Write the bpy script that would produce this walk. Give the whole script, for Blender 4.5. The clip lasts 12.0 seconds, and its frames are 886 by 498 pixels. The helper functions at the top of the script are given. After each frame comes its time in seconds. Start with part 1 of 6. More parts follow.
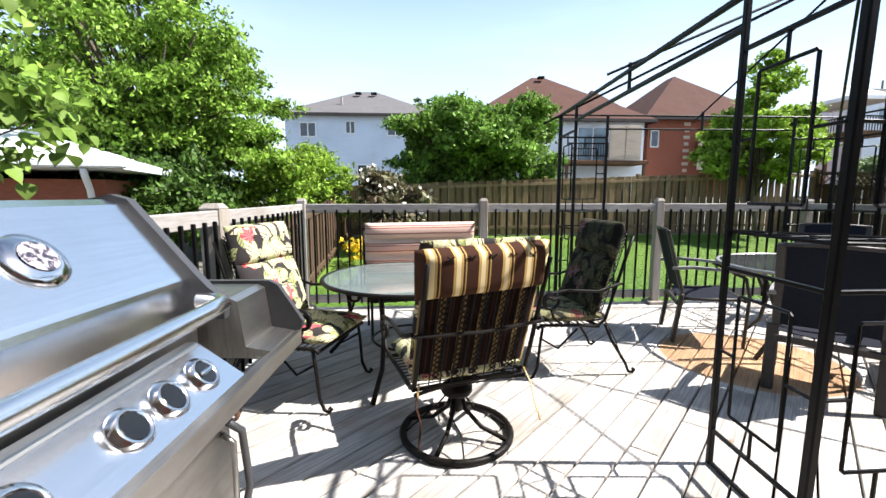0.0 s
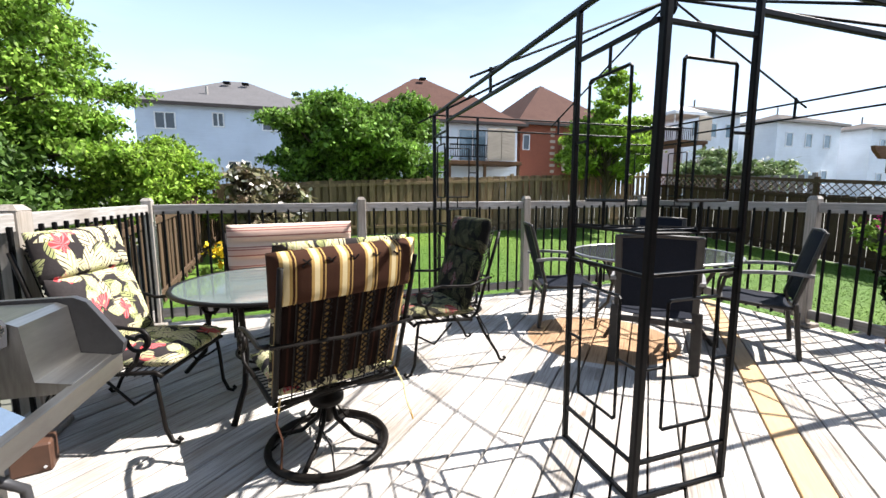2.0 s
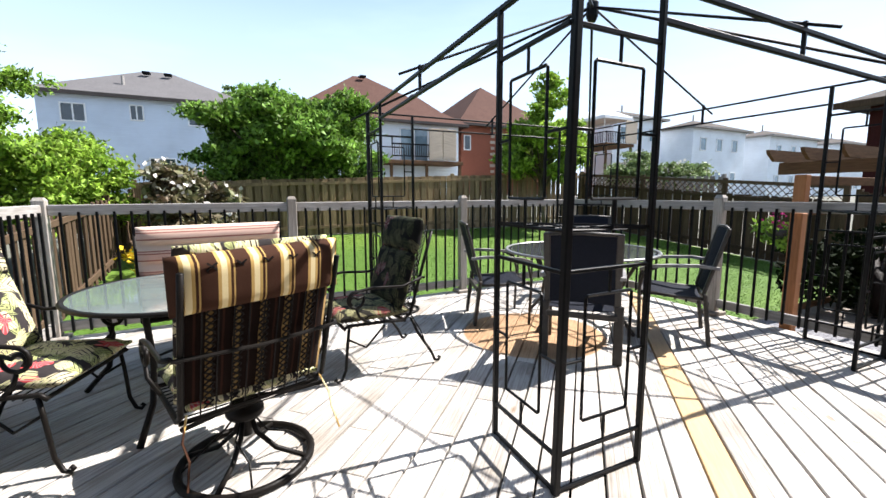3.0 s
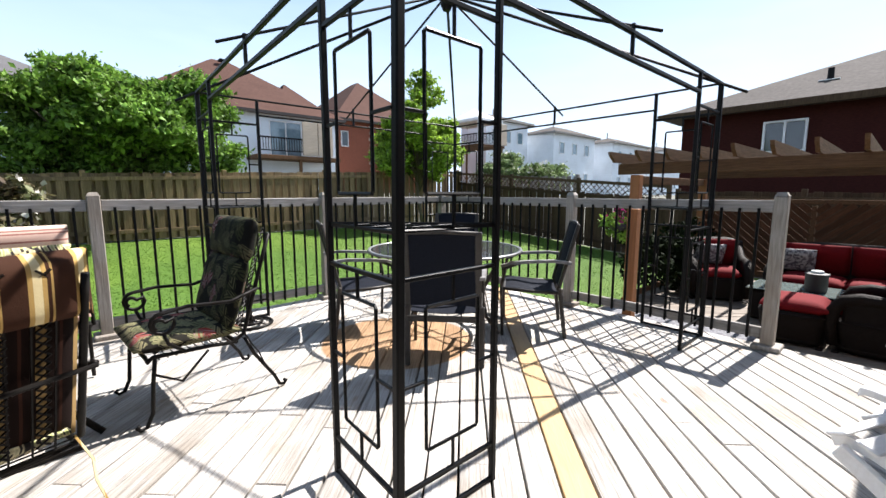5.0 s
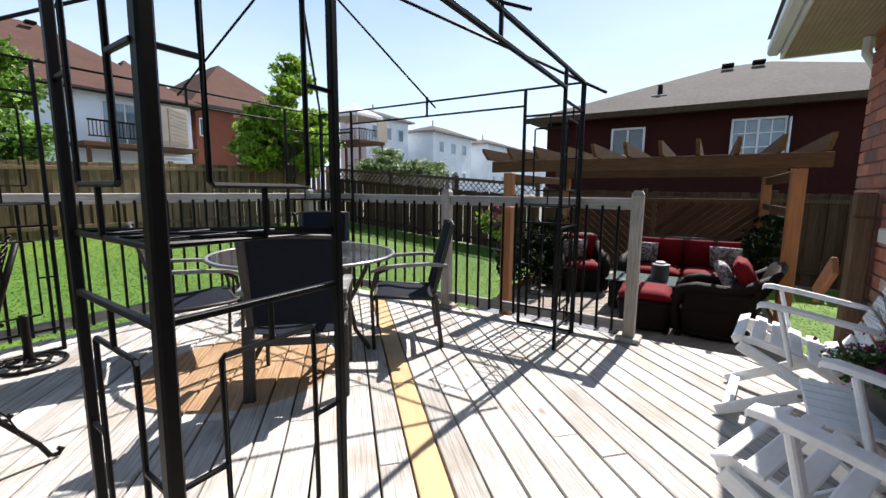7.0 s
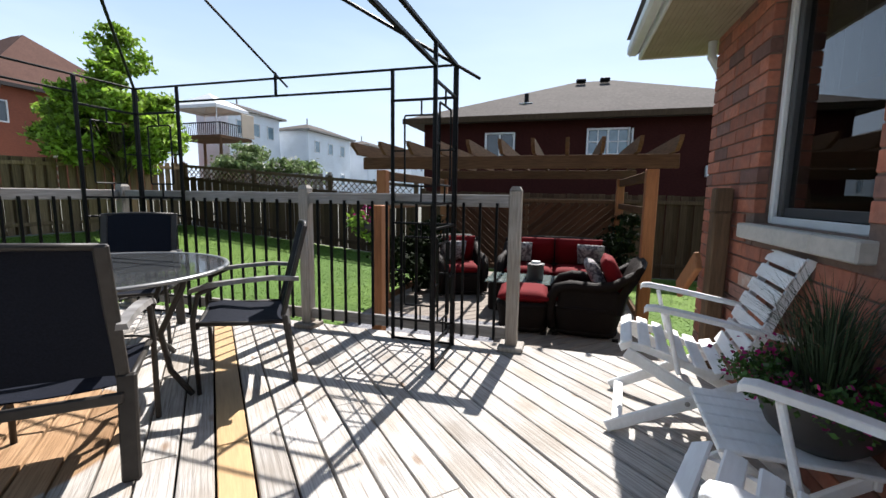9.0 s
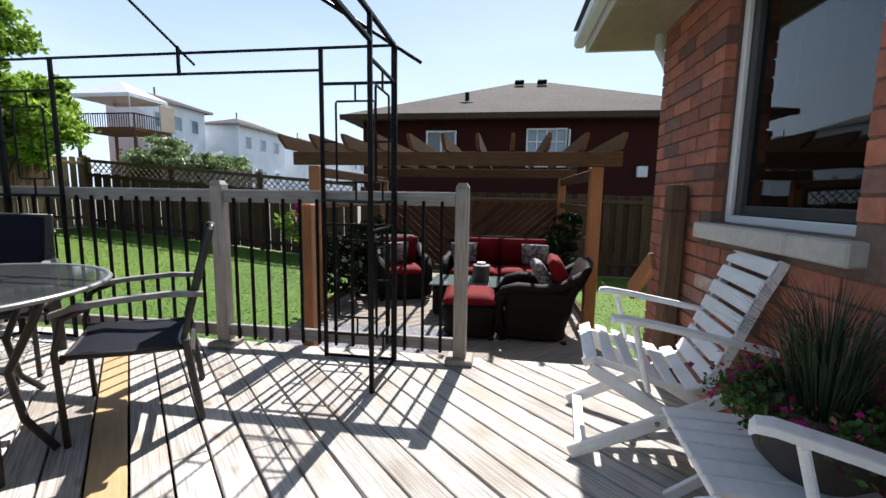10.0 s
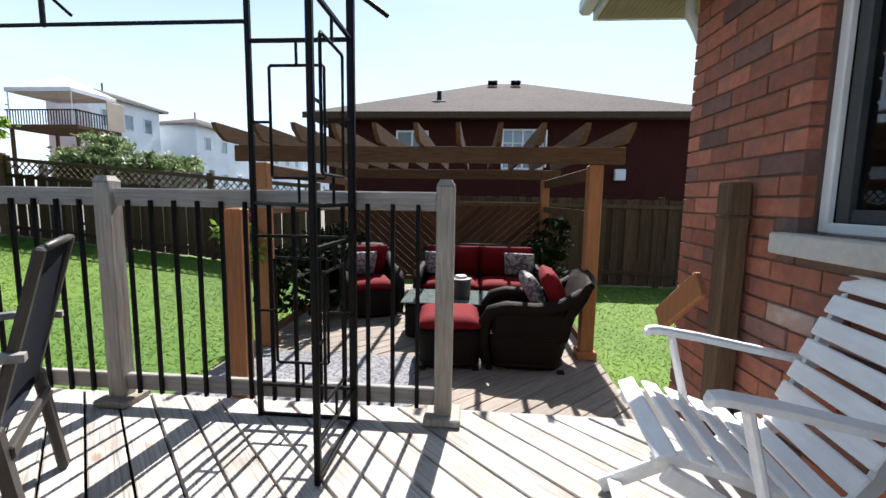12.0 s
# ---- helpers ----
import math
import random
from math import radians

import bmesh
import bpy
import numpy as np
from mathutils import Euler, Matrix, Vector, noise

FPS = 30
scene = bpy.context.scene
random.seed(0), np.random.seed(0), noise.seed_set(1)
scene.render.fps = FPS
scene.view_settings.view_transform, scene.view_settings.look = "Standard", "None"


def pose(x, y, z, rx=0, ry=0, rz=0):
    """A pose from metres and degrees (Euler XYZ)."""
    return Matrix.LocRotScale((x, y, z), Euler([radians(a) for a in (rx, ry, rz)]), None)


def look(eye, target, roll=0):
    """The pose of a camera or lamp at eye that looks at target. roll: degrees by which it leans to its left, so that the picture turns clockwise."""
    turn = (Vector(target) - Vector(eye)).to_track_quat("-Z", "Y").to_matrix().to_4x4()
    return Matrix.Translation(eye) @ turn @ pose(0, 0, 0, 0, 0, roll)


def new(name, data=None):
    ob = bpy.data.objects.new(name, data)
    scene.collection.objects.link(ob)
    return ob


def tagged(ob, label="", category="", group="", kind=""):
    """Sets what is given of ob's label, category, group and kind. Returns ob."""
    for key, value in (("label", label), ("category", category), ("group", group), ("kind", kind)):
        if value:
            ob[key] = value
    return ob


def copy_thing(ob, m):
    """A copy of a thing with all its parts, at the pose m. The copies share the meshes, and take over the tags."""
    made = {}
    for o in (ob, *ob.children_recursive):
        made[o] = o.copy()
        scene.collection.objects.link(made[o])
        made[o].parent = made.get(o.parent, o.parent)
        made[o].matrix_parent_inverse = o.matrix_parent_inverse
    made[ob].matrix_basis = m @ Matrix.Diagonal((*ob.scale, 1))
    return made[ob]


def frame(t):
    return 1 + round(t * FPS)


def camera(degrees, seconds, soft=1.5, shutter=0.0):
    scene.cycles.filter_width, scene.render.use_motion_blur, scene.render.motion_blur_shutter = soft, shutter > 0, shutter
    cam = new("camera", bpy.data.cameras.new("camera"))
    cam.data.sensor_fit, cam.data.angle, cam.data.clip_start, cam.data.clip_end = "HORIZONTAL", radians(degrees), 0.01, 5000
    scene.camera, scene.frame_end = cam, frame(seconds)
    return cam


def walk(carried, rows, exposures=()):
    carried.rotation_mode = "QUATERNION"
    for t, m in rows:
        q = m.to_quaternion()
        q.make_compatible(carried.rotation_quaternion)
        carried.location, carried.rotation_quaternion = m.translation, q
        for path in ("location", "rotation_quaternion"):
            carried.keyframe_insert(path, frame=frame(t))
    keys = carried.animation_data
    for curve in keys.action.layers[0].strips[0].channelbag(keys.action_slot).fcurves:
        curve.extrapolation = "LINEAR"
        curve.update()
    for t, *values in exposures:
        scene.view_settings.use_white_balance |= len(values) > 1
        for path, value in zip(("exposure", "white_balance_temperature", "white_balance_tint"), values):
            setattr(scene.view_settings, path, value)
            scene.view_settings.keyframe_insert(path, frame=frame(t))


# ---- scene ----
cam = camera(92.9, 12.0)
PATH = [
    (0, (1.233, 1.322, 1.283), (1.375, 3.301, 1.032), -0.0),
    (0.5, (1.261, 1.332, 1.282), (1.522, 3.299, 1.029), -0.0),
    (1, (1.29, 1.342, 1.281), (1.684, 3.286, 1.025), -0.2),
    (1.5, (1.322, 1.347, 1.279), (1.845, 3.261, 1.026), -0.1),
    (2, (1.359, 1.349, 1.277), (2.007, 3.224, 1.021), -0.2),
    (2.5, (1.403, 1.348, 1.274), (2.17, 3.177, 1.018), -0.2),
    (3, (1.46, 1.352, 1.271), (2.348, 3.125, 1.013), -0.2),
    (5, (1.82, 1.492, 1.255), (3.152, 2.96, 0.988), 0.0),
    (5.5, (1.901, 1.53, 1.252), (3.334, 2.899, 0.981), 0.3),
    (6, (1.996, 1.579, 1.25), (3.52, 2.846, 0.978), 0.2),
    (6.5, (2.106, 1.627, 1.247), (3.711, 2.789, 0.976), 0.3),
    (7, (2.225, 1.666, 1.243), (3.902, 2.719, 0.967), 0.5),
    (9, (2.774, 1.787, 1.184), (4.678, 2.343, 0.93), 0.8),
    (9.5, (2.936, 1.825, 1.177), (4.873, 2.254, 0.929), 0.8),
    (10, (3.104, 1.863, 1.17), (5.067, 2.153, 0.918), 0.9),
    (10.5, (3.286, 1.903, 1.164), (5.259, 2.12, 0.921), 0.8),
    (11, (3.462, 1.938, 1.16), (5.441, 2.114, 0.925), 0.9),
    (11.5, (3.657, 1.973, 1.156), (5.636, 2.137, 0.926), 0.8),
    (12, (3.849, 2.002, 1.153), (5.83, 2.157, 0.923), 0.9),
]
walk(cam, [(t, look(eye, target, roll)) for t, eye, target, roll in PATH], [(0, 1.52), (3, 1.46), (5.5, 1.30), (7, 1.15), (9, 1.08), (10.5, 1.06), (12, 1.30)])

# ---- world and sun ----
SUN = Vector((1.05, -0.085, 1.265)).normalized()
world = bpy.data.worlds.new("sky")
scene.world = world
world.use_nodes = True
wt = world.node_tree
sky = wt.nodes.new("ShaderNodeTexSky")
sky.sky_type, sky.sun_disc = "NISHITA", False
sky.sun_elevation = math.asin(SUN.z)
sky.sun_rotation = math.atan2(SUN.x, SUN.y)
sky.air_density, sky.dust_density, sky.ozone_density = 1.0, 1.2, 1.0
# thin high cloud near the horizon
geo_n = wt.nodes.new("ShaderNodeTexCoord")
sep_n = wt.nodes.new("ShaderNodeSeparateXYZ")
wt.links.new(geo_n.outputs["Generated"], sep_n.inputs[0])
map_n = wt.nodes.new("ShaderNodeMapping")
map_n.inputs["Scale"].default_value = (1.6, 1.6, 7.0)
wt.links.new(geo_n.outputs["Generated"], map_n.inputs[0])
cl_n = wt.nodes.new("ShaderNodeTexNoise")
cl_n.inputs["Scale"].default_value, cl_n.inputs["Detail"].default_value = 1.7, 6
wt.links.new(map_n.outputs[0], cl_n.inputs["Vector"])
clr = wt.nodes.new("ShaderNodeValToRGB")
clr.color_ramp.elements[0].position, clr.color_ramp.elements[1].position = 0.42, 0.68
wt.links.new(cl_n.outputs["Fac"], clr.inputs[0])
hz = wt.nodes.new("ShaderNodeMapRange")
hz.inputs["From Min"].default_value, hz.inputs["From Max"].default_value = 0.02, 0.42
hz.inputs["To Min"].default_value, hz.inputs["To Max"].default_value = 1.0, 0.0
wt.links.new(sep_n.outputs["Z"], hz.inputs["Value"])
mul = wt.nodes.new("ShaderNodeMath")
mul.operation = "MULTIPLY_ADD"
mul.inputs[1].default_value = 0.16
wt.links.new(clr.outputs[0], mul.inputs[0])
wt.links.new(hz.outputs[0], mul.inputs[2])
mul2 = wt.nodes.new("ShaderNodeMath")
mul2.operation, mul2.use_clamp = "MULTIPLY", True
mul2.inputs[1].default_value = 0.75
wt.links.new(mul.outputs[0], mul2.inputs[0])
mixw = wt.nodes.new("ShaderNodeMixRGB")
mixw.inputs[2].default_value = (8.7, 10.1, 12.6, 1)
wt.links.new(mul2.outputs[0], mixw.inputs[0])
blue = wt.nodes.new("ShaderNodeMixRGB")
blue.inputs[1].default_value = (5.0, 7.2, 9.9, 1)
zen = wt.nodes.new("ShaderNodeMapRange")
zen.inputs["From Min"].default_value, zen.inputs["From Max"].default_value = 0.34, 1.0
zen.inputs["To Min"].default_value, zen.inputs["To Max"].default_value = 0.45, 1.0
wt.links.new(sep_n.outputs["Z"], zen.inputs["Value"])
wt.links.new(zen.outputs[0], blue.inputs[0])
wt.links.new(sky.outputs[0], blue.inputs[2])
wt.links.new(blue.outputs[0], mixw.inputs[1])
wt.links.new(mixw.outputs[0], wt.nodes["Background"].inputs[0])
wt.nodes["Background"].inputs[1].default_value = 0.058
sun = new("sun", bpy.data.lights.new("sun", "SUN"))
sun.data.energy, sun.data.angle, sun.data.color = 5.0, radians(0.53), (1.0, 0.955, 0.92)
sun.matrix_world = look((20, -2, 26), Vector((20, -2, 26)) - SUN)


# ---- materials ----
def material(name, c1, c2=None, rough=0.6, metal=0.0, scale=6.0, stretch=(1, 1, 1), bump=0.15, spread=0.0, detail=6.0, big=0.8, spec=0.5, space="Object", lo=0.3, hi=0.7, stain=None, stain_amount=0.35):
    """Two colours mixed by fine and broad noise, with relief; spread: how far the brightness differs from piece to piece."""
    m = bpy.data.materials.new(name)
    m.use_nodes = True
    t = m.node_tree
    n, l = t.nodes, t.links
    b = n["Principled BSDF"]
    b.inputs["Roughness"].default_value, b.inputs["Metallic"].default_value = rough, metal
    b.inputs["Specular IOR Level"].default_value = spec
    c2 = c2 or tuple(v * 0.75 for v in c1)
    tc = n.new("ShaderNodeTexCoord")
    info = n.new("ShaderNodeObjectInfo")
    shift = n.new("ShaderNodeVectorMath")
    shift.operation = "MULTIPLY_ADD"
    shift.inputs[1].default_value = (31, 17, 23)
    l.new(info.outputs["Random"], shift.inputs[0])
    l.new(tc.outputs[space], shift.inputs[2])
    mp = n.new("ShaderNodeMapping")
    mp.inputs["Scale"].default_value = stretch
    l.new(shift.outputs[0], mp.inputs[0])
    fine = n.new("ShaderNodeTexNoise")
    fine.inputs["Scale"].default_value, fine.inputs["Detail"].default_value, fine.inputs["Roughness"].default_value = scale, detail, 0.62
    l.new(mp.outputs[0], fine.inputs["Vector"])
    broad = n.new("ShaderNodeTexNoise")
    broad.inputs["Scale"].default_value, broad.inputs["Detail"].default_value = big, 3
    l.new(shift.outputs[0], broad.inputs["Vector"])
    ramp = n.new("ShaderNodeValToRGB")
    ramp.color_ramp.elements[0].position, ramp.color_ramp.elements[1].position = lo, hi
    ramp.color_ramp.elements[0].color, ramp.color_ramp.elements[1].color = (*c2, 1), (*c1, 1)
    l.new(fine.outputs["Fac"], ramp.inputs[0])
    st = n.new("ShaderNodeMixRGB")
    st.blend_type = "MIX" if stain else "MULTIPLY"
    st.inputs[2].default_value = (*(stain or (0.62, 0.62, 0.62)), 1)
    mr = n.new("ShaderNodeMapRange")
    mr.inputs["From Min"].default_value, mr.inputs["From Max"].default_value = 0.42, 0.72
    mr.inputs["To Max"].default_value = stain_amount
    l.new(broad.outputs["Fac"], mr.inputs["Value"])
    l.new(mr.outputs[0], st.inputs[0])
    l.new(ramp.outputs[0], st.inputs[1])
    hs = n.new("ShaderNodeHueSaturation")
    l.new(st.outputs[0], hs.inputs["Color"])
    if spread:
        v = n.new("ShaderNodeMapRange")
        v.inputs["To Min"].default_value, v.inputs["To Max"].default_value = 1 - spread, 1 + spread
        l.new(info.outputs["Random"], v.inputs["Value"])
        l.new(v.outputs[0], hs.inputs["Value"])
    l.new(hs.outputs[0], b.inputs["Base Color"])
    if bump:
        bp = n.new("ShaderNodeBump")
        bp.inputs["Strength"].default_value, bp.inputs["Distance"].default_value = bump, 0.01
        l.new(fine.outputs["Fac"], bp.inputs["Height"])
        l.new(bp.outputs[0], b.inputs["Normal"])
    return m


def glass(name, tint=(0.9, 0.95, 0.95), rough=0.0):
    m = bpy.data.materials.new(name)
    m.use_nodes = True
    b = m.node_tree.nodes["Principled BSDF"]
    b.inputs["Base Color"].default_value = (*tint, 1)
    b.inputs["Roughness"].default_value, b.inputs["Transmission Weight"].default_value, b.inputs["IOR"].default_value = rough, 1.0, 1.55
    return m


WOOD_LEN = (1.2, 14, 14)
deck_wood = material("weathered_deck_wood", (0.485, 0.465, 0.44), (0.15, 0.13, 0.115), 0.8, scale=3.0, stretch=(1.0, 32, 32), bump=0.5, spread=0.16, big=3.0, detail=9, stain=(0.25, 0.205, 0.155), stain_amount=0.62, spec=0.25, lo=0.24, hi=0.56)
lower_wood = material("lower_deck_wood", (0.25, 0.205, 0.16), (0.13, 0.105, 0.085), 0.75, scale=3.0, stretch=WOOD_LEN, bump=0.3, spread=0.12, big=2.0)
tan_paint = material("tan_painted_wood", (0.52, 0.345, 0.17), (0.43, 0.28, 0.135), 0.6, scale=4, stretch=WOOD_LEN, bump=0.2, big=3)
rail_wood = material("grey_rail_wood", (0.34, 0.325, 0.31), (0.20, 0.185, 0.17), 0.8, scale=4.0, stretch=(1.2, 16, 16), bump=0.4, spread=0.12, big=2.5, stain=(0.16, 0.13, 0.10), stain_amount=0.5)
post_wood = material("grey_post_wood", (0.34, 0.315, 0.285), (0.19, 0.17, 0.145), 0.8, scale=4.0, stretch=(16, 16, 1.2), bump=0.4, spread=0.1, big=2.5, stain=(0.2, 0.14, 0.09), stain_amount=0.5)
pergola_post = material("cedar_post_wood", (0.36, 0.15, 0.055), (0.24, 0.095, 0.036), 0.75, scale=4.0, stretch=(16, 16, 1.2), bump=0.3, spread=0.08, big=2)
pergola_beam = material("cedar_beam_wood", (0.155, 0.088, 0.048), (0.082, 0.046, 0.026), 0.85, scale=4.0, stretch=(1.2, 16, 16), bump=0.3, spread=0.12, big=2, spec=0.12)
fence_wood = material("fence_wood", (0.29, 0.20, 0.115), (0.13, 0.085, 0.048), 0.85, scale=4.0, stretch=(14, 14, 1.1), bump=0.4, spread=0.28, big=1.6, stain=(0.10, 0.075, 0.05), stain_amount=0.55, spec=0.12)
fence_dark = material("old_fence_wood", (0.10, 0.066, 0.042), (0.05, 0.034, 0.022), 0.9, scale=4.0, stretch=(14, 14, 1.1), bump=0.4, spread=0.25, big=1.6, spec=0.1)
# darker copy of the beam wood, with the pergola interior's shade in it
screen_wood = material("shaded_screen_wood", (0.115, 0.052, 0.026), (0.06, 0.028, 0.015), 0.8, scale=4.0, stretch=(1.2, 16, 16), bump=0.3, spread=0.25, big=2, spec=0.15)
old_post = material("old_brown_post_wood", (0.15, 0.098, 0.06), (0.075, 0.048, 0.03), 0.85, scale=4.0, stretch=(16, 16, 1.2), bump=0.4, big=2, spec=0.15)
black_metal = material("black_painted_metal", (0.006, 0.006, 0.007), (0.004, 0.004, 0.004), 0.42, scale=30, bump=0.05, spec=0.13)
baluster_metal = material("black_baluster_metal", (0.005, 0.005, 0.006), (0.003, 0.003, 0.003), 0.5, scale=30, bump=0.03, spec=0.12)
brick_mat = material("red_brick", (0.43, 0.155, 0.095), (0.28, 0.095, 0.058), 0.88, scale=22, bump=0.5, spread=0.3, big=9, stain=(0.2, 0.11, 0.085), stain_amount=0.6)
brick_dark = material("dark_red_brick", (0.25, 0.125, 0.10), (0.16, 0.085, 0.07), 0.88, scale=22, bump=0.5, spread=0.3, big=9)
brick_pale = material("limed_brick", (0.5, 0.42, 0.37), (0.36, 0.2, 0.15), 0.9, scale=12, bump=0.5, spread=0.1, big=9)
mortar = material("mortar", (0.22, 0.15, 0.12), (0.15, 0.10, 0.085), 0.95, scale=40, bump=0.3)
stone_sill = material("concrete_sill", (0.52, 0.50, 0.46), (0.43, 0.41, 0.38), 0.85, scale=30, bump=0.2, big=3)
white_frame = material("white_vinyl", (0.78, 0.79, 0.80), (0.72, 0.73, 0.75), 0.4, scale=10, bump=0.02)
white_paint = material("white_painted_wood", (0.86, 0.87, 0.88), (0.76, 0.76, 0.76), 0.55, scale=5, stretch=(1.5, 10, 10), bump=0.2, big=4, stain=(0.45, 0.42, 0.38), stain_amount=0.25)
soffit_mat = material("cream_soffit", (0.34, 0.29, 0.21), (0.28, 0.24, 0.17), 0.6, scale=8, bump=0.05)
gutter_mat = material("pale_gutter", (0.66, 0.70, 0.70), (0.58, 0.62, 0.62), 0.45, scale=8, bump=0.03)
lawn_mat = material("lawn_soil", (0.072, 0.15, 0.009), (0.048, 0.11, 0.006), 0.9, scale=9, bump=0.6, big=0.35, stain=(0.14, 0.22, 0.015), stain_amount=0.6)
shingle_grey = material("grey_shingles", (0.13, 0.125, 0.125), (0.075, 0.07, 0.075), 0.9, scale=14, bump=0.5, big=1.2)
shingle_brown = material("brown_shingles", (0.105, 0.058, 0.046), (0.066, 0.036, 0.030), 0.95, scale=14, bump=0.5, big=1.2, spec=0.1)
shingle_warm = material("weathered_shingles", (0.125, 0.112, 0.104), (0.078, 0.069, 0.064), 0.95, scale=10, bump=0.6, big=1.0, spec=0.08)
siding_blue = material("blue_grey_siding", (0.58, 0.65, 0.76), (0.53, 0.60, 0.71), 0.6, scale=4, stretch=(0.3, 0.3, 8), bump=0.3)
siding_white = material("white_siding", (0.74, 0.79, 0.85), (0.68, 0.73, 0.79), 0.6, scale=4, stretch=(0.3, 0.3, 8), bump=0.3)
siding_tan = material("tan_siding", (0.50, 0.41, 0.32), (0.44, 0.36, 0.28), 0.7, scale=4, stretch=(0.3, 0.3, 8), bump=0.3)
far_brick = material("far_brick", (0.30, 0.095, 0.052), (0.22, 0.068, 0.04), 0.9, scale=12, stretch=(1, 1, 3), bump=0.4)
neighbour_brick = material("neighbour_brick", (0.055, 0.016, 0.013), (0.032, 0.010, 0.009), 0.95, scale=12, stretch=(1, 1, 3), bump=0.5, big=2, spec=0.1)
window_dark = material("dark_window_pane", (0.035, 0.05, 0.06), (0.02, 0.03, 0.04), 0.06, scale=1.5, bump=0, spec=0.8)
# blue base colour paints the sky's reflection into these panes
pane_blue = material("sky_lit_pane", (0.20, 0.30, 0.36), (0.10, 0.16, 0.20), 0.08, scale=1.5, bump=0, spec=0.9)
bark = material("bark", (0.13, 0.10, 0.075), (0.07, 0.053, 0.04), 0.95, scale=9, stretch=(3, 3, 0.7), bump=0.8)


# ---- mesh building ----
class Geo:
    """Points and faces of one mesh."""

    def __init__(self):
        self.v, self.f = [], []

    def add(self, verts, faces, m=None):
        k = len(self.v)
        self.v.extend((m @ Vector(p)) if m else Vector(p) for p in verts)
        self.f.extend(tuple(i + k for i in f) for f in faces)
        return self

    def box(self, c, s, bevel=0.0, m=None):
        """A box at c of size s; bevel: the width of its chamfered edges."""
        hx, hy, hz = s[0] / 2, s[1] / 2, s[2] / 2
        b = min(bevel, hx * 0.9, hy * 0.9, hz * 0.9)
        if b <= 0:
            p = [(c[0] + x * hx, c[1] + y * hy, c[2] + z * hz) for z in (-1, 1) for y in (-1, 1) for x in (-1, 1)]
            return self.add(p, [(0, 2, 3, 1), (4, 5, 7, 6), (0, 1, 5, 4), (2, 6, 7, 3), (0, 4, 6, 2), (1, 3, 7, 5)], m)
        p, ix = [], {}
        for sx in (-1, 1):
            for sy in (-1, 1):
                for sz in (-1, 1):
                    for a in range(3):
                        q = [hx - b, hy - b, hz - b]
                        q[a] = (hx, hy, hz)[a]
                        ix[sx, sy, sz, a] = len(p)
                        p.append((c[0] + sx * q[0], c[1] + sy * q[1], c[2] + sz * q[2]))
        faces = []
        for a in range(3):
            o1, o2 = [(1, 2), (2, 0), (0, 1)][a]
            for s_ in (-1, 1):
                def key(u, w):
                    k = [0, 0, 0]
                    k[a], k[o1], k[o2] = s_, u, w
                    return ix[(*k, a)]
                f = [key(-1, -1), key(1, -1), key(1, 1), key(-1, 1)]
                faces.append(tuple(f if s_ > 0 else f[::-1]))
        for a, bb in ((0, 1), (1, 2), (2, 0)):
            o = 3 - a - bb
            for s1 in (-1, 1):
                for s2 in (-1, 1):
                    def k2(w, ax):
                        k = [0, 0, 0]
                        k[a], k[bb], k[o] = s1, s2, w
                        return ix[(*k, ax)]
                    f = [k2(-1, a), k2(-1, bb), k2(1, bb), k2(1, a)]
                    faces.append(tuple(f if s1 * s2 > 0 else f[::-1]))
        for sx in (-1, 1):
            for sy in (-1, 1):
                for sz in (-1, 1):
                    f = [ix[sx, sy, sz, a] for a in range(3)]
                    faces.append(tuple(f if sx * sy * sz > 0 else f[::-1]))
        return self.add(p, faces, m)

    def beam(self, p, q, w, h, bevel=0.004, up=(0, 0, 1)):
        """A squared bar from p to q, w wide and h high."""
        return self.box((0, 0, 0), ((Vector(q) - Vector(p)).length, w, h), bevel, along(p, q, up))

    def tube(self, pts, r, seg=8, closed=False):
        """A round bar along the points; r: one radius or one for each point."""
        pts = [Vector(p) for p in pts]
        n = len(pts)
        rr = r if isinstance(r, (list, tuple)) else [r] * n
        verts, faces = [], []
        ref = None
        for i, p in enumerate(pts):
            a = pts[(i - 1) % n] if closed or i else p
            b = pts[(i + 1) % n] if closed or i < n - 1 else p
            d = (b - a).normalized()
            if ref is None:
                ref = d.orthogonal().normalized()
            ref = (ref - d * ref.dot(d)).normalized()
            w = d.cross(ref)
            for j in range(seg):
                t = 2 * math.pi * j / seg
                verts.append(p + (ref * math.cos(t) + w * math.sin(t)) * rr[i])
        for i in range(n if closed else n - 1):
            for j in range(seg):
                k = (i + 1) % n
                faces.append((i * seg + j, i * seg + (j + 1) % seg, k * seg + (j + 1) % seg, k * seg + j))
        if not closed:
            faces.append(tuple(range(seg))[::-1])
            faces.append(tuple((n - 1) * seg + j for j in range(seg)))
        return self.add(verts, faces)

    def lathe(self, profile, seg=24, m=None):
        """A turned shape from (radius, height) pairs."""
        verts = [(r * math.cos(2 * math.pi * j / seg), r * math.sin(2 * math.pi * j / seg), z) for r, z in profile for j in range(seg)]
        faces = [(i * seg + j, i * seg + (j + 1) % seg, (i + 1) * seg + (j + 1) % seg, (i + 1) * seg + j) for i in range(len(profile) - 1) for j in range(seg)]
        faces.append(tuple(range(seg))[::-1])
        faces.append(tuple((len(profile) - 1) * seg + j for j in range(seg)))
        return self.add(verts, faces, m)

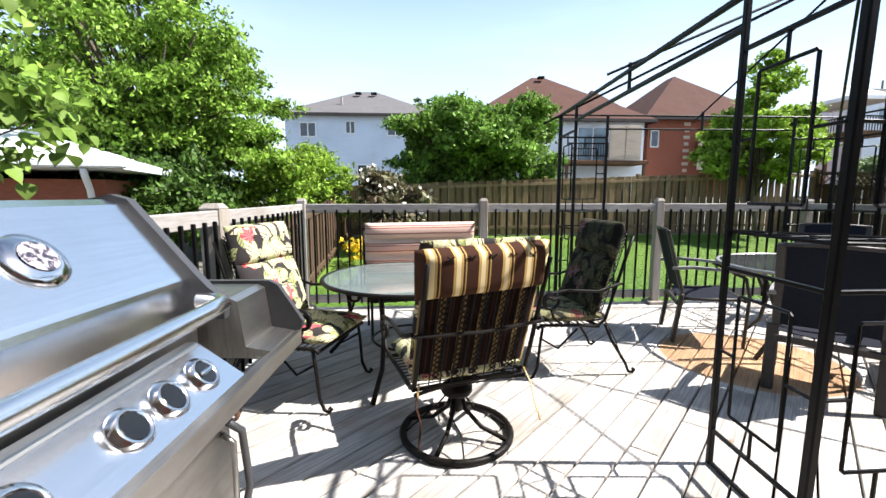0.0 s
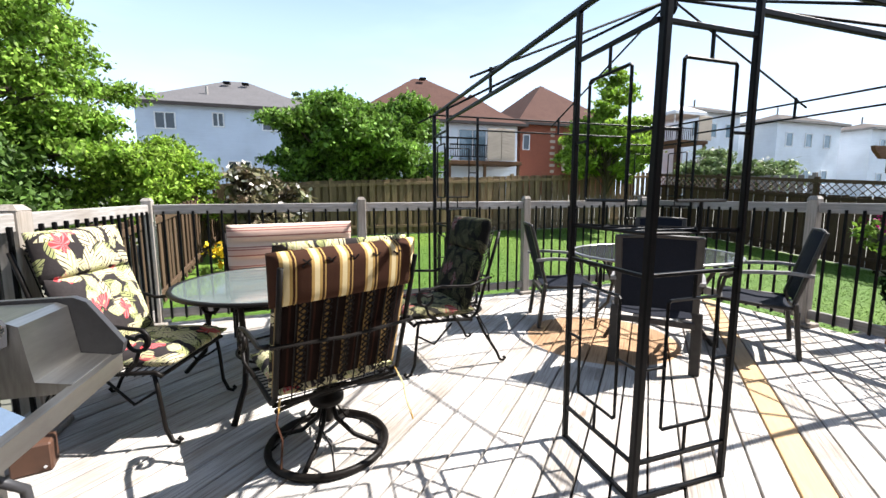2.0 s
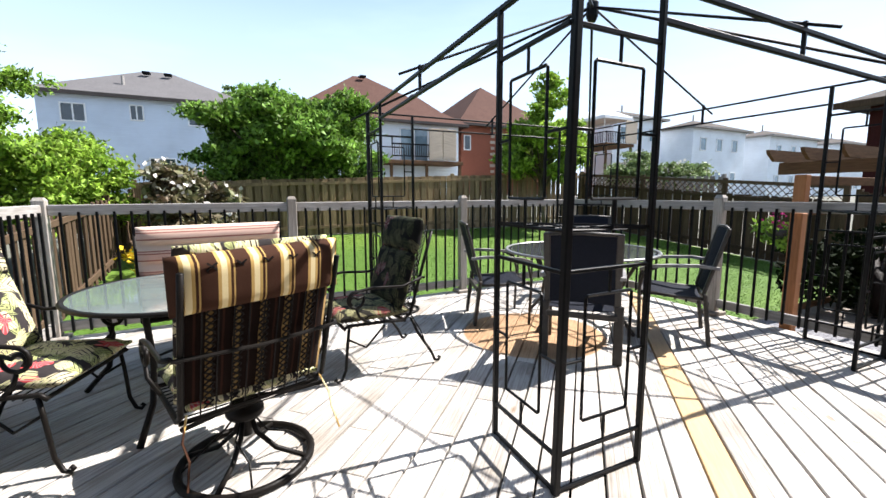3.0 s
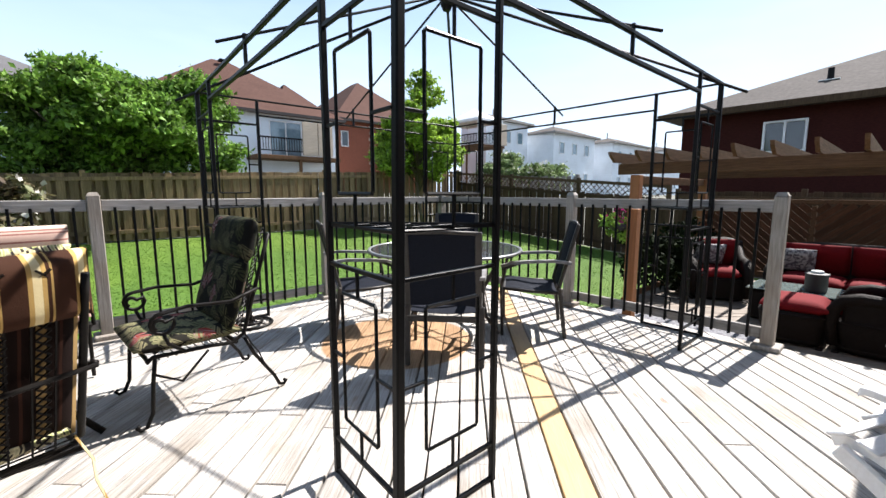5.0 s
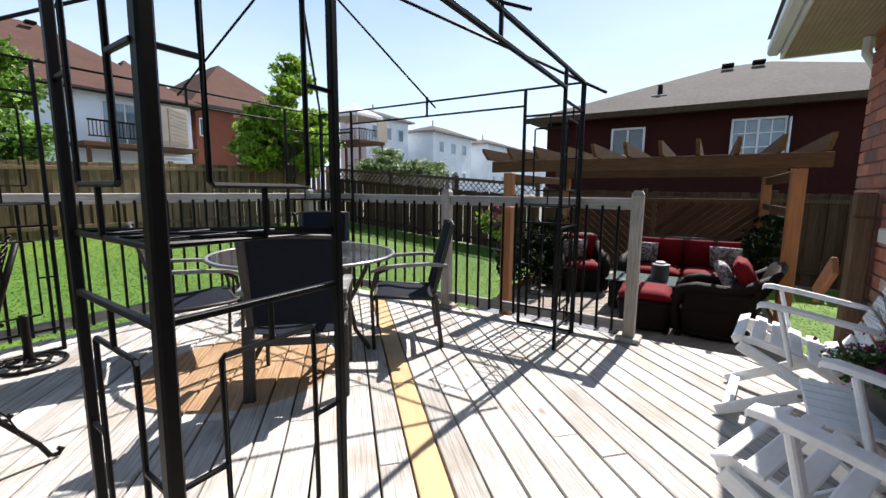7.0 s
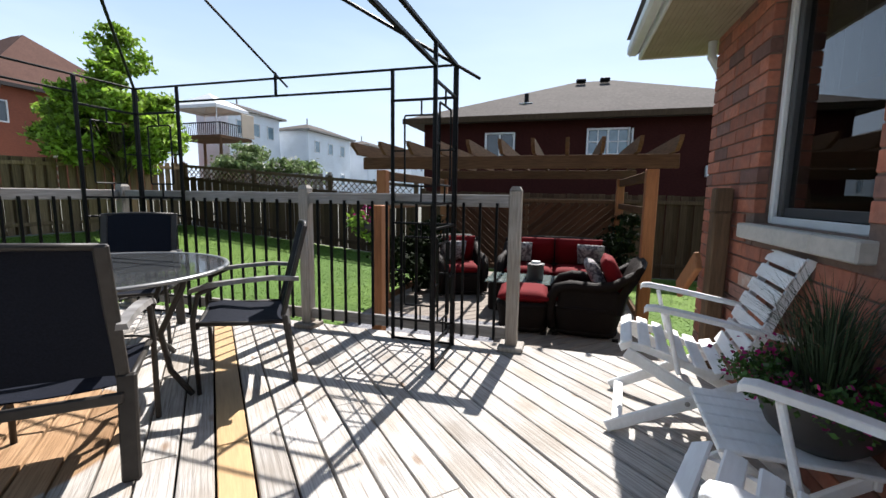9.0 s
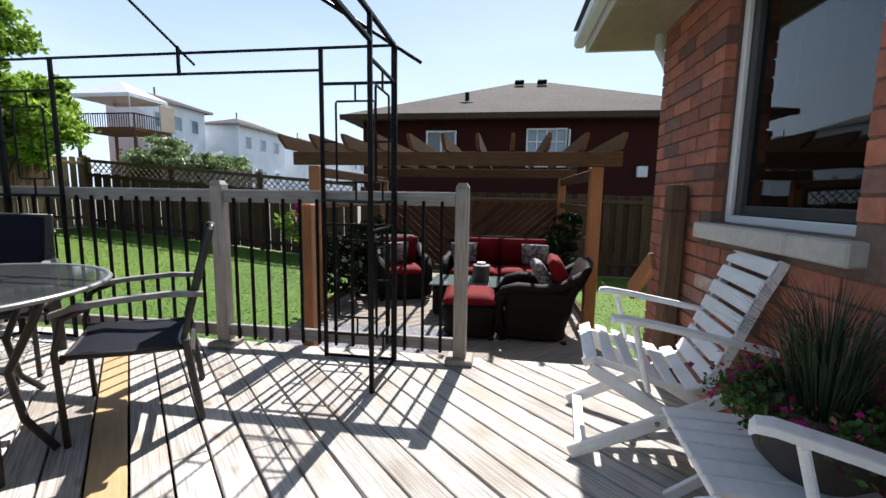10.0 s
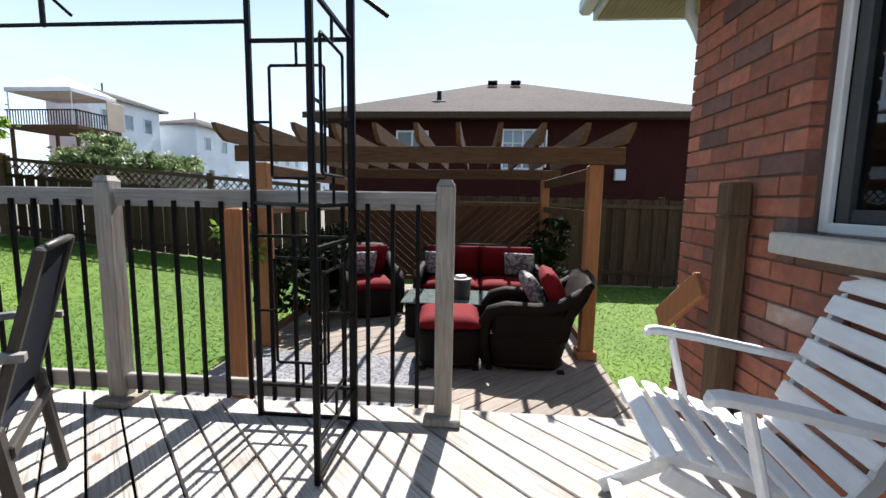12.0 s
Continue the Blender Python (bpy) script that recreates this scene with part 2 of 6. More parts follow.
    def prism(self, poly, z0, z1, m=None):
        """A slab over a convex polygon given counter-clockwise."""
        n = len(poly)
        verts = [(x, y, z0) for x, y in poly] + [(x, y, z1) for x, y in poly]
        faces = [tuple(range(n))[::-1], tuple(range(n, 2 * n))] + [(i, (i + 1) % n, n + (i + 1) % n, n + i) for i in range(n)]
        return self.add(verts, faces, m)

    def pillow(self, w, d, t, m=None, nx=12, ny=12, power=5.0, tufts=0, depth=0.3):
        """A stuffed cushion, w by d and t thick; tufts: how many seams run across it."""
        verts, faces = [], []
        for side in (1, -1):
            for i in range(nx + 1):
                for j in range(ny + 1):
                    u, v = 2 * i / nx - 1, 2 * j / ny - 1
                    e = max(0.0, (1 - abs(u) ** power) * (1 - abs(v) ** power)) ** 0.5
                    if tufts:
                        e *= 1 - depth * abs(math.cos(math.pi * (v + 1) / 2 * tufts)) ** 8 if 0 < j < ny else 1
                    verts.append((u * w / 2, v * d / 2, side * t / 2 * (0.15 + 0.85 * e)))
        k = (nx + 1) * (ny + 1)
        for i in range(nx):
            for j in range(ny):
                a = i * (ny + 1) + j
                faces.append((a, a + ny + 1, a + ny + 2, a + 1))
                faces.append((k + a, k + a + 1, k + a + ny + 2, k + a + ny + 1))
        rim = [i * (ny + 1) for i in range(nx + 1)] + [nx * (ny + 1) + j for j in range(1, ny + 1)] + [i * (ny + 1) + ny for i in range(nx - 1, -1, -1)] + list(range(ny - 1, 0, -1))
        for a, b in zip(rim, rim[1:] + rim[:1]):
            faces.append((b, a, k + a, k + b))
        return self.add(verts, faces, m)

    def mesh(self, name, mat, smooth=False):
        me = bpy.data.meshes.new(name)
        me.from_pydata([tuple(p) for p in self.v], [], self.f)
        if smooth:
            me.polygons.foreach_set("use_smooth", [True] * len(me.polygons))
        me.materials.append(mat)
        me.update()
        return me


def along(p, q, up=(0, 0, 1)):
    """The pose whose x axis runs from p to q, at their middle."""
    p, q = Vector(p), Vector(q)
    x = (q - p).normalized()
    u = Vector(up)
    if abs(x.dot(u)) > 0.999:
        u = Vector((1, 0, 0))
    y = u.cross(x).normalized()
    z = x.cross(y)
    return Matrix.Translation((p + q) / 2) @ Matrix((x, y, z)).transposed().to_4x4()


def part(name, g, mat, parent=None, label="", smooth=False, at=None):
    """One mesh object, under a thing or a part where parent is given."""
    ob = new(name, g.mesh(name, mat, smooth) if isinstance(g, Geo) else g)
    if parent:
        ob.parent = parent
    if at is not None:
        ob.matrix_basis = at
    if label:
        ob["label"] = label
    return ob


def thing(name, at, label, category, group="", kind=""):
    ob = new(name)
    ob.matrix_basis = at
    return tagged(ob, label, category, group, kind)


def structure(name, g, mat, label="", category="", smooth=False):
    return tagged(part(name, g, mat, None, "", smooth), label, category, kind="structure")


def clip_strip(poly, nx, ny, lo, hi):
    """The part of a convex polygon with lo <= nx*x + ny*y <= hi."""
    for sx, sy, s in ((nx, ny, lo), (-nx, -ny, -hi)):
        out = []
        for i, p in enumerate(poly):
            q = poly[(i + 1) % len(poly)]
            a, b = sx * p[0] + sy * p[1] - s, sx * q[0] + sy * q[1] - s
            if a >= 0:
                out.append(p)
            if a * b < 0:
                k = a / (a - b)
                out.append((p[0] + k * (q[0] - p[0]), p[1] + k * (q[1] - p[1])))
        poly = out
        if len(poly) < 3:
            return []
    return poly


# ---- plan ----
WALL_Y, WALL_X = 0.77, 6.49          # brick face and its outer corner
RAIL_X, RAIL_Y, LEFT_X = 5.962, 6.08, 0.015
LOW = -0.37                          # floor of the lower deck


def ground_z(x, y):
    if y < 4:
        return -0.57
    if y < 12.7:
        return -0.57 + 0.77 * (y - 4) / 8.7
    return 0.2 + min(1.0, (y - 12.7) * 0.07)


# ground, one sheet to the horizon
xs = [-600, -200, -80, -40, -20, -10] + [i * 0.75 for i in range(-8, 21)] + [20, 30, 50, 90, 200, 600]
ys = [-600, -200, -60, -20, -8] + [i * 0.75 for i in range(-5, 22)] + [20, 27, 40, 80, 200, 600]
gg = Geo()
gg.add([(x, y, ground_z(x, y)) for x in xs for y in ys], [(i * len(ys) + j, (i + 1) * len(ys) + j, (i + 1) * len(ys) + j + 1, i * len(ys) + j + 1) for i in range(len(xs) - 1) for j in range(len(ys) - 1)])
ground = structure("ground", gg, lawn_mat, "green mown lawn sloping up to the fence", "lawn", True)
ground.data.materials.append(material("dull_ground", (0.15, 0.145, 0.12), (0.10, 0.105, 0.08), 0.95, scale=0.8, bump=0.3, big=0.1))
for f in ground.data.polygons:
    if not (-1 < f.center.x < 13 and -4 < f.center.y < 13):
        f.material_index = 1


# ---- railing round the deck ----
def railing_post(x, y, h=1.255, w=0.09, group="railing posts"):
    ob = thing("railing_post", pose(x, y, 0), "weathered grey square wooden railing post with a chamfered top", "post", group)
    g = Geo().box((0, 0, (h - 0.03) / 2), (w, w, h - 0.03), 0.006)
    g.add([(sx * w / 2, sy * w / 2, h - 0.03) for sx, sy in ((-1, -1), (1, -1), (1, 1), (-1, 1))] + [(sx * w / 3.2, sy * w / 3.2, h) for sx, sy in ((-1, -1), (1, -1), (1, 1), (-1, 1))], [(0, 1, 5, 4), (1, 2, 6, 5), (2, 3, 7, 6), (3, 0, 4, 7), (4, 5, 6, 7)])
    part("shaft", g, post_wood, ob)
    part("foot_block", Geo().box((0, 0, 0.02), (w + 0.10, w + 0.10, 0.04), 0.008), post_wood, ob)
    return ob


def railing(p, q, n):
    """A railing bay between two posts: flat top rail, bottom rail and n black balusters."""
    p, q = Vector((*p, 0)), Vector((*q, 0))
    d = (q - p).normalized()
    p, q = p + d * 0.046, q - d * 0.046
    ob = thing("railing", pose(0, 0, 0), "weathered wooden railing with black metal balusters", "railing", "railing bays")
    m = along(p, q)
    ln = (q - p).length
    part("top_rail", Geo().box((0, 0, 0), (ln, 0.04, 0.095), 0.006), rail_wood, ob, "grey weathered wooden top rail", at=Matrix.Translation((0, 0, 1.145)) @ m)
    part("bottom_rail", Geo().box((0, 0, 0), (ln, 0.04, 0.09), 0.006), rail_wood, ob, at=Matrix.Translation((0, 0, 0.125)) @ m)
    bal = Geo().box((0, 0, 0.6), (0.02, 0.02, 1.06), 0.003).mesh("baluster", baluster_metal)
    side = d.cross(Vector((0, 0, 1))) * 0.031
    for i in range(n):
        c = p + (q - p) * ((i + 0.7) / (n + 0.4)) + side
        part("baluster", bal, baluster_metal, ob, at=Matrix.Translation(c))
    return ob


for x, y in ((LEFT_X, RAIL_Y), (2.035, RAIL_Y), (4.11, RAIL_Y), (RAIL_X, RAIL_Y), (RAIL_X, 3.965), (RAIL_X, 2.155)):
    railing_post(x, y)
railing_post(LEFT_X - 0.03, 4.08, 1.235, 0.13)
railing_post(LEFT_X, 2.3)
railing((LEFT_X, RAIL_Y), (2.035, RAIL_Y), 15)
railing((2.035, RAIL_Y), (4.11, RAIL_Y), 15)
railing((4.11, RAIL_Y), (RAIL_X, RAIL_Y), 14)
railing((RAIL_X, RAIL_Y), (RAIL_X, 3.965), 15)
railing((RAIL_X, 3.965), (RAIL_X, 2.155), 13)
railing((LEFT_X, 4.08), (LEFT_X, RAIL_Y), 14)
railing((LEFT_X, 2.3), (LEFT_X, 4.08), 13)


# ---- gazebo frame ----
def gazebo():
    top, low = 2.13, 1.99
    c = {"fl": (2.62, 2.61), "fr": (5.895, 2.615), "br": (5.895, 5.74), "bl": (2.81, 5.82)}
    ob = thing("gazebo_frame", pose(0, 0, 0), "bare black metal gazebo frame without its canopy", "gazebo")
    apex = Vector((4.30, 4.18, 2.84))
    order = ["fl", "fr", "br", "bl"]
    r = 0.505
    for k, name in enumerate(order):
        p = Vector((*c[name], 0))
        nb = [Vector((*c[order[(k + 1) % 4]], 0)), Vector((*c[order[(k - 1) % 4]], 0))]
        ends = [p + (q - p).normalized() * r for q in nb]
        lean = Vector((0.024, -0.01, 0)) if name == "fl" else Vector((0, 0, 0))
        corner = part("corner_post", Geo().beam(p, p + lean + Vector((0, 0, top)), 0.036, 0.036, 0.006, up=(0, 1, 0)), black_metal, ob)
        for e in ends:
            part("side_post", Geo().box((e.x, e.y, top / 2), (0.026, 0.026, top), 0.004), black_metal, ob)
            d = (e - p) / r
            def at(s, z):
                return p + d * (s * r) + Vector((0, 0, z))
            for z in (0.012, 0.175, 0.96):
                part("cross_bar", Geo().beam(at(0, z), at(1, z), 0.018, 0.016, 0.002), black_metal, corner)
            for a, b, z0, z1 in ((0.26, 0.80, 1.25, 1.785), (0.26, 0.80, 0.30, 0.85)):
                rod, k = [], 0.008
                for u, z, du, dz in ((a, z0, 1, 1), (b, z0, -1, 1), (b, z1, -1, -1), (a, z1, 1, -1)):
                    turn = [at(u + du * k / r, z), at(u, z + dz * k)]
                    rod += turn if du != dz else turn[::-1]
                g = Geo().tube(rod, 0.0075, 6, True)
                mid = (a + b) / 2
                zt = 1.90 if z1 > 1.5 else 0.96
                zb = 1.125 if z1 > 1.5 else 0.175
                bars = [(at(mid, z0), at(mid, zb)), (at(mid, z1), at(mid, zt))]
                zm = 1.52 if z1 > 1.5 else 0.575
                bars += [(at(0, zm), at(a, zm)), (at(b, zm), at(1, zm))]
                part("ornament", g, black_metal, corner)
                for p_, q_ in bars:
                    part("ornament_bar", Geo().beam(p_, q_, 0.012, 0.012, 0.002), black_metal, corner)
            part("upper_bar", Geo().beam(at(0, 1.90), at(1, 1.90), 0.018, 0.018, 0.002), black_metal, corner)
        # corner shelf of thin rods
        g = Geo()
        z = Vector((0, 0, 1.125))
        tri = [p + z, ends[0] + z, ends[1] + z]
        g.tube(tri, 0.009, 6, True)
        shelf = part("corner_shelf", g, black_metal, corner)
        for s in (0.25, 0.5, 0.75):
            part("shelf_rod", Geo().beam(p + (ends[0] - p) * s + z, p + (ends[1] - p) * s + z, 0.009, 0.009, 0.001), black_metal, ob)
            part("shelf_rod", Geo().beam(p + (ends[1] - p) * s * 0.9 + z, ends[0] + (ends[1] - ends[0]) * s + z, 0.007, 0.007, 0.001), black_metal, ob)
        # hip rafter, two parallel bars
        tip = p + Vector((0, 0, top))
        out = (tip - apex).normalized()
        part("hip_rafter", Geo().tube([apex, tip + out * 0.22], 0.012), black_metal, ob)
        # side: double top rail with a middle link, and the middle rafter
        q = nb[0]
        d = (q - p).normalized()
        thick = 0.026 if name in ("fl", "bl") else 0.017
        part("top_rail", Geo().beam(p + Vector((0, 0, top)), q + Vector((0, 0, top)), thick, thick, 0.004), black_metal, ob)
        part("lower_top_rail", Geo().beam(p + d * r + Vector((0, 0, low)), q - d * r + Vector((0, 0, low)), thick, thick, 0.004), black_metal, ob)

        m = (p + q) / 2
        part("link", Geo().beam(m + Vector((0, 0, low - 0.01)), m + Vector((0, 0, top + 0.05)), 0.02, 0.02, 0.003), black_metal, ob)
        mo = m + Vector((0, 0, top + 0.035))
        part("middle_rafter", Geo().tube([apex, mo + (mo - apex).normalized() * 0.17], 0.009), black_metal, ob)
    part("crown_hub", Geo().lathe([(0.03, -0.12), (0.05, -0.08), (0.05, 0.03), (0.02, 0.06)], 12, Matrix.Translation(apex)), black_metal, ob)
    return ob


gazebo()

# ---- house with window ----
SILL_Z, WIN_L, WIN_R, WIN_T = 1.05, 4.62, 5.575, 2.32
hw = Geo()
hw.box(((WIN_R + WALL_X) / 2 + 0.0, WALL_Y - 0.13, 0.9), (WALL_X - WIN_R - 0.024, 0.24, 3.4))
hw.box(((-3 + WIN_L) / 2, WALL_Y - 0.13, 0.9), (WIN_L + 3, 0.24, 3.4))
hw.box(((WIN_L + WIN_R) / 2, WALL_Y - 0.13, (SILL_Z - 0.8) / 2), (WIN_R - WIN_L - 0.002, 0.24, SILL_Z + 0.8))
hw.box(((WIN_L + WIN_R) / 2, WALL_Y - 0.13, (WIN_T + 2.6) / 2), (WIN_R - WIN_L - 0.002, 0.24, 2.6 - WIN_T))
hw.box((WALL_X - 0.13, -2.2, 0.9), (0.24, 5.7, 3.4))
wall_north = structure("wall_north", hw, mortar, "red brick house wall with recessed mortar joints", "wall")
rb = Geo().box((1.75, -3.4, 0.9), (9.4, 0.2, 3.4)).box((-2.9, -1.4, 0.9), (0.2, 3.9, 3.4)).box((1.75, -1.4, -0.75), (9.3, 3.9, 0.1))
structure("wall_inner", rb, material("inner_plaster", (0.35, 0.33, 0.30), rough=0.9), "plain walls inside the house", "wall")
# window
win = tagged(new("window_1"), "white vinyl window with a dark pane and pale curtain behind", "window", kind="structure")
fw = 0.042
g = Geo()
for a, b in (((WIN_L + fw / 2), 0), ((WIN_R - fw / 2), 0)):
    g.box((a, WALL_Y - 0.085, (SILL_Z + WIN_T) / 2), (fw, 0.03, WIN_T - SILL_Z - 0.004), 0.006)
for z in (SILL_Z + fw / 2, WIN_T - fw / 2):
    g.box(((WIN_L + WIN_R) / 2, WALL_Y - 0.085, z), (WIN_R - WIN_L - 2 * fw, 0.028, fw), 0.006)
part("window_frame", g, white_frame, win)
g = Geo()
for a in (WIN_L + fw + 0.03, WIN_R - fw - 0.03):
    g.box((a, WALL_Y - 0.12, (SILL_Z + WIN_T) / 2), (0.05, 0.05, WIN_T - SILL_Z - 2 * fw), 0.004)
for z in (SILL_Z + fw + 0.025, WIN_T - fw - 0.025):
    g.box(((WIN_L + WIN_R) / 2, WALL_Y - 0.12, z), (WIN_R - WIN_L - 2 * fw - 0.11, 0.028, 0.05), 0.004)
part("sash", g, material("grey_sash", (0.06, 0.062, 0.066), rough=0.45, bump=0.02), win)
part("pane", Geo().box(((WIN_L + WIN_R) / 2, WALL_Y - 0.125, (SILL_Z + WIN_T) / 2), (WIN_R - WIN_L - 2 * fw - 0.09, 0.006, WIN_T - SILL_Z - 2 * fw - 0.09)), glass("window_glass", (0.2, 0.24, 0.27)), win)
curtain = Geo()
n = 60
pts = [(WIN_L + 0.08 + (WIN_R - WIN_L - 0.16) * i / n, WALL_Y - 0.24 + 0.018 * math.sin(i * 1.9)) for i in range(n + 1)]
for a in range(n):
    (x0, y0), (x1, y1) = pts[a], pts[a + 1]
    curtain.add([(x0, y0, 1.72), (x1, y1, 1.72), (x1, y1, WIN_T), (x0, y0, WIN_T)], [(0, 1, 2, 3)])
cur = tagged(part("curtain", curtain, material("pale_curtain", (0.13, 0.17, 0.23), rough=0.9, bump=0)), "pale sheer half curtain behind the window", "curtain")
sill = tagged(new("window_sill"), "pale concrete window sill on the brick wall", "sill", kind="structure")
for a, b in ((WIN_L - 0.06, 4.86), (4.866, 5.655)):
    part("sill_stone", Geo().box(((a + b) / 2, WALL_Y - 0.02, SILL_Z - 0.045), (b - a, 0.14, 0.085), 0.008), stone_sill, sill)

# eave
ev = tagged(new("eave"), "cream ribbed soffit with pale gutter under the house roof", "eave", kind="structure")
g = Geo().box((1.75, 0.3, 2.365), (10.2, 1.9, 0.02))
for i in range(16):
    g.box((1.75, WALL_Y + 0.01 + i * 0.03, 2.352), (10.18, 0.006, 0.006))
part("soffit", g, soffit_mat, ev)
part("fascia", Geo().box((1.75, 1.255, 2.425), (10.24, 0.02, 0.15), 0.004).box((6.865, 0.3, 2.425), (0.02, 1.9, 0.15), 0.004), gutter_mat, ev)
part("gutter", Geo().box((1.75, 1.31, 2.44), (10.3, 0.09, 0.10), 0.02), gutter_mat, ev)
part("roof", Geo().add([(-3.5, 1.36, 2.55), (6.95, 1.36, 2.55), (6.95, -4.2, 2.55), (-3.5, -4.2, 2.55), (1.3, -1.4, 4.0), (2.3, -1.4, 4.0)], [(0, 1, 5, 4), (1, 2, 5), (2, 3, 4, 5), (3, 0, 4), (0, 3, 2, 1)]), shingle_grey, ev)
dsp = tagged(new("downspout"), "pale metal downspout elbow at the brick corner", "downspout", kind="structure")
part("pipe", Geo().tube([(6.525, 0.80, 2.35), (6.525, 0.80, 2.24), (6.53, 0.75, 2.16), (6.535, 0.70, 2.05), (6.535, 0.70, -0.4)], 0.03, 10), gutter_mat, dsp)

# post and stair handrail beside the brick corner
hp = thing("handrail_post", pose(5.86, 0.845, 0), "brown wooden handrail post against the brick wall", "post")
part("shaft", Geo().box((0, 0, 0.63), (0.10, 0.10, 1.245), 0.01), old_post, hp)
part("cap_groove", Geo().box((0, 0, 1.10), (0.106, 0.106, 0.015), 0.003), fence_dark, hp)
part("handrail", Geo().beam((0.04, 0.09, 0.78), (0.42, 0.10, 0.50), 0.04, 0.13, 0.008), pergola_post, hp, "orange stained sloping handrail end")


# ---- lower deck with pergola ----
def pergola():
    ob = thing("pergola", pose(0, 0, LOW), "brown cedar pergola with open rafters and a slatted back screen", "pergola")
    x0, x1, y0, y1 = 7.98, 10.9, 0.90, 4.15
    for x, y in ((x0, y0), (x0, y1), (x1, y0), (x1, y1)):
        pst = part("post", Geo().box((0, 0, 0.935), (0.13, 0.13, 1.87), 0.008), pergola_post, ob, at=pose(x, y, 0))
        part("post_base", Geo().box((0, 0, 0.04), (0.19, 0.19, 0.08), 0.01), pergola_post, pst)
    for x in (x0 - 0.05, x1 + 0.05):
        part("beam", Geo().box((0, 0, 0), (y1 - y0 + 0.50, 0.045, 0.155), 0.006), pergola_beam, ob, at=pose(x, (y0 + y1) / 2, 1.955, 0, 0, 90))
    for y in (y0, y1):
        part("side_beam", Geo().box((0, 0, 0), (x1 - x0, 0.045, 0.12), 0.006), pergola_beam, ob, at=pose((x0 + x1) / 2, y, 1.80))
    ln = x1 - x0 + 1.0
    raf = Geo().add([(-ln / 2, -0.02, 0.14), (-ln / 2 + 0.02, -0.02, 0.09), (-ln / 2 + 0.16, -0.02, 0), (ln / 2 - 0.16, -0.02, 0), (ln / 2, -0.02, 0.09), (ln / 2, -0.02, 0.14)] + [(-ln / 2, 0.02, 0.14), (-ln / 2 + 0.02, 0.02, 0.09), (-ln / 2 + 0.16, 0.02, 0), (ln / 2 - 0.16, 0.02, 0), (ln / 2, 0.02, 0.09), (ln / 2, 0.02, 0.14)],
                    [(0, 1, 2, 3, 4, 5), (11, 10, 9, 8, 7, 6), (0, 6, 7, 1), (1, 7, 8, 2), (2, 8, 9, 3), (3, 9, 10, 4), (4, 10, 11, 5), (5, 11, 6, 0)]).mesh("rafter", pergola_beam)
    for i in range(11):
        part("rafter", raf, pergola_beam, ob, at=pose((x0 + x1) / 2, y0 - 0.16 + i * (y1 - y0 + 0.34) / 10, 2.035))
    # slatted back screen, slats falling both ways from the middle
    sc = part("screen_frame", Geo().box((x1 + 0.06, (y0 + y1) / 2, 1.47), (0.05, y1 - y0, 0.07), 0.006).box((x1 + 0.06, (y0 + y1) / 2, 0.2), (0.05, y1 - y0, 0.07), 0.006).box((x1 + 0.06, (y0 + y1) / 2, 0.8), (0.05, 0.07, 1.2), 0.006), pergola_beam, ob)
    for s in (-1, 1):
        ym = (y0 + y1) / 2
        half = (y1 - y0) / 2 - 0.05
        sl = Geo().box((0, 0, 0), (1, 0.016, 0.088), 0.003).mesh("slat", screen_wood)
        for i in range(24):
            # line: z = 0.25 + k, sloping up away from the middle
            k = -1.5 + i * 0.135
            a0, a1 = 0.04, half
            z0, z1 = 0.24 + k + 0.0, 0.24 + k + (a1 - a0) * 0.9
            lo_a = a0 if z0 >= 0.24 else a0 + (0.24 - z0) / 0.9
            hi_a = a1 if z1 <= 1.43 else a1 - (z1 - 1.43) / 0.9
            if hi_a - lo_a < 0.1:
                continue
            p = Vector((x1 + 0.03, ym + s * lo_a, 0.24 + k + (lo_a - a0) * 0.9))
            q = Vector((x1 + 0.03, ym + s * hi_a, 0.24 + k + (hi_a - a0) * 0.9))
            m = along(p, q, (0, 0, 1)) @ Matrix.Diagonal(((q - p).length, 1, 1, 1))
            part("slat", sl, screen_wood, sc, at=m)
    for y, s in ((y0, 1), (y1, -1)):
        g = Geo().box(((x0 + x1) / 2, y, 1.40), (x1 - x0 - 0.13, 0.04, 0.09), 0.006).box(((x0 + x1) / 2, y, 0.12), (x1 - x0 - 0.13, 0.04, 0.09), 0.006)
        part("side_rail", g, pergola_beam, ob)
    return ob


pergola()
sp = thing("short_post", pose(6.16, 3.37, LOW), "orange cedar post standing beside the deck railing", "post")
part("shaft", Geo().box((0, 0, 0.73), (0.10, 0.10, 1.46), 0.008), pergola_post, sp)


